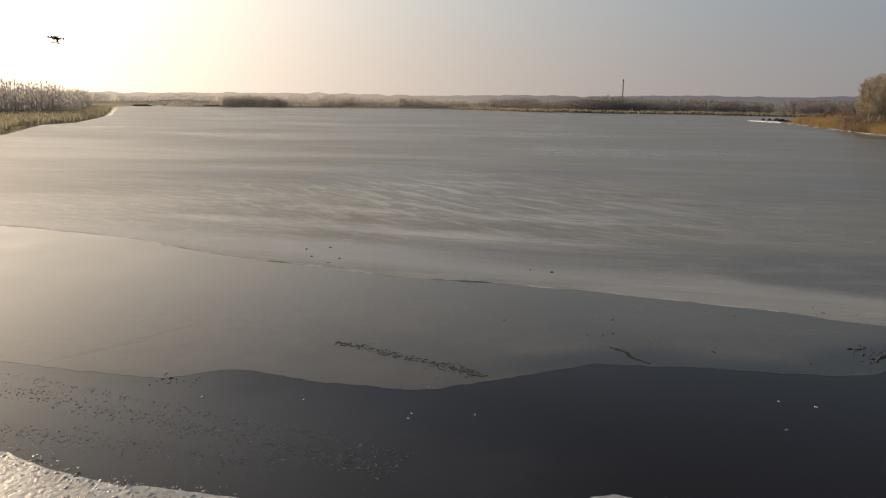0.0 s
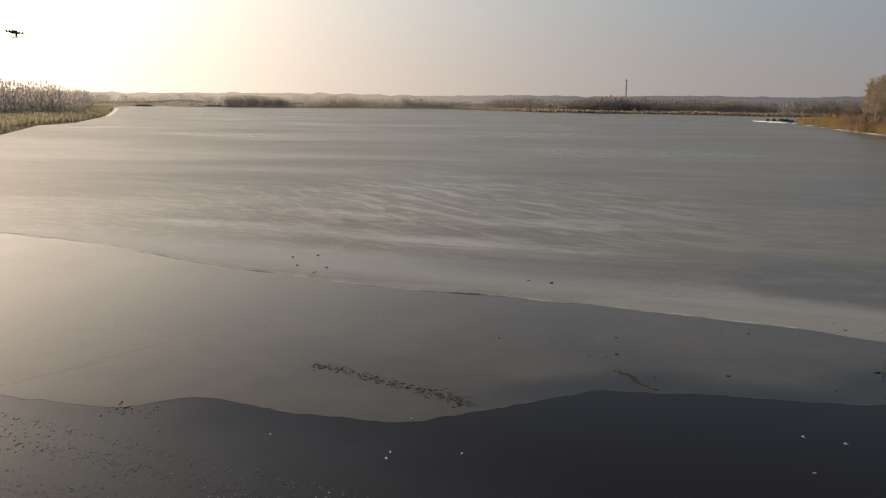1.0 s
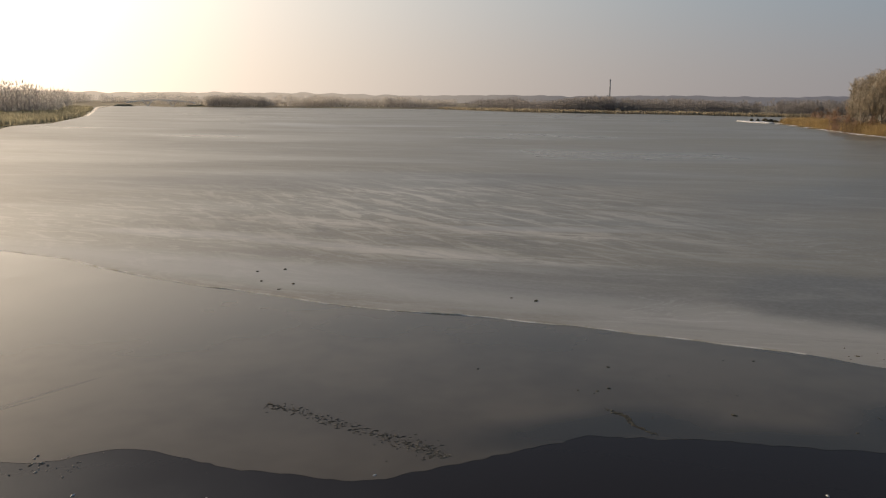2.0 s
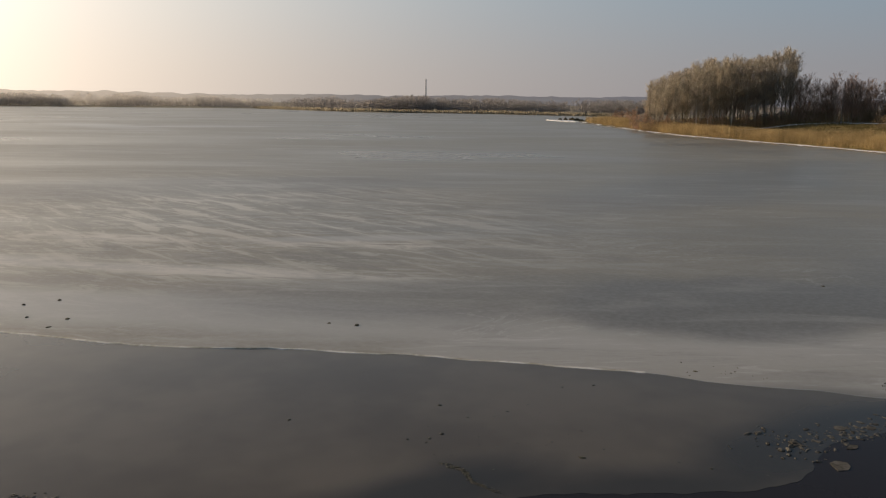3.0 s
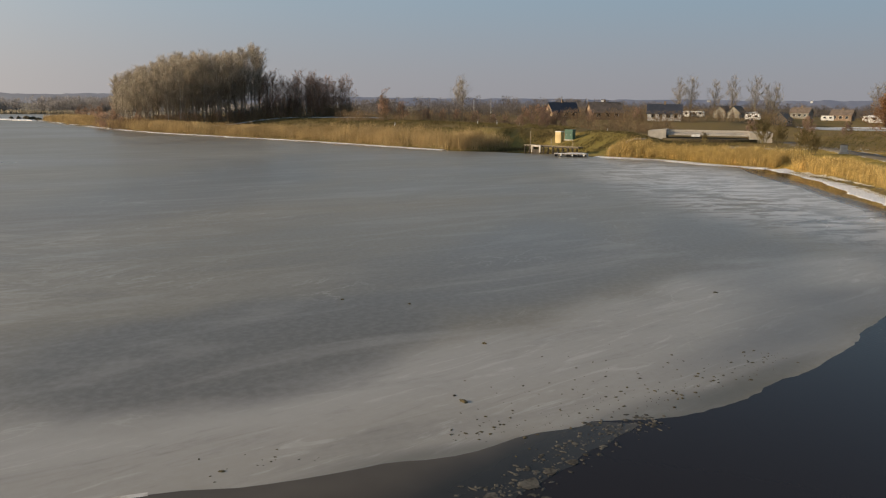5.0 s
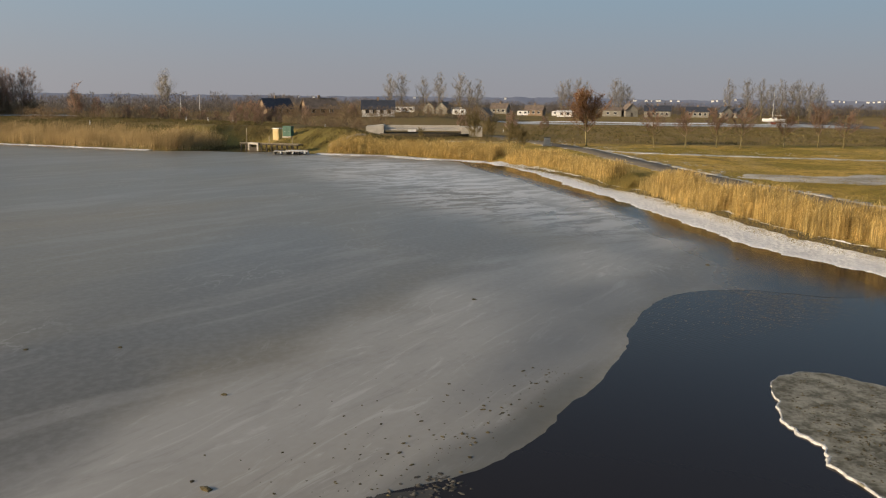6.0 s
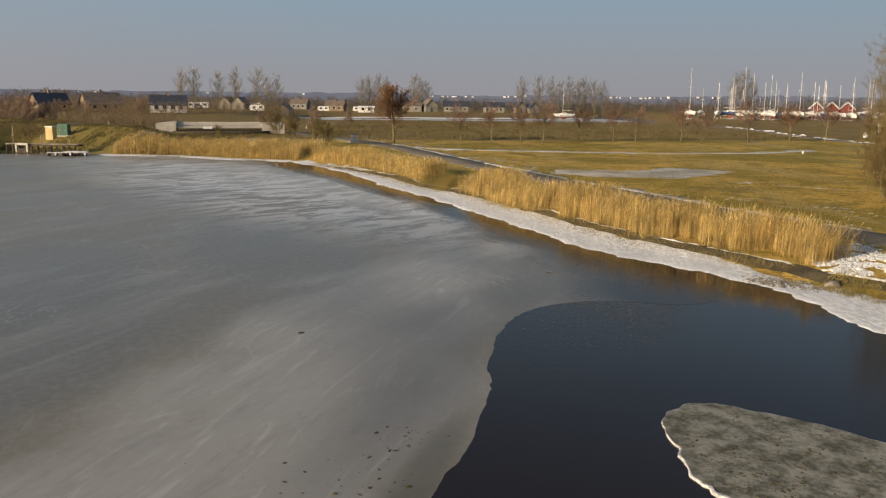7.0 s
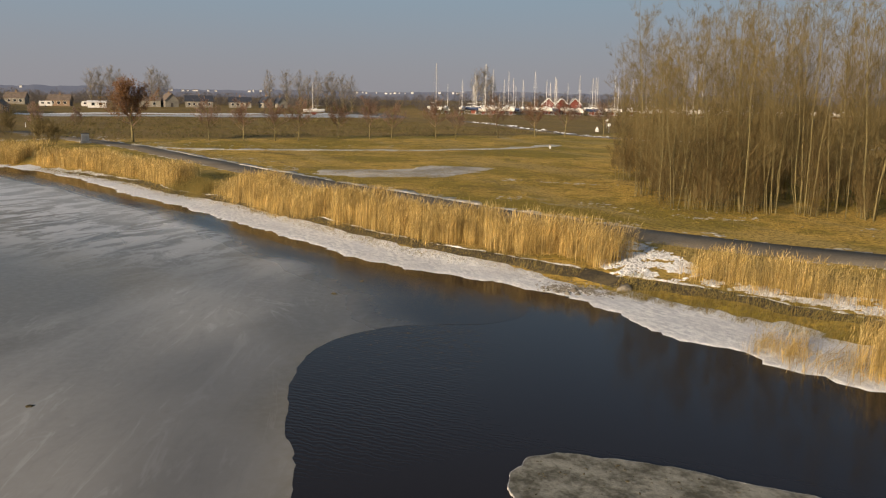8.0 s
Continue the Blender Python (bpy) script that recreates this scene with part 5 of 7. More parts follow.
# grove on the spit
asp = [tree_kind("poplar", "tall bare grey poplar in a lakeside grove", "tree", 200 + k, M_BIRCH if k < 2 else M_GREYBARK, M_FINE, h=17.0, girth=0.15, limbs=36, first=0.18, reach=0.24, rise=1.7, subs=6, twigs=5, thick=0.015, sides=4) for k in range(4)]
GROVE = [(163, 180), (176, 196), (200, 214), (214, 190), (208, 166), (198, 158), (184, 164), (172, 170)]
spots = []
for x, y in fill(GROVE, 105, 9, 2.5):
    k = ((x - 163) * 0.62 - (y - 180) * 0.45) / 36
    spots.append((x, y, float(np.interp(k, [0, 0.22, 0.45, 0.9, 1.2], [0.66, 0.90, 1.10, 1.14, 0.90])) * rnd.uniform(0.92, 1.06)))
plant(asp, spots, "grove", 10)
dk = [tree_kind("alder", "dark reddish bare alder at the edge of a grove", "tree", 220 + k, M_BIRCH if k == 2 else M_GREYBARK, M_DARKTWIG, h=11.0, girth=0.10, limbs=30, first=0.10, reach=0.28, rise=1.4, subs=6, twigs=5, thick=0.012, sides=4, fan=2) for k in range(3)]
plant(dk, fill([(197, 158), (206, 164), (226, 156), (222, 143), (212, 145), (204, 150)], 42, 12, 2.0), "alder stand", 13, (0.85, 1.15))
low = [tree_kind("bush", "dark bare lakeside bush", "bush", 240 + k, M_BARK, M_DARKTWIG, h=4.5, girth=0.04, limbs=36, first=0.04, reach=0.36, rise=1.1, subs=6, twigs=5, thick=0.013, stems=5, sides=4) for k in range(2)]
plant(low, [(159, 180), (163, 186), (168, 177), (174, 172), (180, 168), (186, 165), (192, 161), (198, 157), (204, 151), (210, 147), (172, 190), (178, 200), (186, 210), (196, 222), (206, 236), (212, 246), (218, 256), (224, 264), (166, 181), (177, 170), (189, 163), (201, 154)], "lakeside bushes", 14, (0.8, 1.4))

# trees and hedges behind the dyke
plant([copy_thing(low[0], Matrix())], [(178, 107, 1.6)], "dyke bushes", 15)
plant([copy_thing(low[1], Matrix())], [(181, 104, 1.2), (183, 98, 0.8), (186, 95, 0.8), (188, 92, 0.85), (190, 88, 0.8), (192, 84, 0.7), (150, 62, 0.6), (152, 58, 0.8), (194, 76, 1.5), (196, 72, 1.6), (198, 69, 1.3), (200, 84, 0.9), (193, 24, 1.0), (195, 13, 1.2), (205, 5, 0.9), (230, 70, 1.1), (246, 60, 1.1), (250, 92, 1.2)], "dyke bushes", 16)
pop = [tree_kind("poplar", "slender bare poplar in a row behind houses", "tree", 250 + k, M_BARK, M_FINE, h=13.0, girth=0.16, limbs=30, first=0.10, reach=0.36, rise=1.6, subs=6, twigs=6, thick=0.013, sides=4, fan=2, tw=(0.4, 0.9)) for k in range(2)]
plant(pop, [(345, 60, 1.06), (343, 64, 1.01), (347, 51, 0.95), (346, 44.5, 1.06), (347, 36, 1.06), (349, 29, 0.95), (444, -10, 1.12), (446, -14, 1.18), (444, -19, 1.23), (447, -23, 1.12), (442, -37, 1.23), (445, -41, 1.12), (443, -44, 1.01), (432, -93, 1.18), (430, -101, 1.23), (428, -107, 1.23), (427, -111, 1.12), (425, -116, 1.29), (424, -120, 1.23), (423, -124, 1.29), (421, -128, 1.23), (420, -132, 1.18), (446, 38, 1.01), (300, 140, 1.01), (302, 143, 0.90), (360, -172, 1.23), (362, -178, 1.34), (366, -184, 1.12)], "poplar row", 17)


def far_wood(name, line, depth, count, h0, h1, seed, label, material=M_FARWOOD, wide=0.5):
    """A distant wood of many small bare trees in one mesh."""
    r = random.Random(seed)
    sh = Shape()
    for _ in range(count):
        k = r.random() * (len(line) - 1)
        i, t = int(k), k % 1
        (x0, y0), (x1, y1) = line[i], line[i + 1]
        d = math.hypot(x1 - x0, y1 - y0)
        o = r.uniform(*depth)
        x, y = x0 + (x1 - x0) * t - (y1 - y0) / d * o, y0 + (y1 - y0) * t + (x1 - x0) / d * o
        h = r.uniform(h0, h1) * (0.8 + 0.35 * noise.noise(Vector((x * 0.02, y * 0.02, seed))))
        z = level(x, y) - 0.2
        sh.tube([(x, y, z), (x + r.gauss(0, 0.3), y + r.gauss(0, 0.3), z + h * 0.9)], [h * 0.02, h * 0.006], 3, False)
        for _b in range(64):
            a, q = r.random() * math.tau, r.uniform(0.12, 0.95)
            rr = h * wide * math.sqrt(r.random()) * math.sin(math.pi * min(0.15 + q * 0.85, 1.0)) ** 0.6 * 0.8
            p = Vector((x + math.cos(a) * rr, y + math.sin(a) * rr, z + h * q))
            e = Vector((math.cos(a) * 0.35, math.sin(a) * 0.35, 1.0)) * h * r.uniform(0.06, 0.14)
            sd = Vector((-math.sin(a + r.random()), math.cos(a), r.uniform(-0.3, 0.3))) * h * r.uniform(0.005, 0.03)
            sh.add([p - sd, p + sd, p + e], [(0, 1, 2)])
    return tagged(part(name, sh, material), label, "woodland", kind="stuff")


FW = "distant bare winter woodland beyond a lake"
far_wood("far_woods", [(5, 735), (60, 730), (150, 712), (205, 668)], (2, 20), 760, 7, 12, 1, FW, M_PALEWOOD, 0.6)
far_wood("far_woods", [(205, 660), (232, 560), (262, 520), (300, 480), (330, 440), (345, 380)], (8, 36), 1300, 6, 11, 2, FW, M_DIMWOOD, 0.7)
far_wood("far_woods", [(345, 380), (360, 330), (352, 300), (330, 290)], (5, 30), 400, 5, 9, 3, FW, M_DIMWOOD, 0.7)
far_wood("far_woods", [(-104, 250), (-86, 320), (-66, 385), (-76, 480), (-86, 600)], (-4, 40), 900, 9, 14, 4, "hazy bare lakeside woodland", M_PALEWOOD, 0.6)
far_wood("far_woods", [(240, 190), (270, 150), (300, 100)], (-10, 40), 420, 4, 8, 5, FW, wide=0.8)
far_wood("far_woods", [(300, 98), (360, 70), (410, 48), (430, 30)], (-10, 60), 300, 4, 7, 6, FW, wide=0.8)
far_wood("far_woods", [(440, 40), (452, -60), (436, -130), (480, -200)], (-4, 50), 500, 4, 8, 7, FW, wide=0.8)
far_wood("far_woods", [(330, -215), (350, -250), (320, -330), (220, -330)], (0, 60), 260, 6, 12, 8, FW)
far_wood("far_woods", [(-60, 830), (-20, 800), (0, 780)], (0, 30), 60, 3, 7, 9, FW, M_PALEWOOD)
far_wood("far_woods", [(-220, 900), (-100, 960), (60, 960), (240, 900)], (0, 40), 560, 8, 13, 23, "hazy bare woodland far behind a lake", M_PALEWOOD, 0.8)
SC = "tangled brown scrub and hedges behind a dyke"
far_wood("scrub", [(176, 118), (184, 100), (196, 82), (204, 60), (206, 44)], (-6, 14), 300, 2.0, 4.4, 10, SC, M_SCRUB, 1.0)
far_wood("scrub", [(246, 66), (250, 54), (249, 42)], (-3, 3), 60, 1.6, 2.6, 24, SC, M_SCRUB, 1.1)
far_wood("scrub", [(222, 118), (240, 92), (252, 70), (262, 48), (258, 20)], (-8, 16), 300, 2.0, 5.0, 11, SC, M_SCRUB, 1.0)
far_wood("scrub", [(196, 30), (206, 8), (214, -20), (216, -60), (222, -86)], (-6, 18), 170, 0.6, 2.2, 12, "low brown scrub and rough grass before a canal", M_SCRUB, 1.6)
far_wood("far_woods", [(352, -140), (336, -190), (310, -230), (270, -275)], (0, 26), 260, 5, 11, 21, "hazy bare trees behind a boat harbour", wide=0.7)
far_wood("scrub", [(236, -40), (240, -90), (226, -140), (200, -190)], (-30, 30), 260, 0.5, 1.8, 22, "low brown scrub and rough grass before a boat harbour", M_SCRUB, 2.2)
far_wood("scrub", [(156, 6), (158, -20), (156, -50), (160, -76)], (-6, 14), 120, 0.4, 1.0, 13, "low rough grass tussocks behind a tree row", M_SCRUB, 2.5)
far_wood("scrub", [(290, 110), (308, 80), (322, 50), (340, 20)], (-6, 26), 220, 2.0, 6.0, 14, SC, M_SCRUB, 0.9)
far_wood("scrub", [(236, -112), (228, -150), (216, -200), (196, -240)], (-14, 4), 150, 1.0, 3.2, 15, "brown scrub beside a harbour", M_SCRUB, 1.2)
far_wood("far_woods", [(350, 130), (420, 90), (470, 40), (500, -40)], (0, 60), 420, 5, 9, 16, FW, wide=0.8)
far_wood("far_woods", [(500, -40), (500, -140), (440, -240), (340, -330)], (0, 60), 460, 5, 9, 17, FW, wide=0.8)
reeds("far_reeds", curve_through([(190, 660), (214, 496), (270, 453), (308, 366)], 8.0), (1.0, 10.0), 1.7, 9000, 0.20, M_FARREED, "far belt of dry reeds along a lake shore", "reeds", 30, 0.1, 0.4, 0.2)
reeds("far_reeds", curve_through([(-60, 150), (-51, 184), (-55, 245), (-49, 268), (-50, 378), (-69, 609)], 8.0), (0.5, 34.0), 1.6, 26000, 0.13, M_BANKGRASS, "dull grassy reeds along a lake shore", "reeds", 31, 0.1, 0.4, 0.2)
far_wood("undergrowth", [(160, 178), (172, 169), (186, 161), (200, 153), (212, 144), (222, 140)], (0, 8), 420, 2.6, 5.2, 18, "brown undergrowth along the edge of a grove", M_SCRUB, 0.9)
far_wood("undergrowth", [(166, 186), (180, 176), (196, 166), (206, 158)], (0, 20), 200, 3.0, 5.5, 19, "brown undergrowth in a grove", M_FARWOOD, 0.8)
# tufts that break up the turf
reeds("dyke_grass", [(129, 62), (130, 52), (127, 42), (124, 33)], (0.0, 42), 0.36, 26000, 0.026, M_DULL, "rough tufted grass on a dyke", "grass", 40, 0.7, 0.0, 1.0)
reeds("dyke_grass", [(158, 168), (148, 130), (139, 98), (131, 72)], (4.0, 46), 0.45, 24000, 0.036, M_DULL, "rough tufted grass behind a reed belt", "grass", 41, 0.7, 0.0, 1.0)
reeds("rough_grass", [(148, 12), (146, -20), (145, -50), (148, -80)], (0.0, 110), 0.32, 22000, 0.05, M_DULL, "rough brown grass between a tree row and a canal", "grass", 42, 0.7, 0.0, 0.6)
reeds("meadow_turf", curve_through([(128, 2), (110, -4), (95, -8), (74, -12), (60, -16.5), (50, -21.5), (40, -27)], 2.0), (0.0, 34), 0.11, 46000, 0.016, M_TURF, "short olive and straw-coloured meadow turf", "grass", 43, 0.9, 0.0, 1.0)


# ---- built things ----
M_WHITE = plain("white_paint", (0.66, 0.66, 0.64), (0.82, 0.82, 0.80), 0.45, 1.0, 8.0, 0.1, 0.005)
M_REDWOOD = plain("red_boards", (0.13, 0.028, 0.018), (0.20, 0.045, 0.03), 0.7, 1.0, 9.0, 0.2, 0.01, stretch=(4, 4, 0.3))
M_SLATE = plain("slate_roof", (0.03, 0.035, 0.048), (0.055, 0.06, 0.078), 0.6, 0.8, 6.0, 0.3, 0.02)
M_TILE = plain("brown_roof", (0.11, 0.085, 0.065), (0.19, 0.15, 0.12), 0.8, 0.8, 6.0, 0.3, 0.02)
M_RENDERED = plain("rendered_wall", (0.19, 0.18, 0.155), (0.28, 0.265, 0.225), 0.8, 0.6, 5.0, 0.2, 0.01)
M_BRICKW = plain("brown_wall", (0.20, 0.14, 0.09), (0.30, 0.22, 0.15), 0.85, 0.8, 9.0, 0.3, 0.01)
M_DARKW = plain("dark_boards", (0.05, 0.045, 0.04), (0.10, 0.09, 0.08), 0.7, 1.0, 8.0, 0.2, 0.01)
M_OLDWOOD = plain("weathered_wood", (0.20, 0.165, 0.11), (0.36, 0.30, 0.20), 0.85, 1.2, 10.0, 0.4, 0.01, stretch=(1, 4, 4), each=0.35)
M_PILE = plain("dark_timber", (0.04, 0.034, 0.026), (0.09, 0.075, 0.055), 0.9, 1.5, 10.0, 0.4, 0.01)
M_YELLOW = plain("pale_yellow_paint", (0.55, 0.40, 0.17), (0.66, 0.50, 0.24), 0.6, 1.0, 8.0, 0.1, 0.005)
M_GREEN = plain("green_paint", (0.045, 0.12, 0.085), (0.075, 0.17, 0.12), 0.5, 1.0, 8.0, 0.1, 0.005)
M_STEEL = plain("galvanised_steel", (0.36, 0.36, 0.36), (0.52, 0.52, 0.52), 0.45, 2.0, 12.0, 0.1, 0.003, 0.6)
M_ALU = plain("pale_mast", (0.62, 0.61, 0.58), (0.78, 0.77, 0.74), 0.4, 1.0, 6.0, 0.05, 0.003)
M_BLUEHULL = plain("blue_hull", (0.03, 0.05, 0.12), (0.05, 0.08, 0.17), 0.35, 1.0, 8.0, 0.05, 0.004)
M_RUST = plain("antifouling", (0.16, 0.045, 0.03), (0.22, 0.07, 0.045), 0.7, 1.0, 8.0, 0.1, 0.004)
M_BLACK = plain("black_plastic", (0.012, 0.012, 0.013), (0.03, 0.03, 0.032), 0.4, 6.0, 40.0, 0.05, 0.002)
M_GLASS, nt, ln, bs = nodes_of("window_glass")
bs.inputs["Base Color"].default_value = (0.02, 0.025, 0.03, 1)
bs.inputs["Roughness"].default_value = 0.06


def on_land(x, y, turn, up=0.0):
    return pose(x, y, level(x, y) + up, 0, 0, turn)


def house(x, y, turn, w, d, h, ridge, wall, roof, label, windows=3, group="houses", chimney=True, up=0.0, category="house", trim=None):
    """A gabled house: the ridge runs along its own x."""
    ob = thing("house", label, category, group, on_land(x, y, turn, up - 0.15))
    a, b = w / 2, d / 2
    sh = Shape().add([(-a, -b, 0), (a, -b, 0), (a, b, 0), (-a, b, 0), (-a, -b, h), (a, -b, h), (a, b, h), (-a, b, h), (-a, 0, ridge), (a, 0, ridge)],
                     [(0, 1, 5, 4), (2, 3, 7, 6), (1, 2, 6, 9, 5), (3, 0, 4, 8, 7), (3, 2, 1, 0)])
    part("wall", sh, wall, ob)
    e, o, t = 0.35, 0.3, 0.14
    s = (ridge - h) / b
    for sgn in (-1, 1):
        y0, z0 = sgn * (b + o), h - o * s
        v = [(-a - e, y0, z0), (a + e, y0, z0), (a + e, 0, ridge), (-a - e, 0, ridge)]
        v += [(p[0], p[1], p[2] + t) for p in v]
        f = [(0, 1, 2, 3), (7, 6, 5, 4), (0, 4, 5, 1), (1, 5, 6, 2), (2, 6, 7, 3), (3, 7, 4, 0)]
        part("roof", Shape().add(v, f), roof, ob)
    if trim:
        for sx in (-1, 1):
            for sgn in (-1, 1):
                p = (sx * (a + e + 0.02), sgn * (b + o), h - o * s + t)
                q = (sx * (a + e + 0.02), 0, ridge + t)
                part("barge_board", Shape().tube([p, q], [0.16, 0.16], 4), trim, ob, "white barge board")
    for sgn in (-1, 1):
        for k in range(windows):
            cx = -a + w * (k + 0.75) / (windows + 0.5)
            ww, wh = min(1.2, w / (windows + 1) * 0.55), 1.1
            win = part("window", Shape().box(cx - ww / 2 - 0.08, sgn * b - 0.05, 1.0, cx + ww / 2 + 0.08, sgn * b + 0.05, 1.0 + wh + 0.16), M_WHITE, ob, "white window frame")
            part("pane", Shape().box(cx - ww / 2, sgn * b - 0.06, 1.08, cx + ww / 2, sgn * b + 0.06, 1.08 + wh), M_GLASS, win)
    part("door", Shape().box(-a - 0.06, -0.5, 0, -a + 0.05, 0.5, 2.05), M_DARKW, ob, "dark door")
    part("window", Shape().box(a - 0.05, -0.6, 1.0, a + 0.06, 0.6, 2.2), M_GLASS, ob, "dark gable window")
    if chimney:
        part("chimney", Shape().box(-0.3, -0.3, ridge - 0.5, 0.3, 0.3, ridge + 0.8).box(-0.36, -0.36, ridge + 0.8, 0.36, 0.36, ridge + 0.95), M_BRICKW, ob)
    return ob


house(262, 55.2, -80, 10.0, 7, 2.4, 5.1, M_WHITE, M_SLATE, "white house with a steep dark slate roof", 4)
house(266, 75, -60, 10, 8, 2.4, 5.6, M_BRICKW, M_TILE, "brown brick house with a steep mossy roof", 3)
house(262, 88, -50, 9, 7, 2.4, 5.4, M_BRICKW, M_SLATE, "brown house with a dark pitched roof behind bushes", 3)
house(332, 46, -15, 7, 5, 2.4, 4.6, M_RENDERED, M_TILE, "small grey cabin with a gabled roof", 2, "cabins", False)
house(331, 41, -15, 7, 5, 2.4, 4.6, M_RENDERED, M_TILE, "small grey cabin with a gabled roof", 2, "cabins", False)
house(333, 25, -15, 7, 5.5, 2.4, 4.8, M_DARKW, M_TILE, "small dark timber cabin with a gabled roof", 2, "cabins", False)
house(412, -33, 80, 9, 6, 3.0, 4.4, M_RENDERED, M_TILE, "low rendered shed on a canal bank", 2)
house(411, -41, 10, 8, 6, 3.2, 6.2, M_RENDERED, M_TILE, "rendered house with its gable to a canal", 1)
house(409, -54, 80, 12, 7, 3.0, 5.4, M_RENDERED, M_SLATE, "long rendered hall with a dark roof on a canal bank", 5)
house(406, -72, 80, 10, 7, 2.8, 5.0, M_RENDERED, M_SLATE, "long rendered hall with a dark roof on a canal bank", 4)
house(404, -84, 10, 6, 5, 2.8, 5.4, M_RENDERED, M_SLATE, "narrow pale house with a steep gable", 1)
house(402, -90, 10, 6, 5, 2.6, 5.0, M_RENDERED, M_SLATE, "narrow pale house with a steep gable", 1)
house(415, 21, 75, 8, 6, 2.8, 5.0, M_RENDERED, M_TILE, "low rendered house beyond a canal", 3)
house(416, 4, 75, 9, 6, 2.8, 5.0, M_BRICKW, M_TILE, "low brick house beyond a canal", 3)
house(383, -9, 82, 7, 3, 2.4, 2.9, M_WHITE, M_WHITE, "white flat-roofed pavilion on a canal bank", 2, "cabins", False)
for k, (x, y) in enumerate(((308, -179), (305.2, -183.6), (302.4, -188.2))):
    house(x, y, -31, 9, 5.0, 4.0, 6.4, M_REDWOOD, M_SLATE, "red timber boathouse with white barge boards", 1, "boathouses", False, trim=M_WHITE, category="boathouse")


def caravan(x, y, turn):
    ob = thing("caravan", "white parked caravan with dark windows", "caravan", "caravans", on_land(x, y, turn))
    sh = Shape()
    prof = [(-2.4, 0.45), (2.4, 0.45), (2.6, 1.2), (2.3, 2.45), (-2.2, 2.5), (-2.6, 1.3)]
    n = len(prof)
    sh.add([(px, -1.1, pz) for px, pz in prof] + [(px, 1.1, pz) for px, pz in prof], [tuple(range(n)), tuple(range(2 * n - 1, n - 1, -1))] + [(i + n, (i + 1) % n + n, (i + 1) % n, i) for i in range(n)])
    part("body", sh, M_WHITE, ob)
    for s in (-1, 1):
        for cx in (-1.3, 1.0):
            part("window", Shape().box(cx - 0.5, s * 1.1 - 0.03, 1.3, cx + 0.5, s * 1.1 + 0.03, 2.0), M_GLASS, ob)
        part("wheel", Shape().tube([(0, s * 0.9, 0.33), (0, s * 1.1, 0.33)], [0.33, 0.33], 12), M_BLACK, ob)
    return ob


for x, y, t in ((329, 60, 80), (330, 55, 84), (332, 36, 75), (318, 34, 85), (392, -6, 80), (395, 10, 84)):
    caravan(x, y, t)


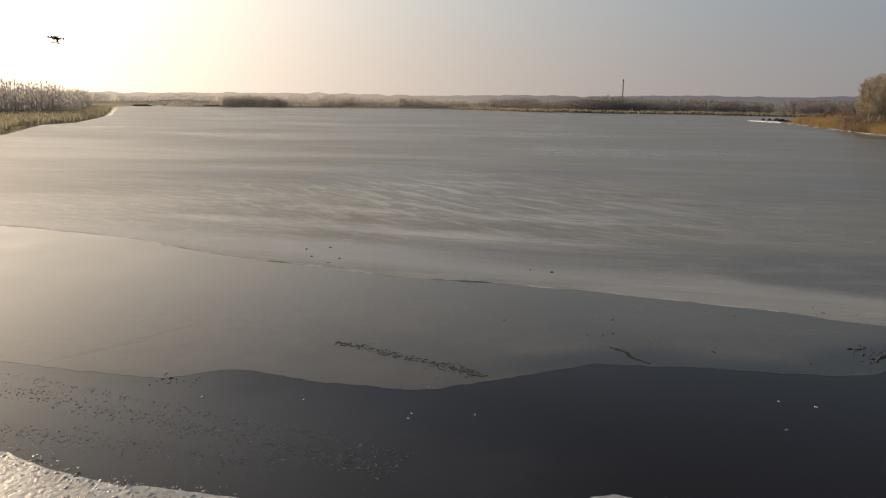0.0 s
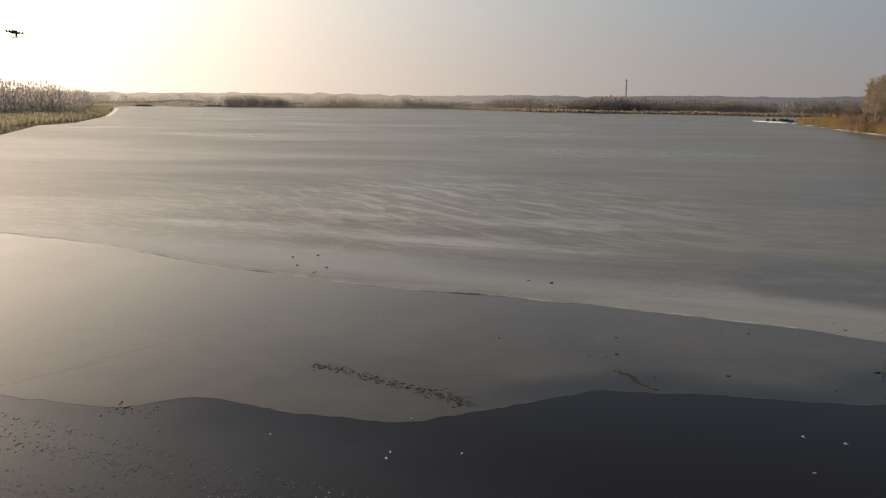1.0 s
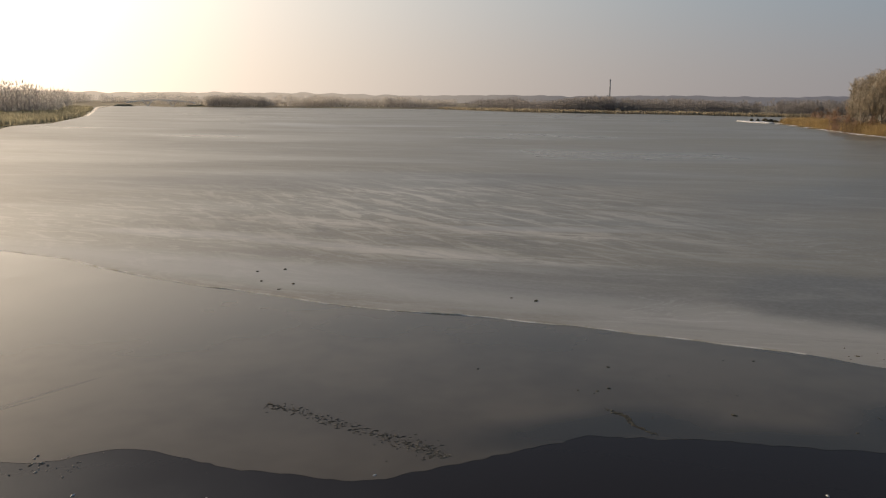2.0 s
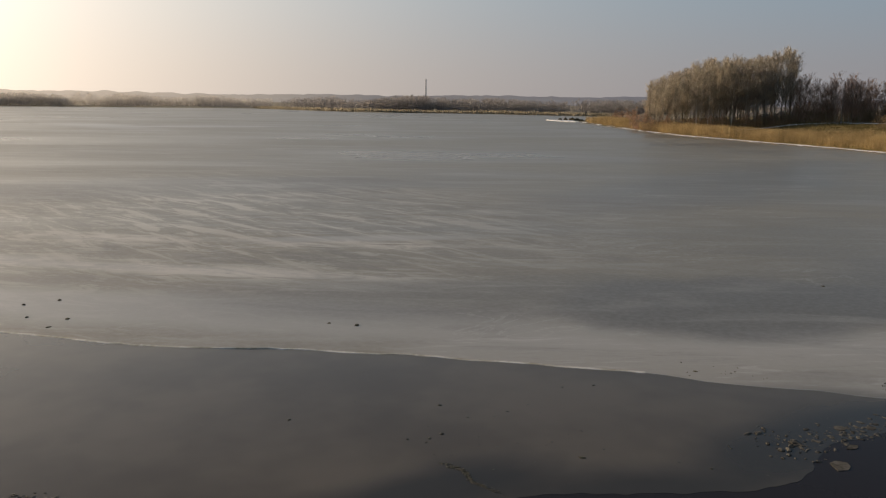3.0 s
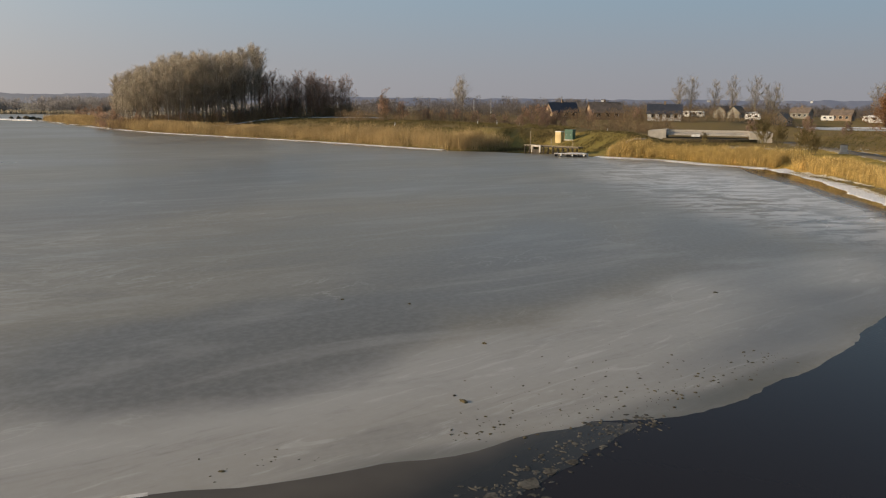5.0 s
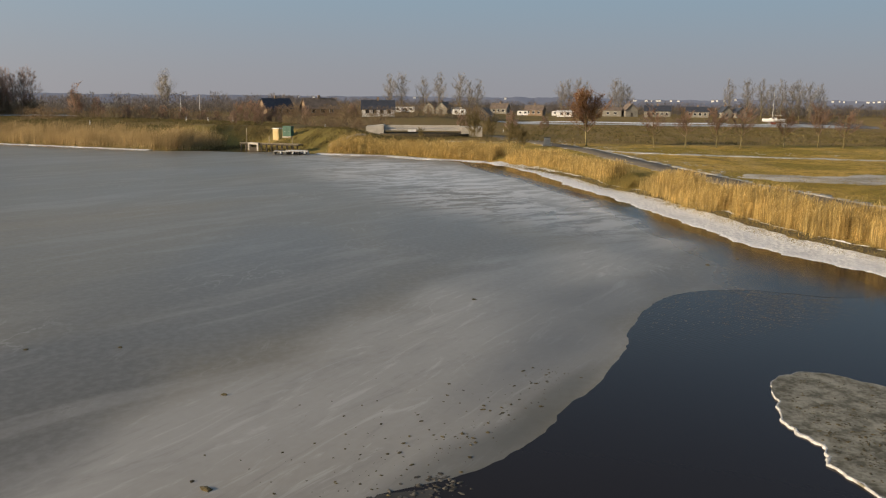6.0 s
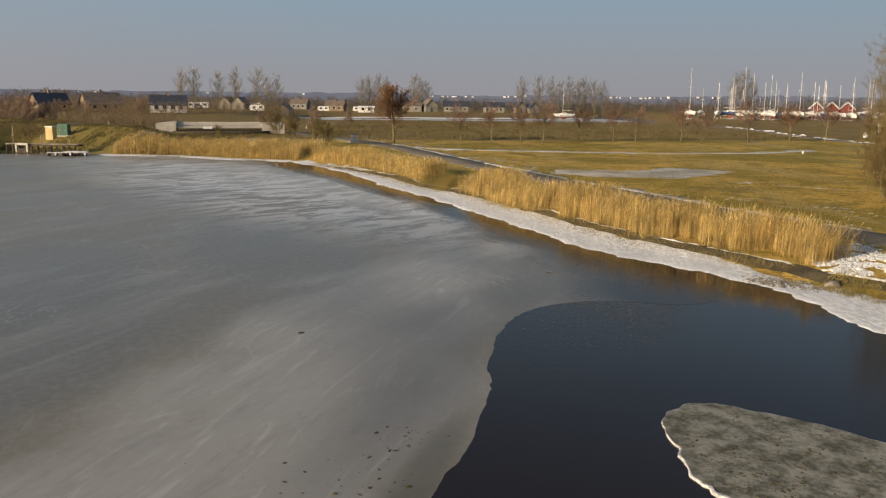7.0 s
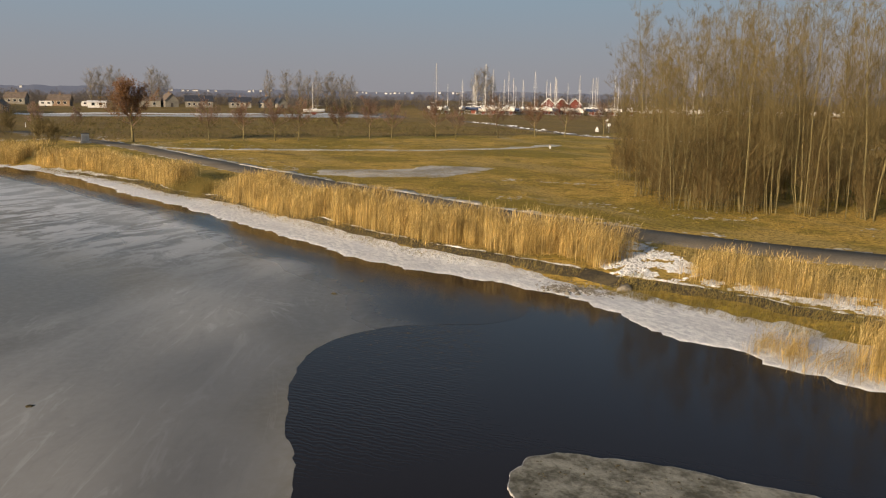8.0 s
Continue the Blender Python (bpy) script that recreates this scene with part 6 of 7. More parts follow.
def sailboat(length, hull_mat, mast, seed, label):
    """A laid-up sailing boat on its cradle, keel at the origin, bow to +x."""
    r = random.Random(seed)
    ob = thing("sailboat", label, "boat")
    L, B = length, length * 0.3
    st = [(-0.5, 0.62, 0.0), (-0.3, 0.9, -0.12), (0.0, 1.0, -0.18), (0.25, 0.8, -0.12), (0.42, 0.36, 0.0), (0.5, 0.03, 0.12)]
    z0 = 1.55
    v, f = [], []
    for x, w, dip in st:
        for yy, zz in ((-0.5, 1.0), (-0.44, 0.45), (-0.22, 0.1), (0, 0), (0.22, 0.1), (0.44, 0.45), (0.5, 1.0)):
            v.append((x * L, yy * w * B, z0 + dip + zz * (1.05 + 0.25 * abs(x)) - (dip * zz)))
    for i in range(len(st) - 1):
        for k in range(6):
            f.append((i * 7 + k, (i + 1) * 7 + k, (i + 1) * 7 + k + 1, i * 7 + k + 1))
        f.append((i * 7 + 6, (i + 1) * 7 + 6, (i + 1) * 7, i * 7))
    f += [tuple(range(7)), tuple(range(41, 34, -1))]
    hull = part("hull", Shape().add(v, f), hull_mat, ob, smooth=False)
    part("keel", Shape().add([(-0.12 * L, -0.1, z0 - 0.1), (0.14 * L, -0.1, z0 - 0.1), (0.14 * L, 0.1, z0 - 0.1), (-0.12 * L, 0.1, z0 - 0.1), (-0.1 * L, -0.14, 0.25), (0.07 * L, -0.14, 0.25), (0.07 * L, 0.14, 0.25), (-0.1 * L, 0.14, 0.25)],
                             [(3, 2, 1, 0), (4, 5, 6, 7), (0, 1, 5, 4), (1, 2, 6, 5), (2, 3, 7, 6), (3, 0, 4, 7)]), M_RUST, ob)
    deck = z0 + 1.05
    a, b, w = -0.12 * L, 0.22 * L, B * 0.28
    cab = part("cabin", Shape().add([(a, -w, deck), (b, -w * 0.7, deck), (b, w * 0.7, deck), (a, w, deck), (a, -w * 0.8, deck + 0.5), (b - 0.5, -w * 0.5, deck + 0.35), (b - 0.5, w * 0.5, deck + 0.35), (a, w * 0.8, deck + 0.5)],
                                    [(3, 2, 1, 0), (4, 5, 6, 7), (0, 1, 5, 4), (1, 2, 6, 5), (2, 3, 7, 6), (3, 0, 4, 7)]), M_WHITE, ob)
    for s in (-1, 1):
        part("pane", Shape().box(a + 0.4, s * w * 0.82 - 0.06, deck + 0.12, b - 1.2, s * w * 0.82 + 0.02, deck + 0.32), M_GLASS, cab)
    if mast:
        part("mast", Shape().tube([(0.06 * L, 0, deck), (0.05 * L, 0, deck + mast)], [0.085, 0.06], 6), M_ALU, ob)
        part("boom", Shape().tube([(0.05 * L, 0, deck + 1.3), (-0.36 * L, 0, deck + 1.4)], [0.07, 0.06], 5), M_ALU, ob)
        part("spreader", Shape().tube([(0.05 * L, -0.9, deck + mast * 0.55), (0.05 * L, 0.9, deck + mast * 0.55)], [0.05, 0.05], 4), M_ALU, ob)
        for q in ((0.49 * L, 0, deck + 0.1), (-0.49 * L, 0, deck), (0.03 * L, B * 0.46, deck), (0.03 * L, -B * 0.46, deck)):
            part("stay", Shape().tube([q, (0.05 * L, 0, deck + mast * 0.98)], [0.025, 0.025], 3), M_STEEL, ob)
    for x in (-0.22 * L, 0.2 * L):
        for s in (-1, 1):
            part("cradle_leg", Shape().tube([(x, s * B * 0.5, 0), (x, s * B * 0.28, z0 + 0.3)], [0.08, 0.08], 5), M_STEEL, ob)
    part("cradle_beam", Shape().box(-0.26 * L, -0.15, 0.0, 0.24 * L, 0.15, 0.28), M_STEEL, ob)
    return ob


kinds = [sailboat(10.5, M_WHITE, 14.5, 1, "white sailing yacht laid up on a cradle with its mast up"), sailboat(8.5, M_WHITE, 10.5, 2, "white sailing boat laid up on a cradle with its mast up"),
         sailboat(9.5, M_BLUEHULL, 12.0, 3, "blue-hulled sailing boat laid up on a cradle"), sailboat(8.0, M_WHITE, 0, 4, "white boat laid up on a cradle without a mast")]
BOATS = [(kind, *place_) for kind, place_ in ((0, (304, -125, 1.12)), (3, (303, -129, 1)), (1, (299, -134, 1)), (2, (297, -138, 1.05)), (0, (296, -142, 1.1)), (3, (294, -145, 1)), (1, (292, -148, 1)), (2, (290, -151, 0.95)), (1, (289, -155, 1)), (3, (292, -160, 1)), (0, (298, -166, 1)), (1, (296, -170, 1.05)), (2, (295, -173.5, 1)), (3, (292, -177, 1)), (0, (289, -181, 0.9)), (1, (286, -185, 1.1)), (3, (284, -188, 1)), (0, (281, -192, 0.95)), (1, (276, -197, 1.05)), (2, (273, -201, 1)), (3, (268, -207, 1)), (0, (264, -212, 0.9)), (1, (259, -217, 1)), (3, (254, -222, 1)), (2, (247, -230, 1)), (0, (239, -237, 0.9)), (3, (231, -244, 1)), (1, (222, -251, 1)), (3, (286, -136, 0.9)), (3, (283, -146, 1)), (1, (318, -150, 1)), (0, (322, -160, 1.05)), (3, (280, -172, 0.9)), (3, (276, -182, 0.9)), (0, (326, -170, 1)), (1, (318, -195, 1)))]
rnd = random.Random(31)
for i in range(34):
    u = i / 33
    BOATS.append((rnd.choice((0, 1, 1, 2, 3, 3)), 312 - 92 * u + rnd.uniform(-4, 4), -136 - 118 * u + rnd.uniform(-4, 4), rnd.uniform(0.62, 1.0)))
first = set()
for k, x, y, s in BOATS:
    m = Matrix.LocRotScale((x, y, max(level(x, y), 0.0) - 0.03), Euler((0, 0, radians(rnd.uniform(140, 220)))), (s, s, s))
    if k in first:
        ob = copy_thing(kinds[k], m)
        ob.scale = (s, s, s)
    else:
        ob = kinds[k]
        ob.matrix_world = m
        first.add(k)
    ob["group"] = "laid-up boats"
lone = copy_thing(kinds[1], pose(338, -87, level(338, -87) - 0.03, 0, 0, 85))
lone["label"] = "white sailing boat standing alone on a canal bank"

# small tyre-marked signs and posts
M_POSTS = [(162.7, 76), (168.6, 73.9), (171.4, 69.7), (170.4, 50.1), (166.2, 43.5), (152, 90), (191, 14.5), (176, 20)]
for x, y in M_POSTS:
    ob = thing("marker_post", "white roadside marker post on a dyke", "post", "marker posts", on_land(x, y, 0, -0.05))
    part("post", Shape().box(-0.07, -0.07, 0, 0.07, 0.07, 0.95), M_WHITE, ob)
    part("band", Shape().box(-0.08, -0.08, 0.72, 0.08, 0.08, 0.84), M_BLACK, ob, "dark band")
ob = thing("marker_post", "short white marker post in a meadow", "post", "", on_land(110.1, -51.0, 0, -0.05))
part("post", Shape().box(-0.09, -0.09, 0, 0.09, 0.09, 0.42), M_WHITE, ob)
part("cap", Shape().box(-0.11, -0.11, 0.42, 0.11, 0.11, 0.48), M_YELLOW, ob, "yellow cap")
ob = thing("buoy", "white conical buoy standing beside a side road", "buoy", "", on_land(155.7, -92.3, 0, -0.04))
part("cone", Shape().tube([(0, 0, 0), (0, 0, 0.35), (0, 0, 1.0)], [0.40, 0.38, 0.08], 12), M_WHITE, ob)
part("band", Shape().tube([(0, 0, 0.3), (0, 0, 0.38)], [0.40, 0.385], 12), M_BLACK, ob, "dark band")
for x, y, h in ((172.3, -107.2, 2.2), (150.0, -91.0, 2.0)):
    ob = thing("road_sign", "small white road sign on a thin steel post", "road sign", "road signs", on_land(x, y, -120, -0.1))
    part("post", Shape().tube([(0, 0, 0), (0, 0, h)], [0.04, 0.04], 6), M_STEEL, ob)
    part("panel", Shape().box(-0.3, -0.06, h - 0.6, 0.3, -0.03, h - 0.05), M_WHITE, ob)
for x, y in ((243, 111), (245, 106)):
    ob = thing("flagpole", "tall white bare flagpole", "flagpole", "flagpoles", on_land(x, y, 0, -0.1))
    part("pole", Shape().tube([(0, 0, 0), (0, 0, 6.2)], [0.09, 0.05], 8), M_WHITE, ob)
    part("knob", Shape().tube([(0, 0, 6.2), (0, 0, 6.35)], [0.09, 0.04], 8), M_WHITE, ob)

# service huts on the dyke
bx, by = 138.5, 50.5
ob = thing("service_hut", "narrow pale yellow service hut on a grassy dyke", "hut", "", on_land(bx, by, -108, -0.05))
part("body", Shape().box(-0.55, -0.5, 0, 0.55, 0.5, 1.85), M_YELLOW, ob)
part("roof", Shape().box(-0.65, -0.6, 1.85, 0.65, 0.6, 1.97), M_WHITE, ob, "pale flat roof")
part("door", Shape().box(-0.35, -0.54, 0.1, 0.35, -0.49, 1.75), M_YELLOW, ob)
ob = thing("switch_cabinet", "green metal switch cabinet on a grassy dyke", "cabinet", "", on_land(137.6, 48.4, -100, -0.05))
part("body", Shape().box(-0.75, -0.5, 0.2, 0.75, 0.5, 1.75), M_GREEN, ob)
part("lid", Shape().box(-0.82, -0.57, 1.75, 0.82, 0.57, 1.85), M_GREEN, ob)
part("plinth", Shape().box(-0.8, -0.55, 0, 0.8, 0.55, 0.2), M_CONCRETE, ob, "pale concrete plinth")
for cx in (-0.37, 0.37):
    d = part("door", Shape().box(cx - 0.34, -0.53, 0.3, cx + 0.34, -0.49, 1.68), M_GREEN, ob)
    part("handle", Shape().box(cx - 0.03, -0.57, 0.9, cx + 0.03, -0.53, 1.05), M_STEEL, d)

# info box by the path
ob = thing("info_board", "grey information box on a pale plinth beside a footpath", "information board", "", on_land(137.6, 6.4, -80, -0.05))
part("plinth", Shape().box(-0.7, -0.4, 0, 0.7, 0.4, 0.35), M_CONCRETE, ob, "pale plinth")
part("panel", Shape().box(-0.5, -0.12, 0.35, 0.5, 0.12, 1.35), M_STEEL, ob)
part("frame", Shape().box(-0.56, -0.15, 1.35, 0.56, 0.15, 1.45), M_DARKW, ob)

# timber jetty with a sluice frame across the creek
ob = thing("jetty", "weathered timber jetty on dark piles across a creek", "jetty", "", pose(127.4, 52.6, 0, 0, 0, -106))
LJ = 10.2
for k in range(32):
    part("plank", Shape().box(k * LJ / 32, -0.7, 1.16, (k + 0.88) * LJ / 32, 0.7, 1.24), M_OLDWOOD, ob)
for s in (-0.6, 0.6):
    part("beam", Shape().box(0, s - 0.08, 0.98, LJ, s + 0.08, 1.16), M_PILE, ob)
for k in range(11):
    for s in (-0.6, 0.6):
        part("pile", Shape().tube([(0.2 + k * 0.9, s, -0.9), (0.2 + k * 0.9, s, 1.0)], [0.10, 0.10], 7), M_PILE, ob)
for k in (0, 4, 8):
    part("rail_post", Shape().box(0.3 + k, 0.6, 1.2, 0.38 + k, 0.68, 2.3 if k else 3.4), M_OLDWOOD, ob)
fr = part("sluice_frame", Shape().box(1.6, -0.95, 0.1, 1.85, -0.75, 1.3).box(3.15, -0.95, 0.1, 3.4, -0.75, 1.3).box(1.6, -0.96, 1.02, 3.4, -0.74, 1.3), M_CONCRETE, ob, "pale sluice frame")
part("gate", Shape().box(1.85, -0.90, -0.3, 3.15, -0.82, 0.62), M_PILE, fr)
ob = thing("floating_jetty", "low floating jetty with black fenders and snow on its deck", "jetty", "", pose(119.4, 45.4, 0.04, 0, 0, -82))
for k in range(10):
    part("plank", Shape().box(k * 0.5, -0.55, 0.34, k * 0.5 + 0.45, 0.55, 0.40), M_OLDWOOD, ob)
part("snow_cover", Shape().box(0.1, -0.4, 0.402, 4.8, 0.45, 0.47), M_SNOW, ob, "white snow")
for k in range(6):
    part("float", Shape().tube([(0.3 + k * 0.85, -0.55, 0.17), (0.3 + k * 0.85, 0.55, 0.17)], [0.17, 0.17], 8), M_BLACK, ob)
    part("fender", Shape().tube([(0.3 + k * 0.85, -0.62, 0.1), (0.3 + k * 0.85, -0.62, 0.36)], [0.12, 0.12], 8), M_WHITE if k % 2 else M_BLACK, ob)
ob = thing("dinghy", "upturned white snow-covered dinghy beside a jetty", "boat", "", pose(121.0, 42.4, 0.06, 0, 0, -78))
v, f = [], []
for x, w, z in ((-1.6, 0.45, 0.42), (-0.8, 0.7, 0.5), (0.2, 0.72, 0.52), (1.1, 0.5, 0.46), (1.7, 0.06, 0.36)):
    v += [(x, -w, 0), (x, -w * 0.8, z * 0.75), (x, 0, z), (x, w * 0.8, z * 0.75), (x, w, 0)]
for i in range(4):
    f += [(i * 5 + k, i * 5 + k + 1, (i + 1) * 5 + k + 1, (i + 1) * 5 + k) for k in range(4)]
f += [(4, 3, 2, 1, 0), (20, 21, 22, 23, 24)]
part("hull", Shape().add(v, f), M_WHITE, ob)
part("keel", Shape().box(-1.6, -0.04, 0.40, 1.5, 0.04, 0.55), M_OLDWOOD, ob)
# pale stair edge up the dyke
ob = thing("ramp", "narrow pale concrete ramp up a grassy dyke", "ramp", "", None)
x0, y0, x1, y1 = 127.0, 39.0, 134.0, 35.0
v = []
for t in np.linspace(0, 1, 9):
    x, y = x0 + (x1 - x0) * t, y0 + (y1 - y0) * t
    v += [(x - 0.1, y - 0.16, level(x, y) + 0.22), (x + 0.1, y + 0.16, level(x, y) + 0.22), (x + 0.1, y + 0.16, level(x, y) - 0.1), (x - 0.1, y - 0.16, level(x, y) - 0.1)]
part("slab", Shape().add(v, [(i * 4 + k, i * 4 + (k + 1) % 4, i * 4 + 4 + (k + 1) % 4, i * 4 + 4 + k) for i in range(8) for k in range(4)] + [(3, 2, 1, 0), (32, 33, 34, 35)]), M_CONCRETE, ob)

# low road bridge with concrete parapets
ob = thing("road_bridge", "low pale concrete road bridge with heavy abutments", "bridge", "", pose(165.4, 40.6, 0, 0, 0, -83.5))
part("abutment", Shape().add([(-0.2, -0.5, 0.8), (3.3, -0.5, 0.8), (3.3, 6.5, 0.8), (-0.2, 6.5, 0.8), (-0.2, -0.5, 2.7), (3.3, -0.5, 3.05), (3.3, 6.5, 3.05), (-0.2, 6.5, 2.7)], [(3, 2, 1, 0), (4, 5, 6, 7), (0, 1, 5, 4), (1, 2, 6, 5), (2, 3, 7, 6), (3, 0, 4, 7)]), M_CONCRETE, ob)
part("abutment", Shape().box(18.5, -0.4, 0.8, 22.6, 6.5, 2.75), M_CONCRETE, ob)
part("deck", Shape().box(3.3, 0, 1.95, 18.5, 6.4, 2.3), M_CONCRETE, ob)
for yy in (0.0, 6.15):
    part("parapet", Shape().box(3.3, yy, 2.5, 18.5, yy + 0.25, 2.85), M_CONCRETE, ob)
    for k in range(8):
        part("rail_post", Shape().box(3.8 + k * 2.0, yy + 0.03, 2.28, 4.1 + k * 2.0, yy + 0.22, 2.52), M_CONCRETE, ob)
part("sign", Shape().box(8.0, -0.10, 1.75, 9.6, -0.04, 2.2), M_WHITE, ob, "blank white sign")
# dark ditch under the bridge
tagged(part("ditch", Shape().prism(curve_through([(163.5, 36.5), (164.5, 22.5), (173, 22), (172.5, 37)], 0.8, True, 0.2, 60.0), 0.4, 1.42), M_SOIL), "dark ditch below a road bridge", "ditch", kind="structure")

# far arched bridge at the head of the lake
ob = thing("arched_bridge", "far white bridge with a flat arch and slanted struts", "bridge", "", pose(-62, 752, 0, 0, 0, 1))
pts = [(4 + k * 5.6, 0, 3.2 + 2.2 * math.sin(math.pi * k / 10)) for k in range(11)]
part("deck", Shape().tube(pts, [0.5] * 11, 4), M_WHITE, ob)
for x0, x1 in ((17, 21), (25, 21), (37, 41), (45, 41)):
    part("strut", Shape().tube([(x1, 0, 0.2), (x0, 0, 4.6)], [0.35, 0.35], 4), M_WHITE, ob)
for k in range(10):
    part("rail_post", Shape().tube([(6 + k * 5.5, 0, 3.6 + 2.2 * math.sin(math.pi * k / 10)), (6 + k * 5.5, 0, 5.0 + 2.2 * math.sin(math.pi * k / 10))], [0.12, 0.12], 4), M_WHITE, ob)
for x0, x1 in ((-8, 12), (50, 74)):
    part("embankment", Shape().add([(x0, -8, -0.5), (x1, -8, -0.5), (x1, 8, -0.5), (x0, 8, -0.5), (x0 + 5, 0, 1.5), (x1 - 5, 0, 1.5), (x1 - 5, 4, 1.5), (x0 + 5, 4, 1.5)], [(3, 2, 1, 0), (4, 5, 6, 7), (0, 1, 5, 4), (1, 2, 6, 5), (2, 3, 7, 6), (3, 0, 4, 7)]), M_BANKGRASS, ob)

# tall mast far beyond the lake
ob = thing("radio_mast", "tall slim grey mast far beyond a lake", "mast", "", on_land(437, 824, 0, -0.5))
part("shaft", Shape().tube([(0, 0, 0), (0, 0, 15), (0, 0, 30.5)], [1.0, 0.8, 0.6], 8), M_STEEL, ob)
for z in (10, 20, 29):
    part("platform", Shape().tube([(0, 0, z), (0, 0, z + 0.5)], [1.3, 1.3], 8), M_STEEL, ob)

# hovering camera drone
ob = thing("drone", "black quadcopter drone hovering over a frozen lake", "drone", "", pose(-13.5, 28.9, 10.05, 4, 6, 25))
part("body", Shape().prism(curve_through([(0.13, 0), (0.07, 0.08), (-0.07, 0.08), (-0.14, 0), (-0.07, -0.08), (0.07, -0.08)], 0.03, True), -0.03, 0.05), M_BLACK, ob)
part("battery", Shape().box(-0.09, -0.04, 0.05, 0.07, 0.04, 0.09), M_BLACK, ob)
cm = part("gimbal", Shape().tube([(0.05, 0, -0.03), (0.06, 0, -0.10)], [0.025, 0.03], 8), M_BLACK, ob)
part("lens", Shape().tube([(0.06, 0, -0.10), (0.11, 0, -0.11)], [0.03, 0.022], 8), M_GLASS, cm)
for a in (45, 135, 225, 315):
    c, s = math.cos(radians(a)), math.sin(radians(a))
    arm = part("arm", Shape().tube([(0.07 * c, 0.06 * s, 0.01), (0.30 * c, 0.30 * s, 0.02)], [0.018, 0.014], 6), M_BLACK, ob)
    part("motor", Shape().tube([(0.30 * c, 0.30 * s, 0.0), (0.30 * c, 0.30 * s, 0.06)], [0.026, 0.026], 8), M_BLACK, arm)
    b = radians(a * 1.7 + 20)
    part("rotor", Shape().add([(0.30 * c + q * 0.13 * math.cos(b) + w * math.sin(b), 0.30 * s + q * 0.13 * math.sin(b) - w * math.cos(b), z) for z in (0.062, 0.068) for q, w in ((-1, 0.008), (0, 0.014), (1, 0.008), (1, -0.008), (0, -0.014), (-1, -0.008))],
                              [(5, 4, 3, 2, 1, 0), (6, 7, 8, 9, 10, 11)] + [(k, (k + 1) % 6, (k + 1) % 6 + 6, k + 6) for k in range(6)]), M_BLACK, arm)
for s in (-1, 1):
    skid = part("skid", Shape().tube([(-0.13, s * 0.11, -0.16), (0.13, s * 0.11, -0.16)], [0.010, 0.010], 6), M_BLACK, ob)
    for x in (-0.06, 0.06):
        part("leg", Shape().tube([(x, s * 0.06, -0.02), (x, s * 0.11, -0.16)], [0.008, 0.008], 5), M_BLACK, skid)

# dark stones with snow at the tip of the spit
rnd = random.Random(41)
for k in range(14):
    x, y = 222 + rnd.uniform(-6, 4), 288 + rnd.uniform(-6, 6)
    tagged(part("boulder", Shape().lump(x, y, -0.1, rnd.uniform(0.8, 1.6), rnd.uniform(0.7, 1.2), rnd.uniform(0.7, 1.5), rnd, 8), M_SOIL), "dark boulder at the tip of a spit", "stone", "spit stones")
tagged(part("snow_bank", Shape().prism(curve_through([(207, 266), (215, 278), (222, 295), (216, 299), (209, 282)], 1.5, True, 0.8, 70.0), 0.0, 0.22), M_SNOW), "snow-covered ice round stones", "snow", kind="structure")

# side road towards the harbour with heaped snow
side = curve_through([(222, -92), (196, -90), (173, -84.5), (141, -77.5), (124, -81), (96, -97)], 2.0)
tagged(ribbon(side, [(-1.7, lay(-0.05)), (-1.5, lay(0.06)), (1.5, lay(0.06)), (1.7, lay(-0.05))], M_PATH, "road"), "dark side road to a harbour", "road", kind="structure")
heap = Shape()
for k in range(90):
    i = rnd.randrange(4, len(side) - 1)
    x, y = side[i]
    x, y = x - rnd.uniform(2.2, 3.6), y + rnd.uniform(-1, 1.5)
    heap.lump(x, y, level(x, y) - 0.03, rnd.uniform(0.3, 1.2), rnd.uniform(0.2, 0.6), rnd.uniform(0.1, 0.3), rnd, 6)
tagged(part("snow_heaps", heap, M_SNOW), "ploughed snow heaps along a road", "snow", kind="stuff")
# snowy canal banks
for seg, o in (([(335, 20), (330, 0), (326, -60), (348, -98)], 1.0), ([(277, 20), (272, 0), (262, -60), (264, -94)], -2.5)):
    tagged(ribbon(curve_through(seg, 3.0, False, 1.2, 50 + o), [(-1.8 + o, lambda x, y: max(level(x, y), 0) - 0.05), (-1.2 + o, lambda x, y: max(level(x, y), 0) + 0.12), (1.2 + o, lambda x, y: max(level(x, y), 0) + 0.15), (1.8 + o, lambda x, y: level(x, y) - 0.1)], M_SNOW, "snow_edge"), "snow-covered canal bank", "snow", kind="structure")
ice2 = curve_through([(307, 18), (304, 0), (296, -60), (300, -100), (345, -104), (325, -60), (329, 0), (333, 18)], 4.0, True)
tagged(part("canal_ice", Shape().prism(ice2, -0.05, 0.04), M_FROST), "pale frozen canal surface", "ice")
tagged(part("frozen_ditch", Shape().prism(curve_through([(196, 128), (200, 134), (214, 142), (232, 158), (236, 153), (216, 136), (203, 129)], 1.0, True, 0.5, 66.0), 0.3, 1.35), M_FROST), "pale blue frozen ditch between grassy banks", "ditch", kind="structure")

# low hills on the horizon
def hill_top(a, base, rough, seed):
    return base + rough * noise.noise(Vector((a * 6, seed, 0))) + 2.2 * noise.noise(Vector((a * 60, seed, 3))) + 1.2 * noise.noise(Vector((a * 260, seed, 5)))


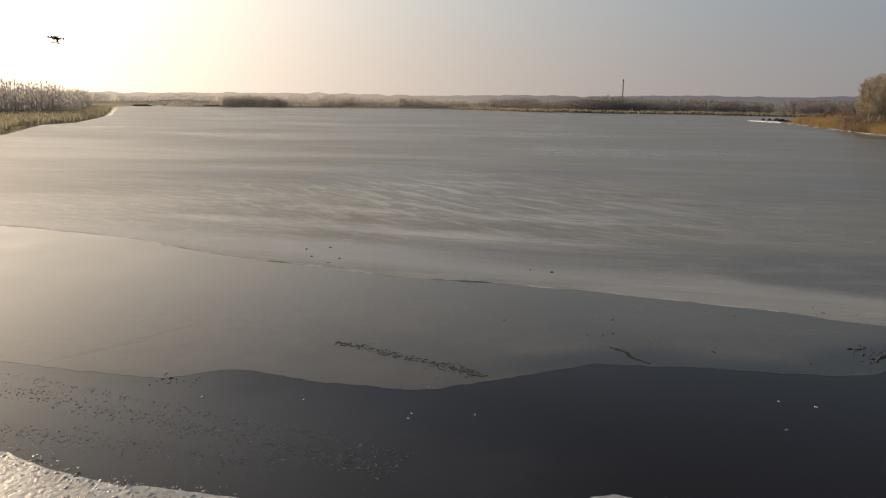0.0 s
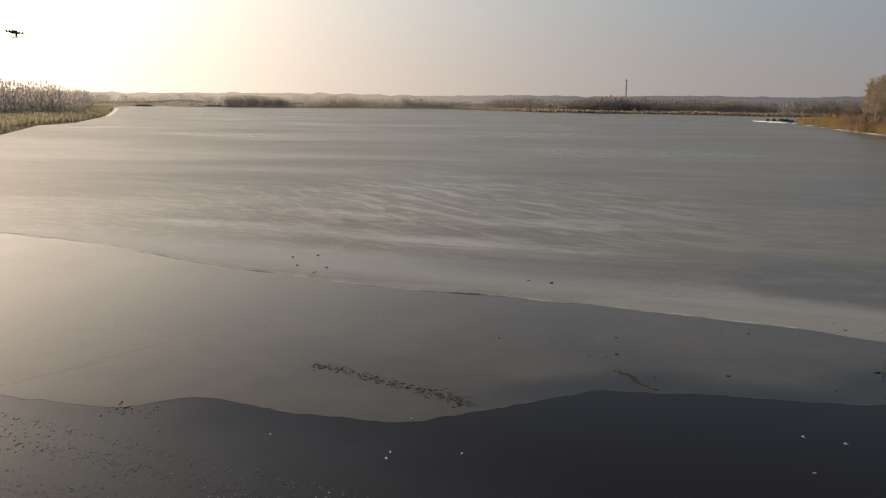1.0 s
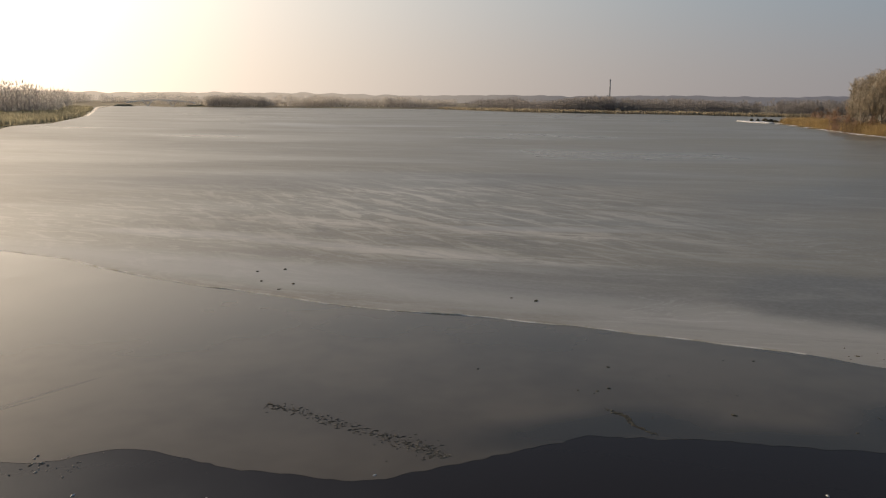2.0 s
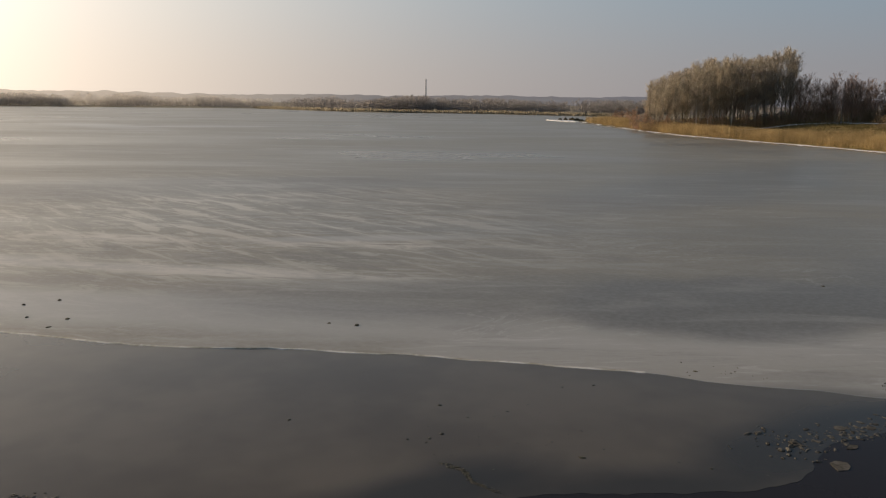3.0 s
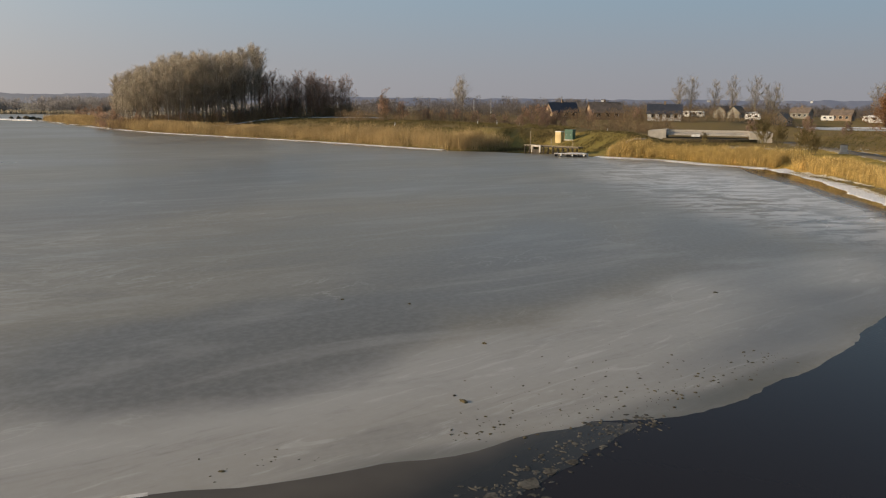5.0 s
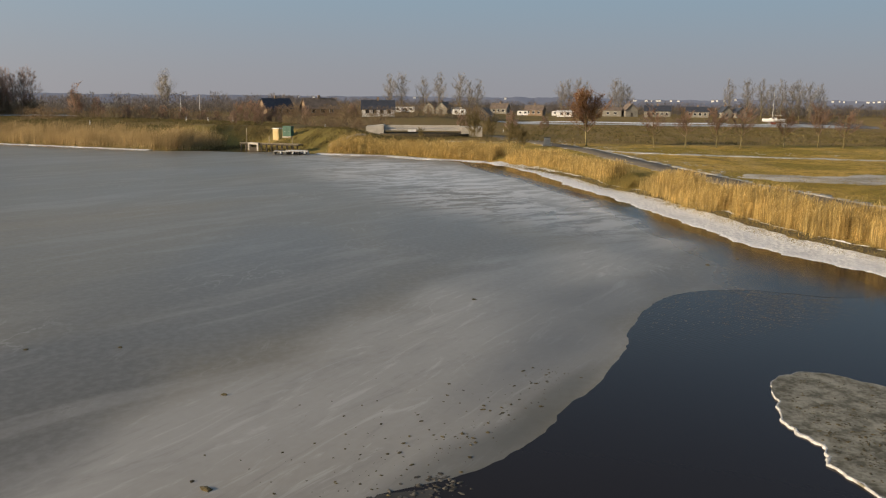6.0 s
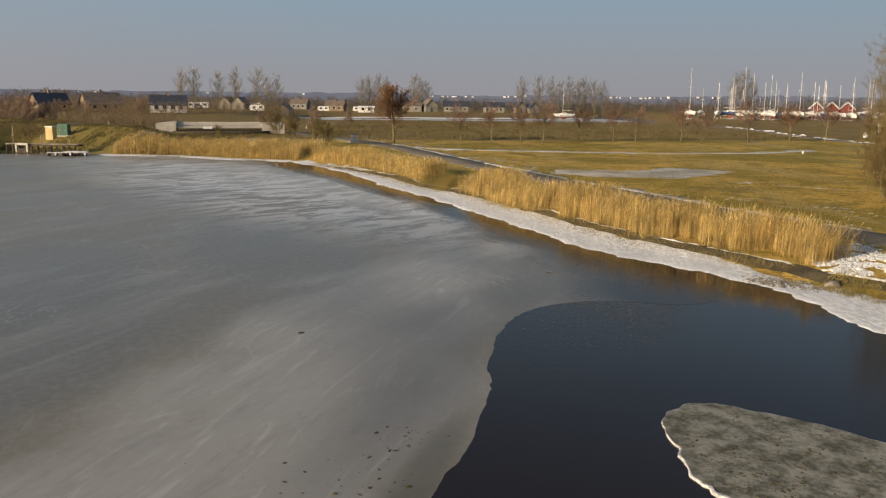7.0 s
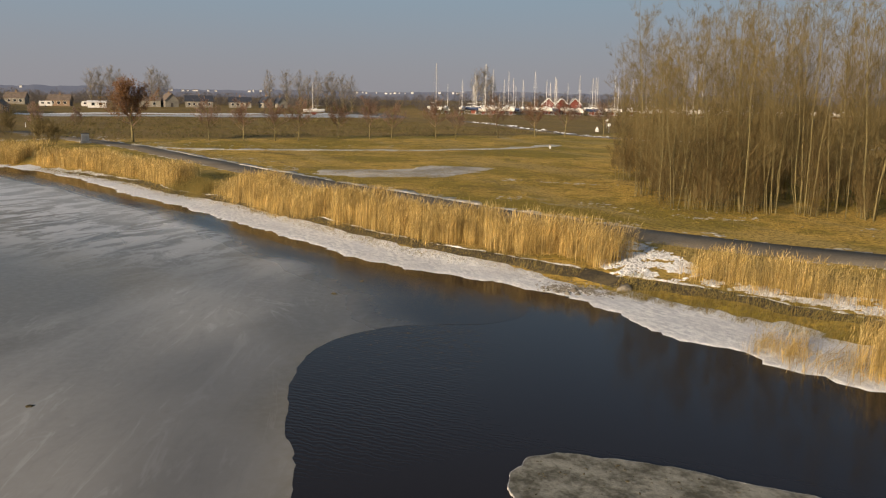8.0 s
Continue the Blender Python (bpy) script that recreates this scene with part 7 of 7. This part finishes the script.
def far_hills(name, a0, a1, dist, base, rough, label, seed):
    m, nt, ln, bs = nodes_of(name)
    v = cloud(nt, ln, place(nt, ln, (0.02, 0.02, 0.08)), 1.0, 5)
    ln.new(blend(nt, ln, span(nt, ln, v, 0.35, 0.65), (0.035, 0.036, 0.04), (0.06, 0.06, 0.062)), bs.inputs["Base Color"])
    bs.inputs["Roughness"].default_value = 1.0
    # distance haze painted as emission of the hills, brighter towards the sun
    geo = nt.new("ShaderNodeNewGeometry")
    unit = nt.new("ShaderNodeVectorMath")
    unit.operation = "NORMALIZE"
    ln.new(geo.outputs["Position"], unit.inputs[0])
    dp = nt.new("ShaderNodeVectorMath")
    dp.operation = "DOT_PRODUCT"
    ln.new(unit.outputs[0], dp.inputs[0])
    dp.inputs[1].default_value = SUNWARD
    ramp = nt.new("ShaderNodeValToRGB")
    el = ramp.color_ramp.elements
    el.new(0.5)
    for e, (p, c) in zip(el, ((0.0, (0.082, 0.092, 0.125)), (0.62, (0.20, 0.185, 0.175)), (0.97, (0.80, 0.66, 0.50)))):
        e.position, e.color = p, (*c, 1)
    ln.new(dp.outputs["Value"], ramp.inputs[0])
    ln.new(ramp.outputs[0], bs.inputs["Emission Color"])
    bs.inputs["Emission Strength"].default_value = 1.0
    n, vv = 700, []
    for k in range(n):
        a = radians(a0 + (a1 - a0) * k / (n - 1))
        h = hill_top(a, base, rough, seed)
        x, y = math.sin(a), math.cos(a)
        vv += [(x * dist, y * dist, -2), (x * (dist + 30), y * (dist + 30), h), (x * (dist + 300), y * (dist + 300), -2)]
    f = []
    for k in range(n - 1):
        f += [(3 * k, 3 * k + 3, 3 * k + 4, 3 * k + 1), (3 * k + 1, 3 * k + 4, 3 * k + 5, 3 * k + 2)]
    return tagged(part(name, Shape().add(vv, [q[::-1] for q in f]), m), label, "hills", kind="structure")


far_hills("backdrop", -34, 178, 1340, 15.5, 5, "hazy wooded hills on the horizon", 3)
for k in range(34):
    a = radians(rnd.uniform(97, 117) if k < 30 else rnd.uniform(70, 96))
    d = 1368
    x, y = math.sin(a) * d, math.cos(a) * d
    w = rnd.uniform(0.4, 2.2)
    z = hill_top(a, 15.5, 5, 3)
    ob = thing("house", "far white house on a hillside", "house", "far town", pose(x, y, z - 3.4, 0, 0, -math.degrees(a)))
    part("wall", Shape().box(-w, -3, 0, w, 3, 3.0), M_WHITE, ob)
    part("roof", Shape().add([(-w, -3.5, 3.0), (w, -3.5, 3.0), (w, 3.5, 3.0), (-w, 3.5, 3.0), (-w, 0, 3.7), (w, 0, 3.7)], [(0, 1, 5, 4), (2, 3, 4, 5), (1, 2, 5), (3, 0, 4), (3, 2, 1, 0)]), M_TILE, ob)
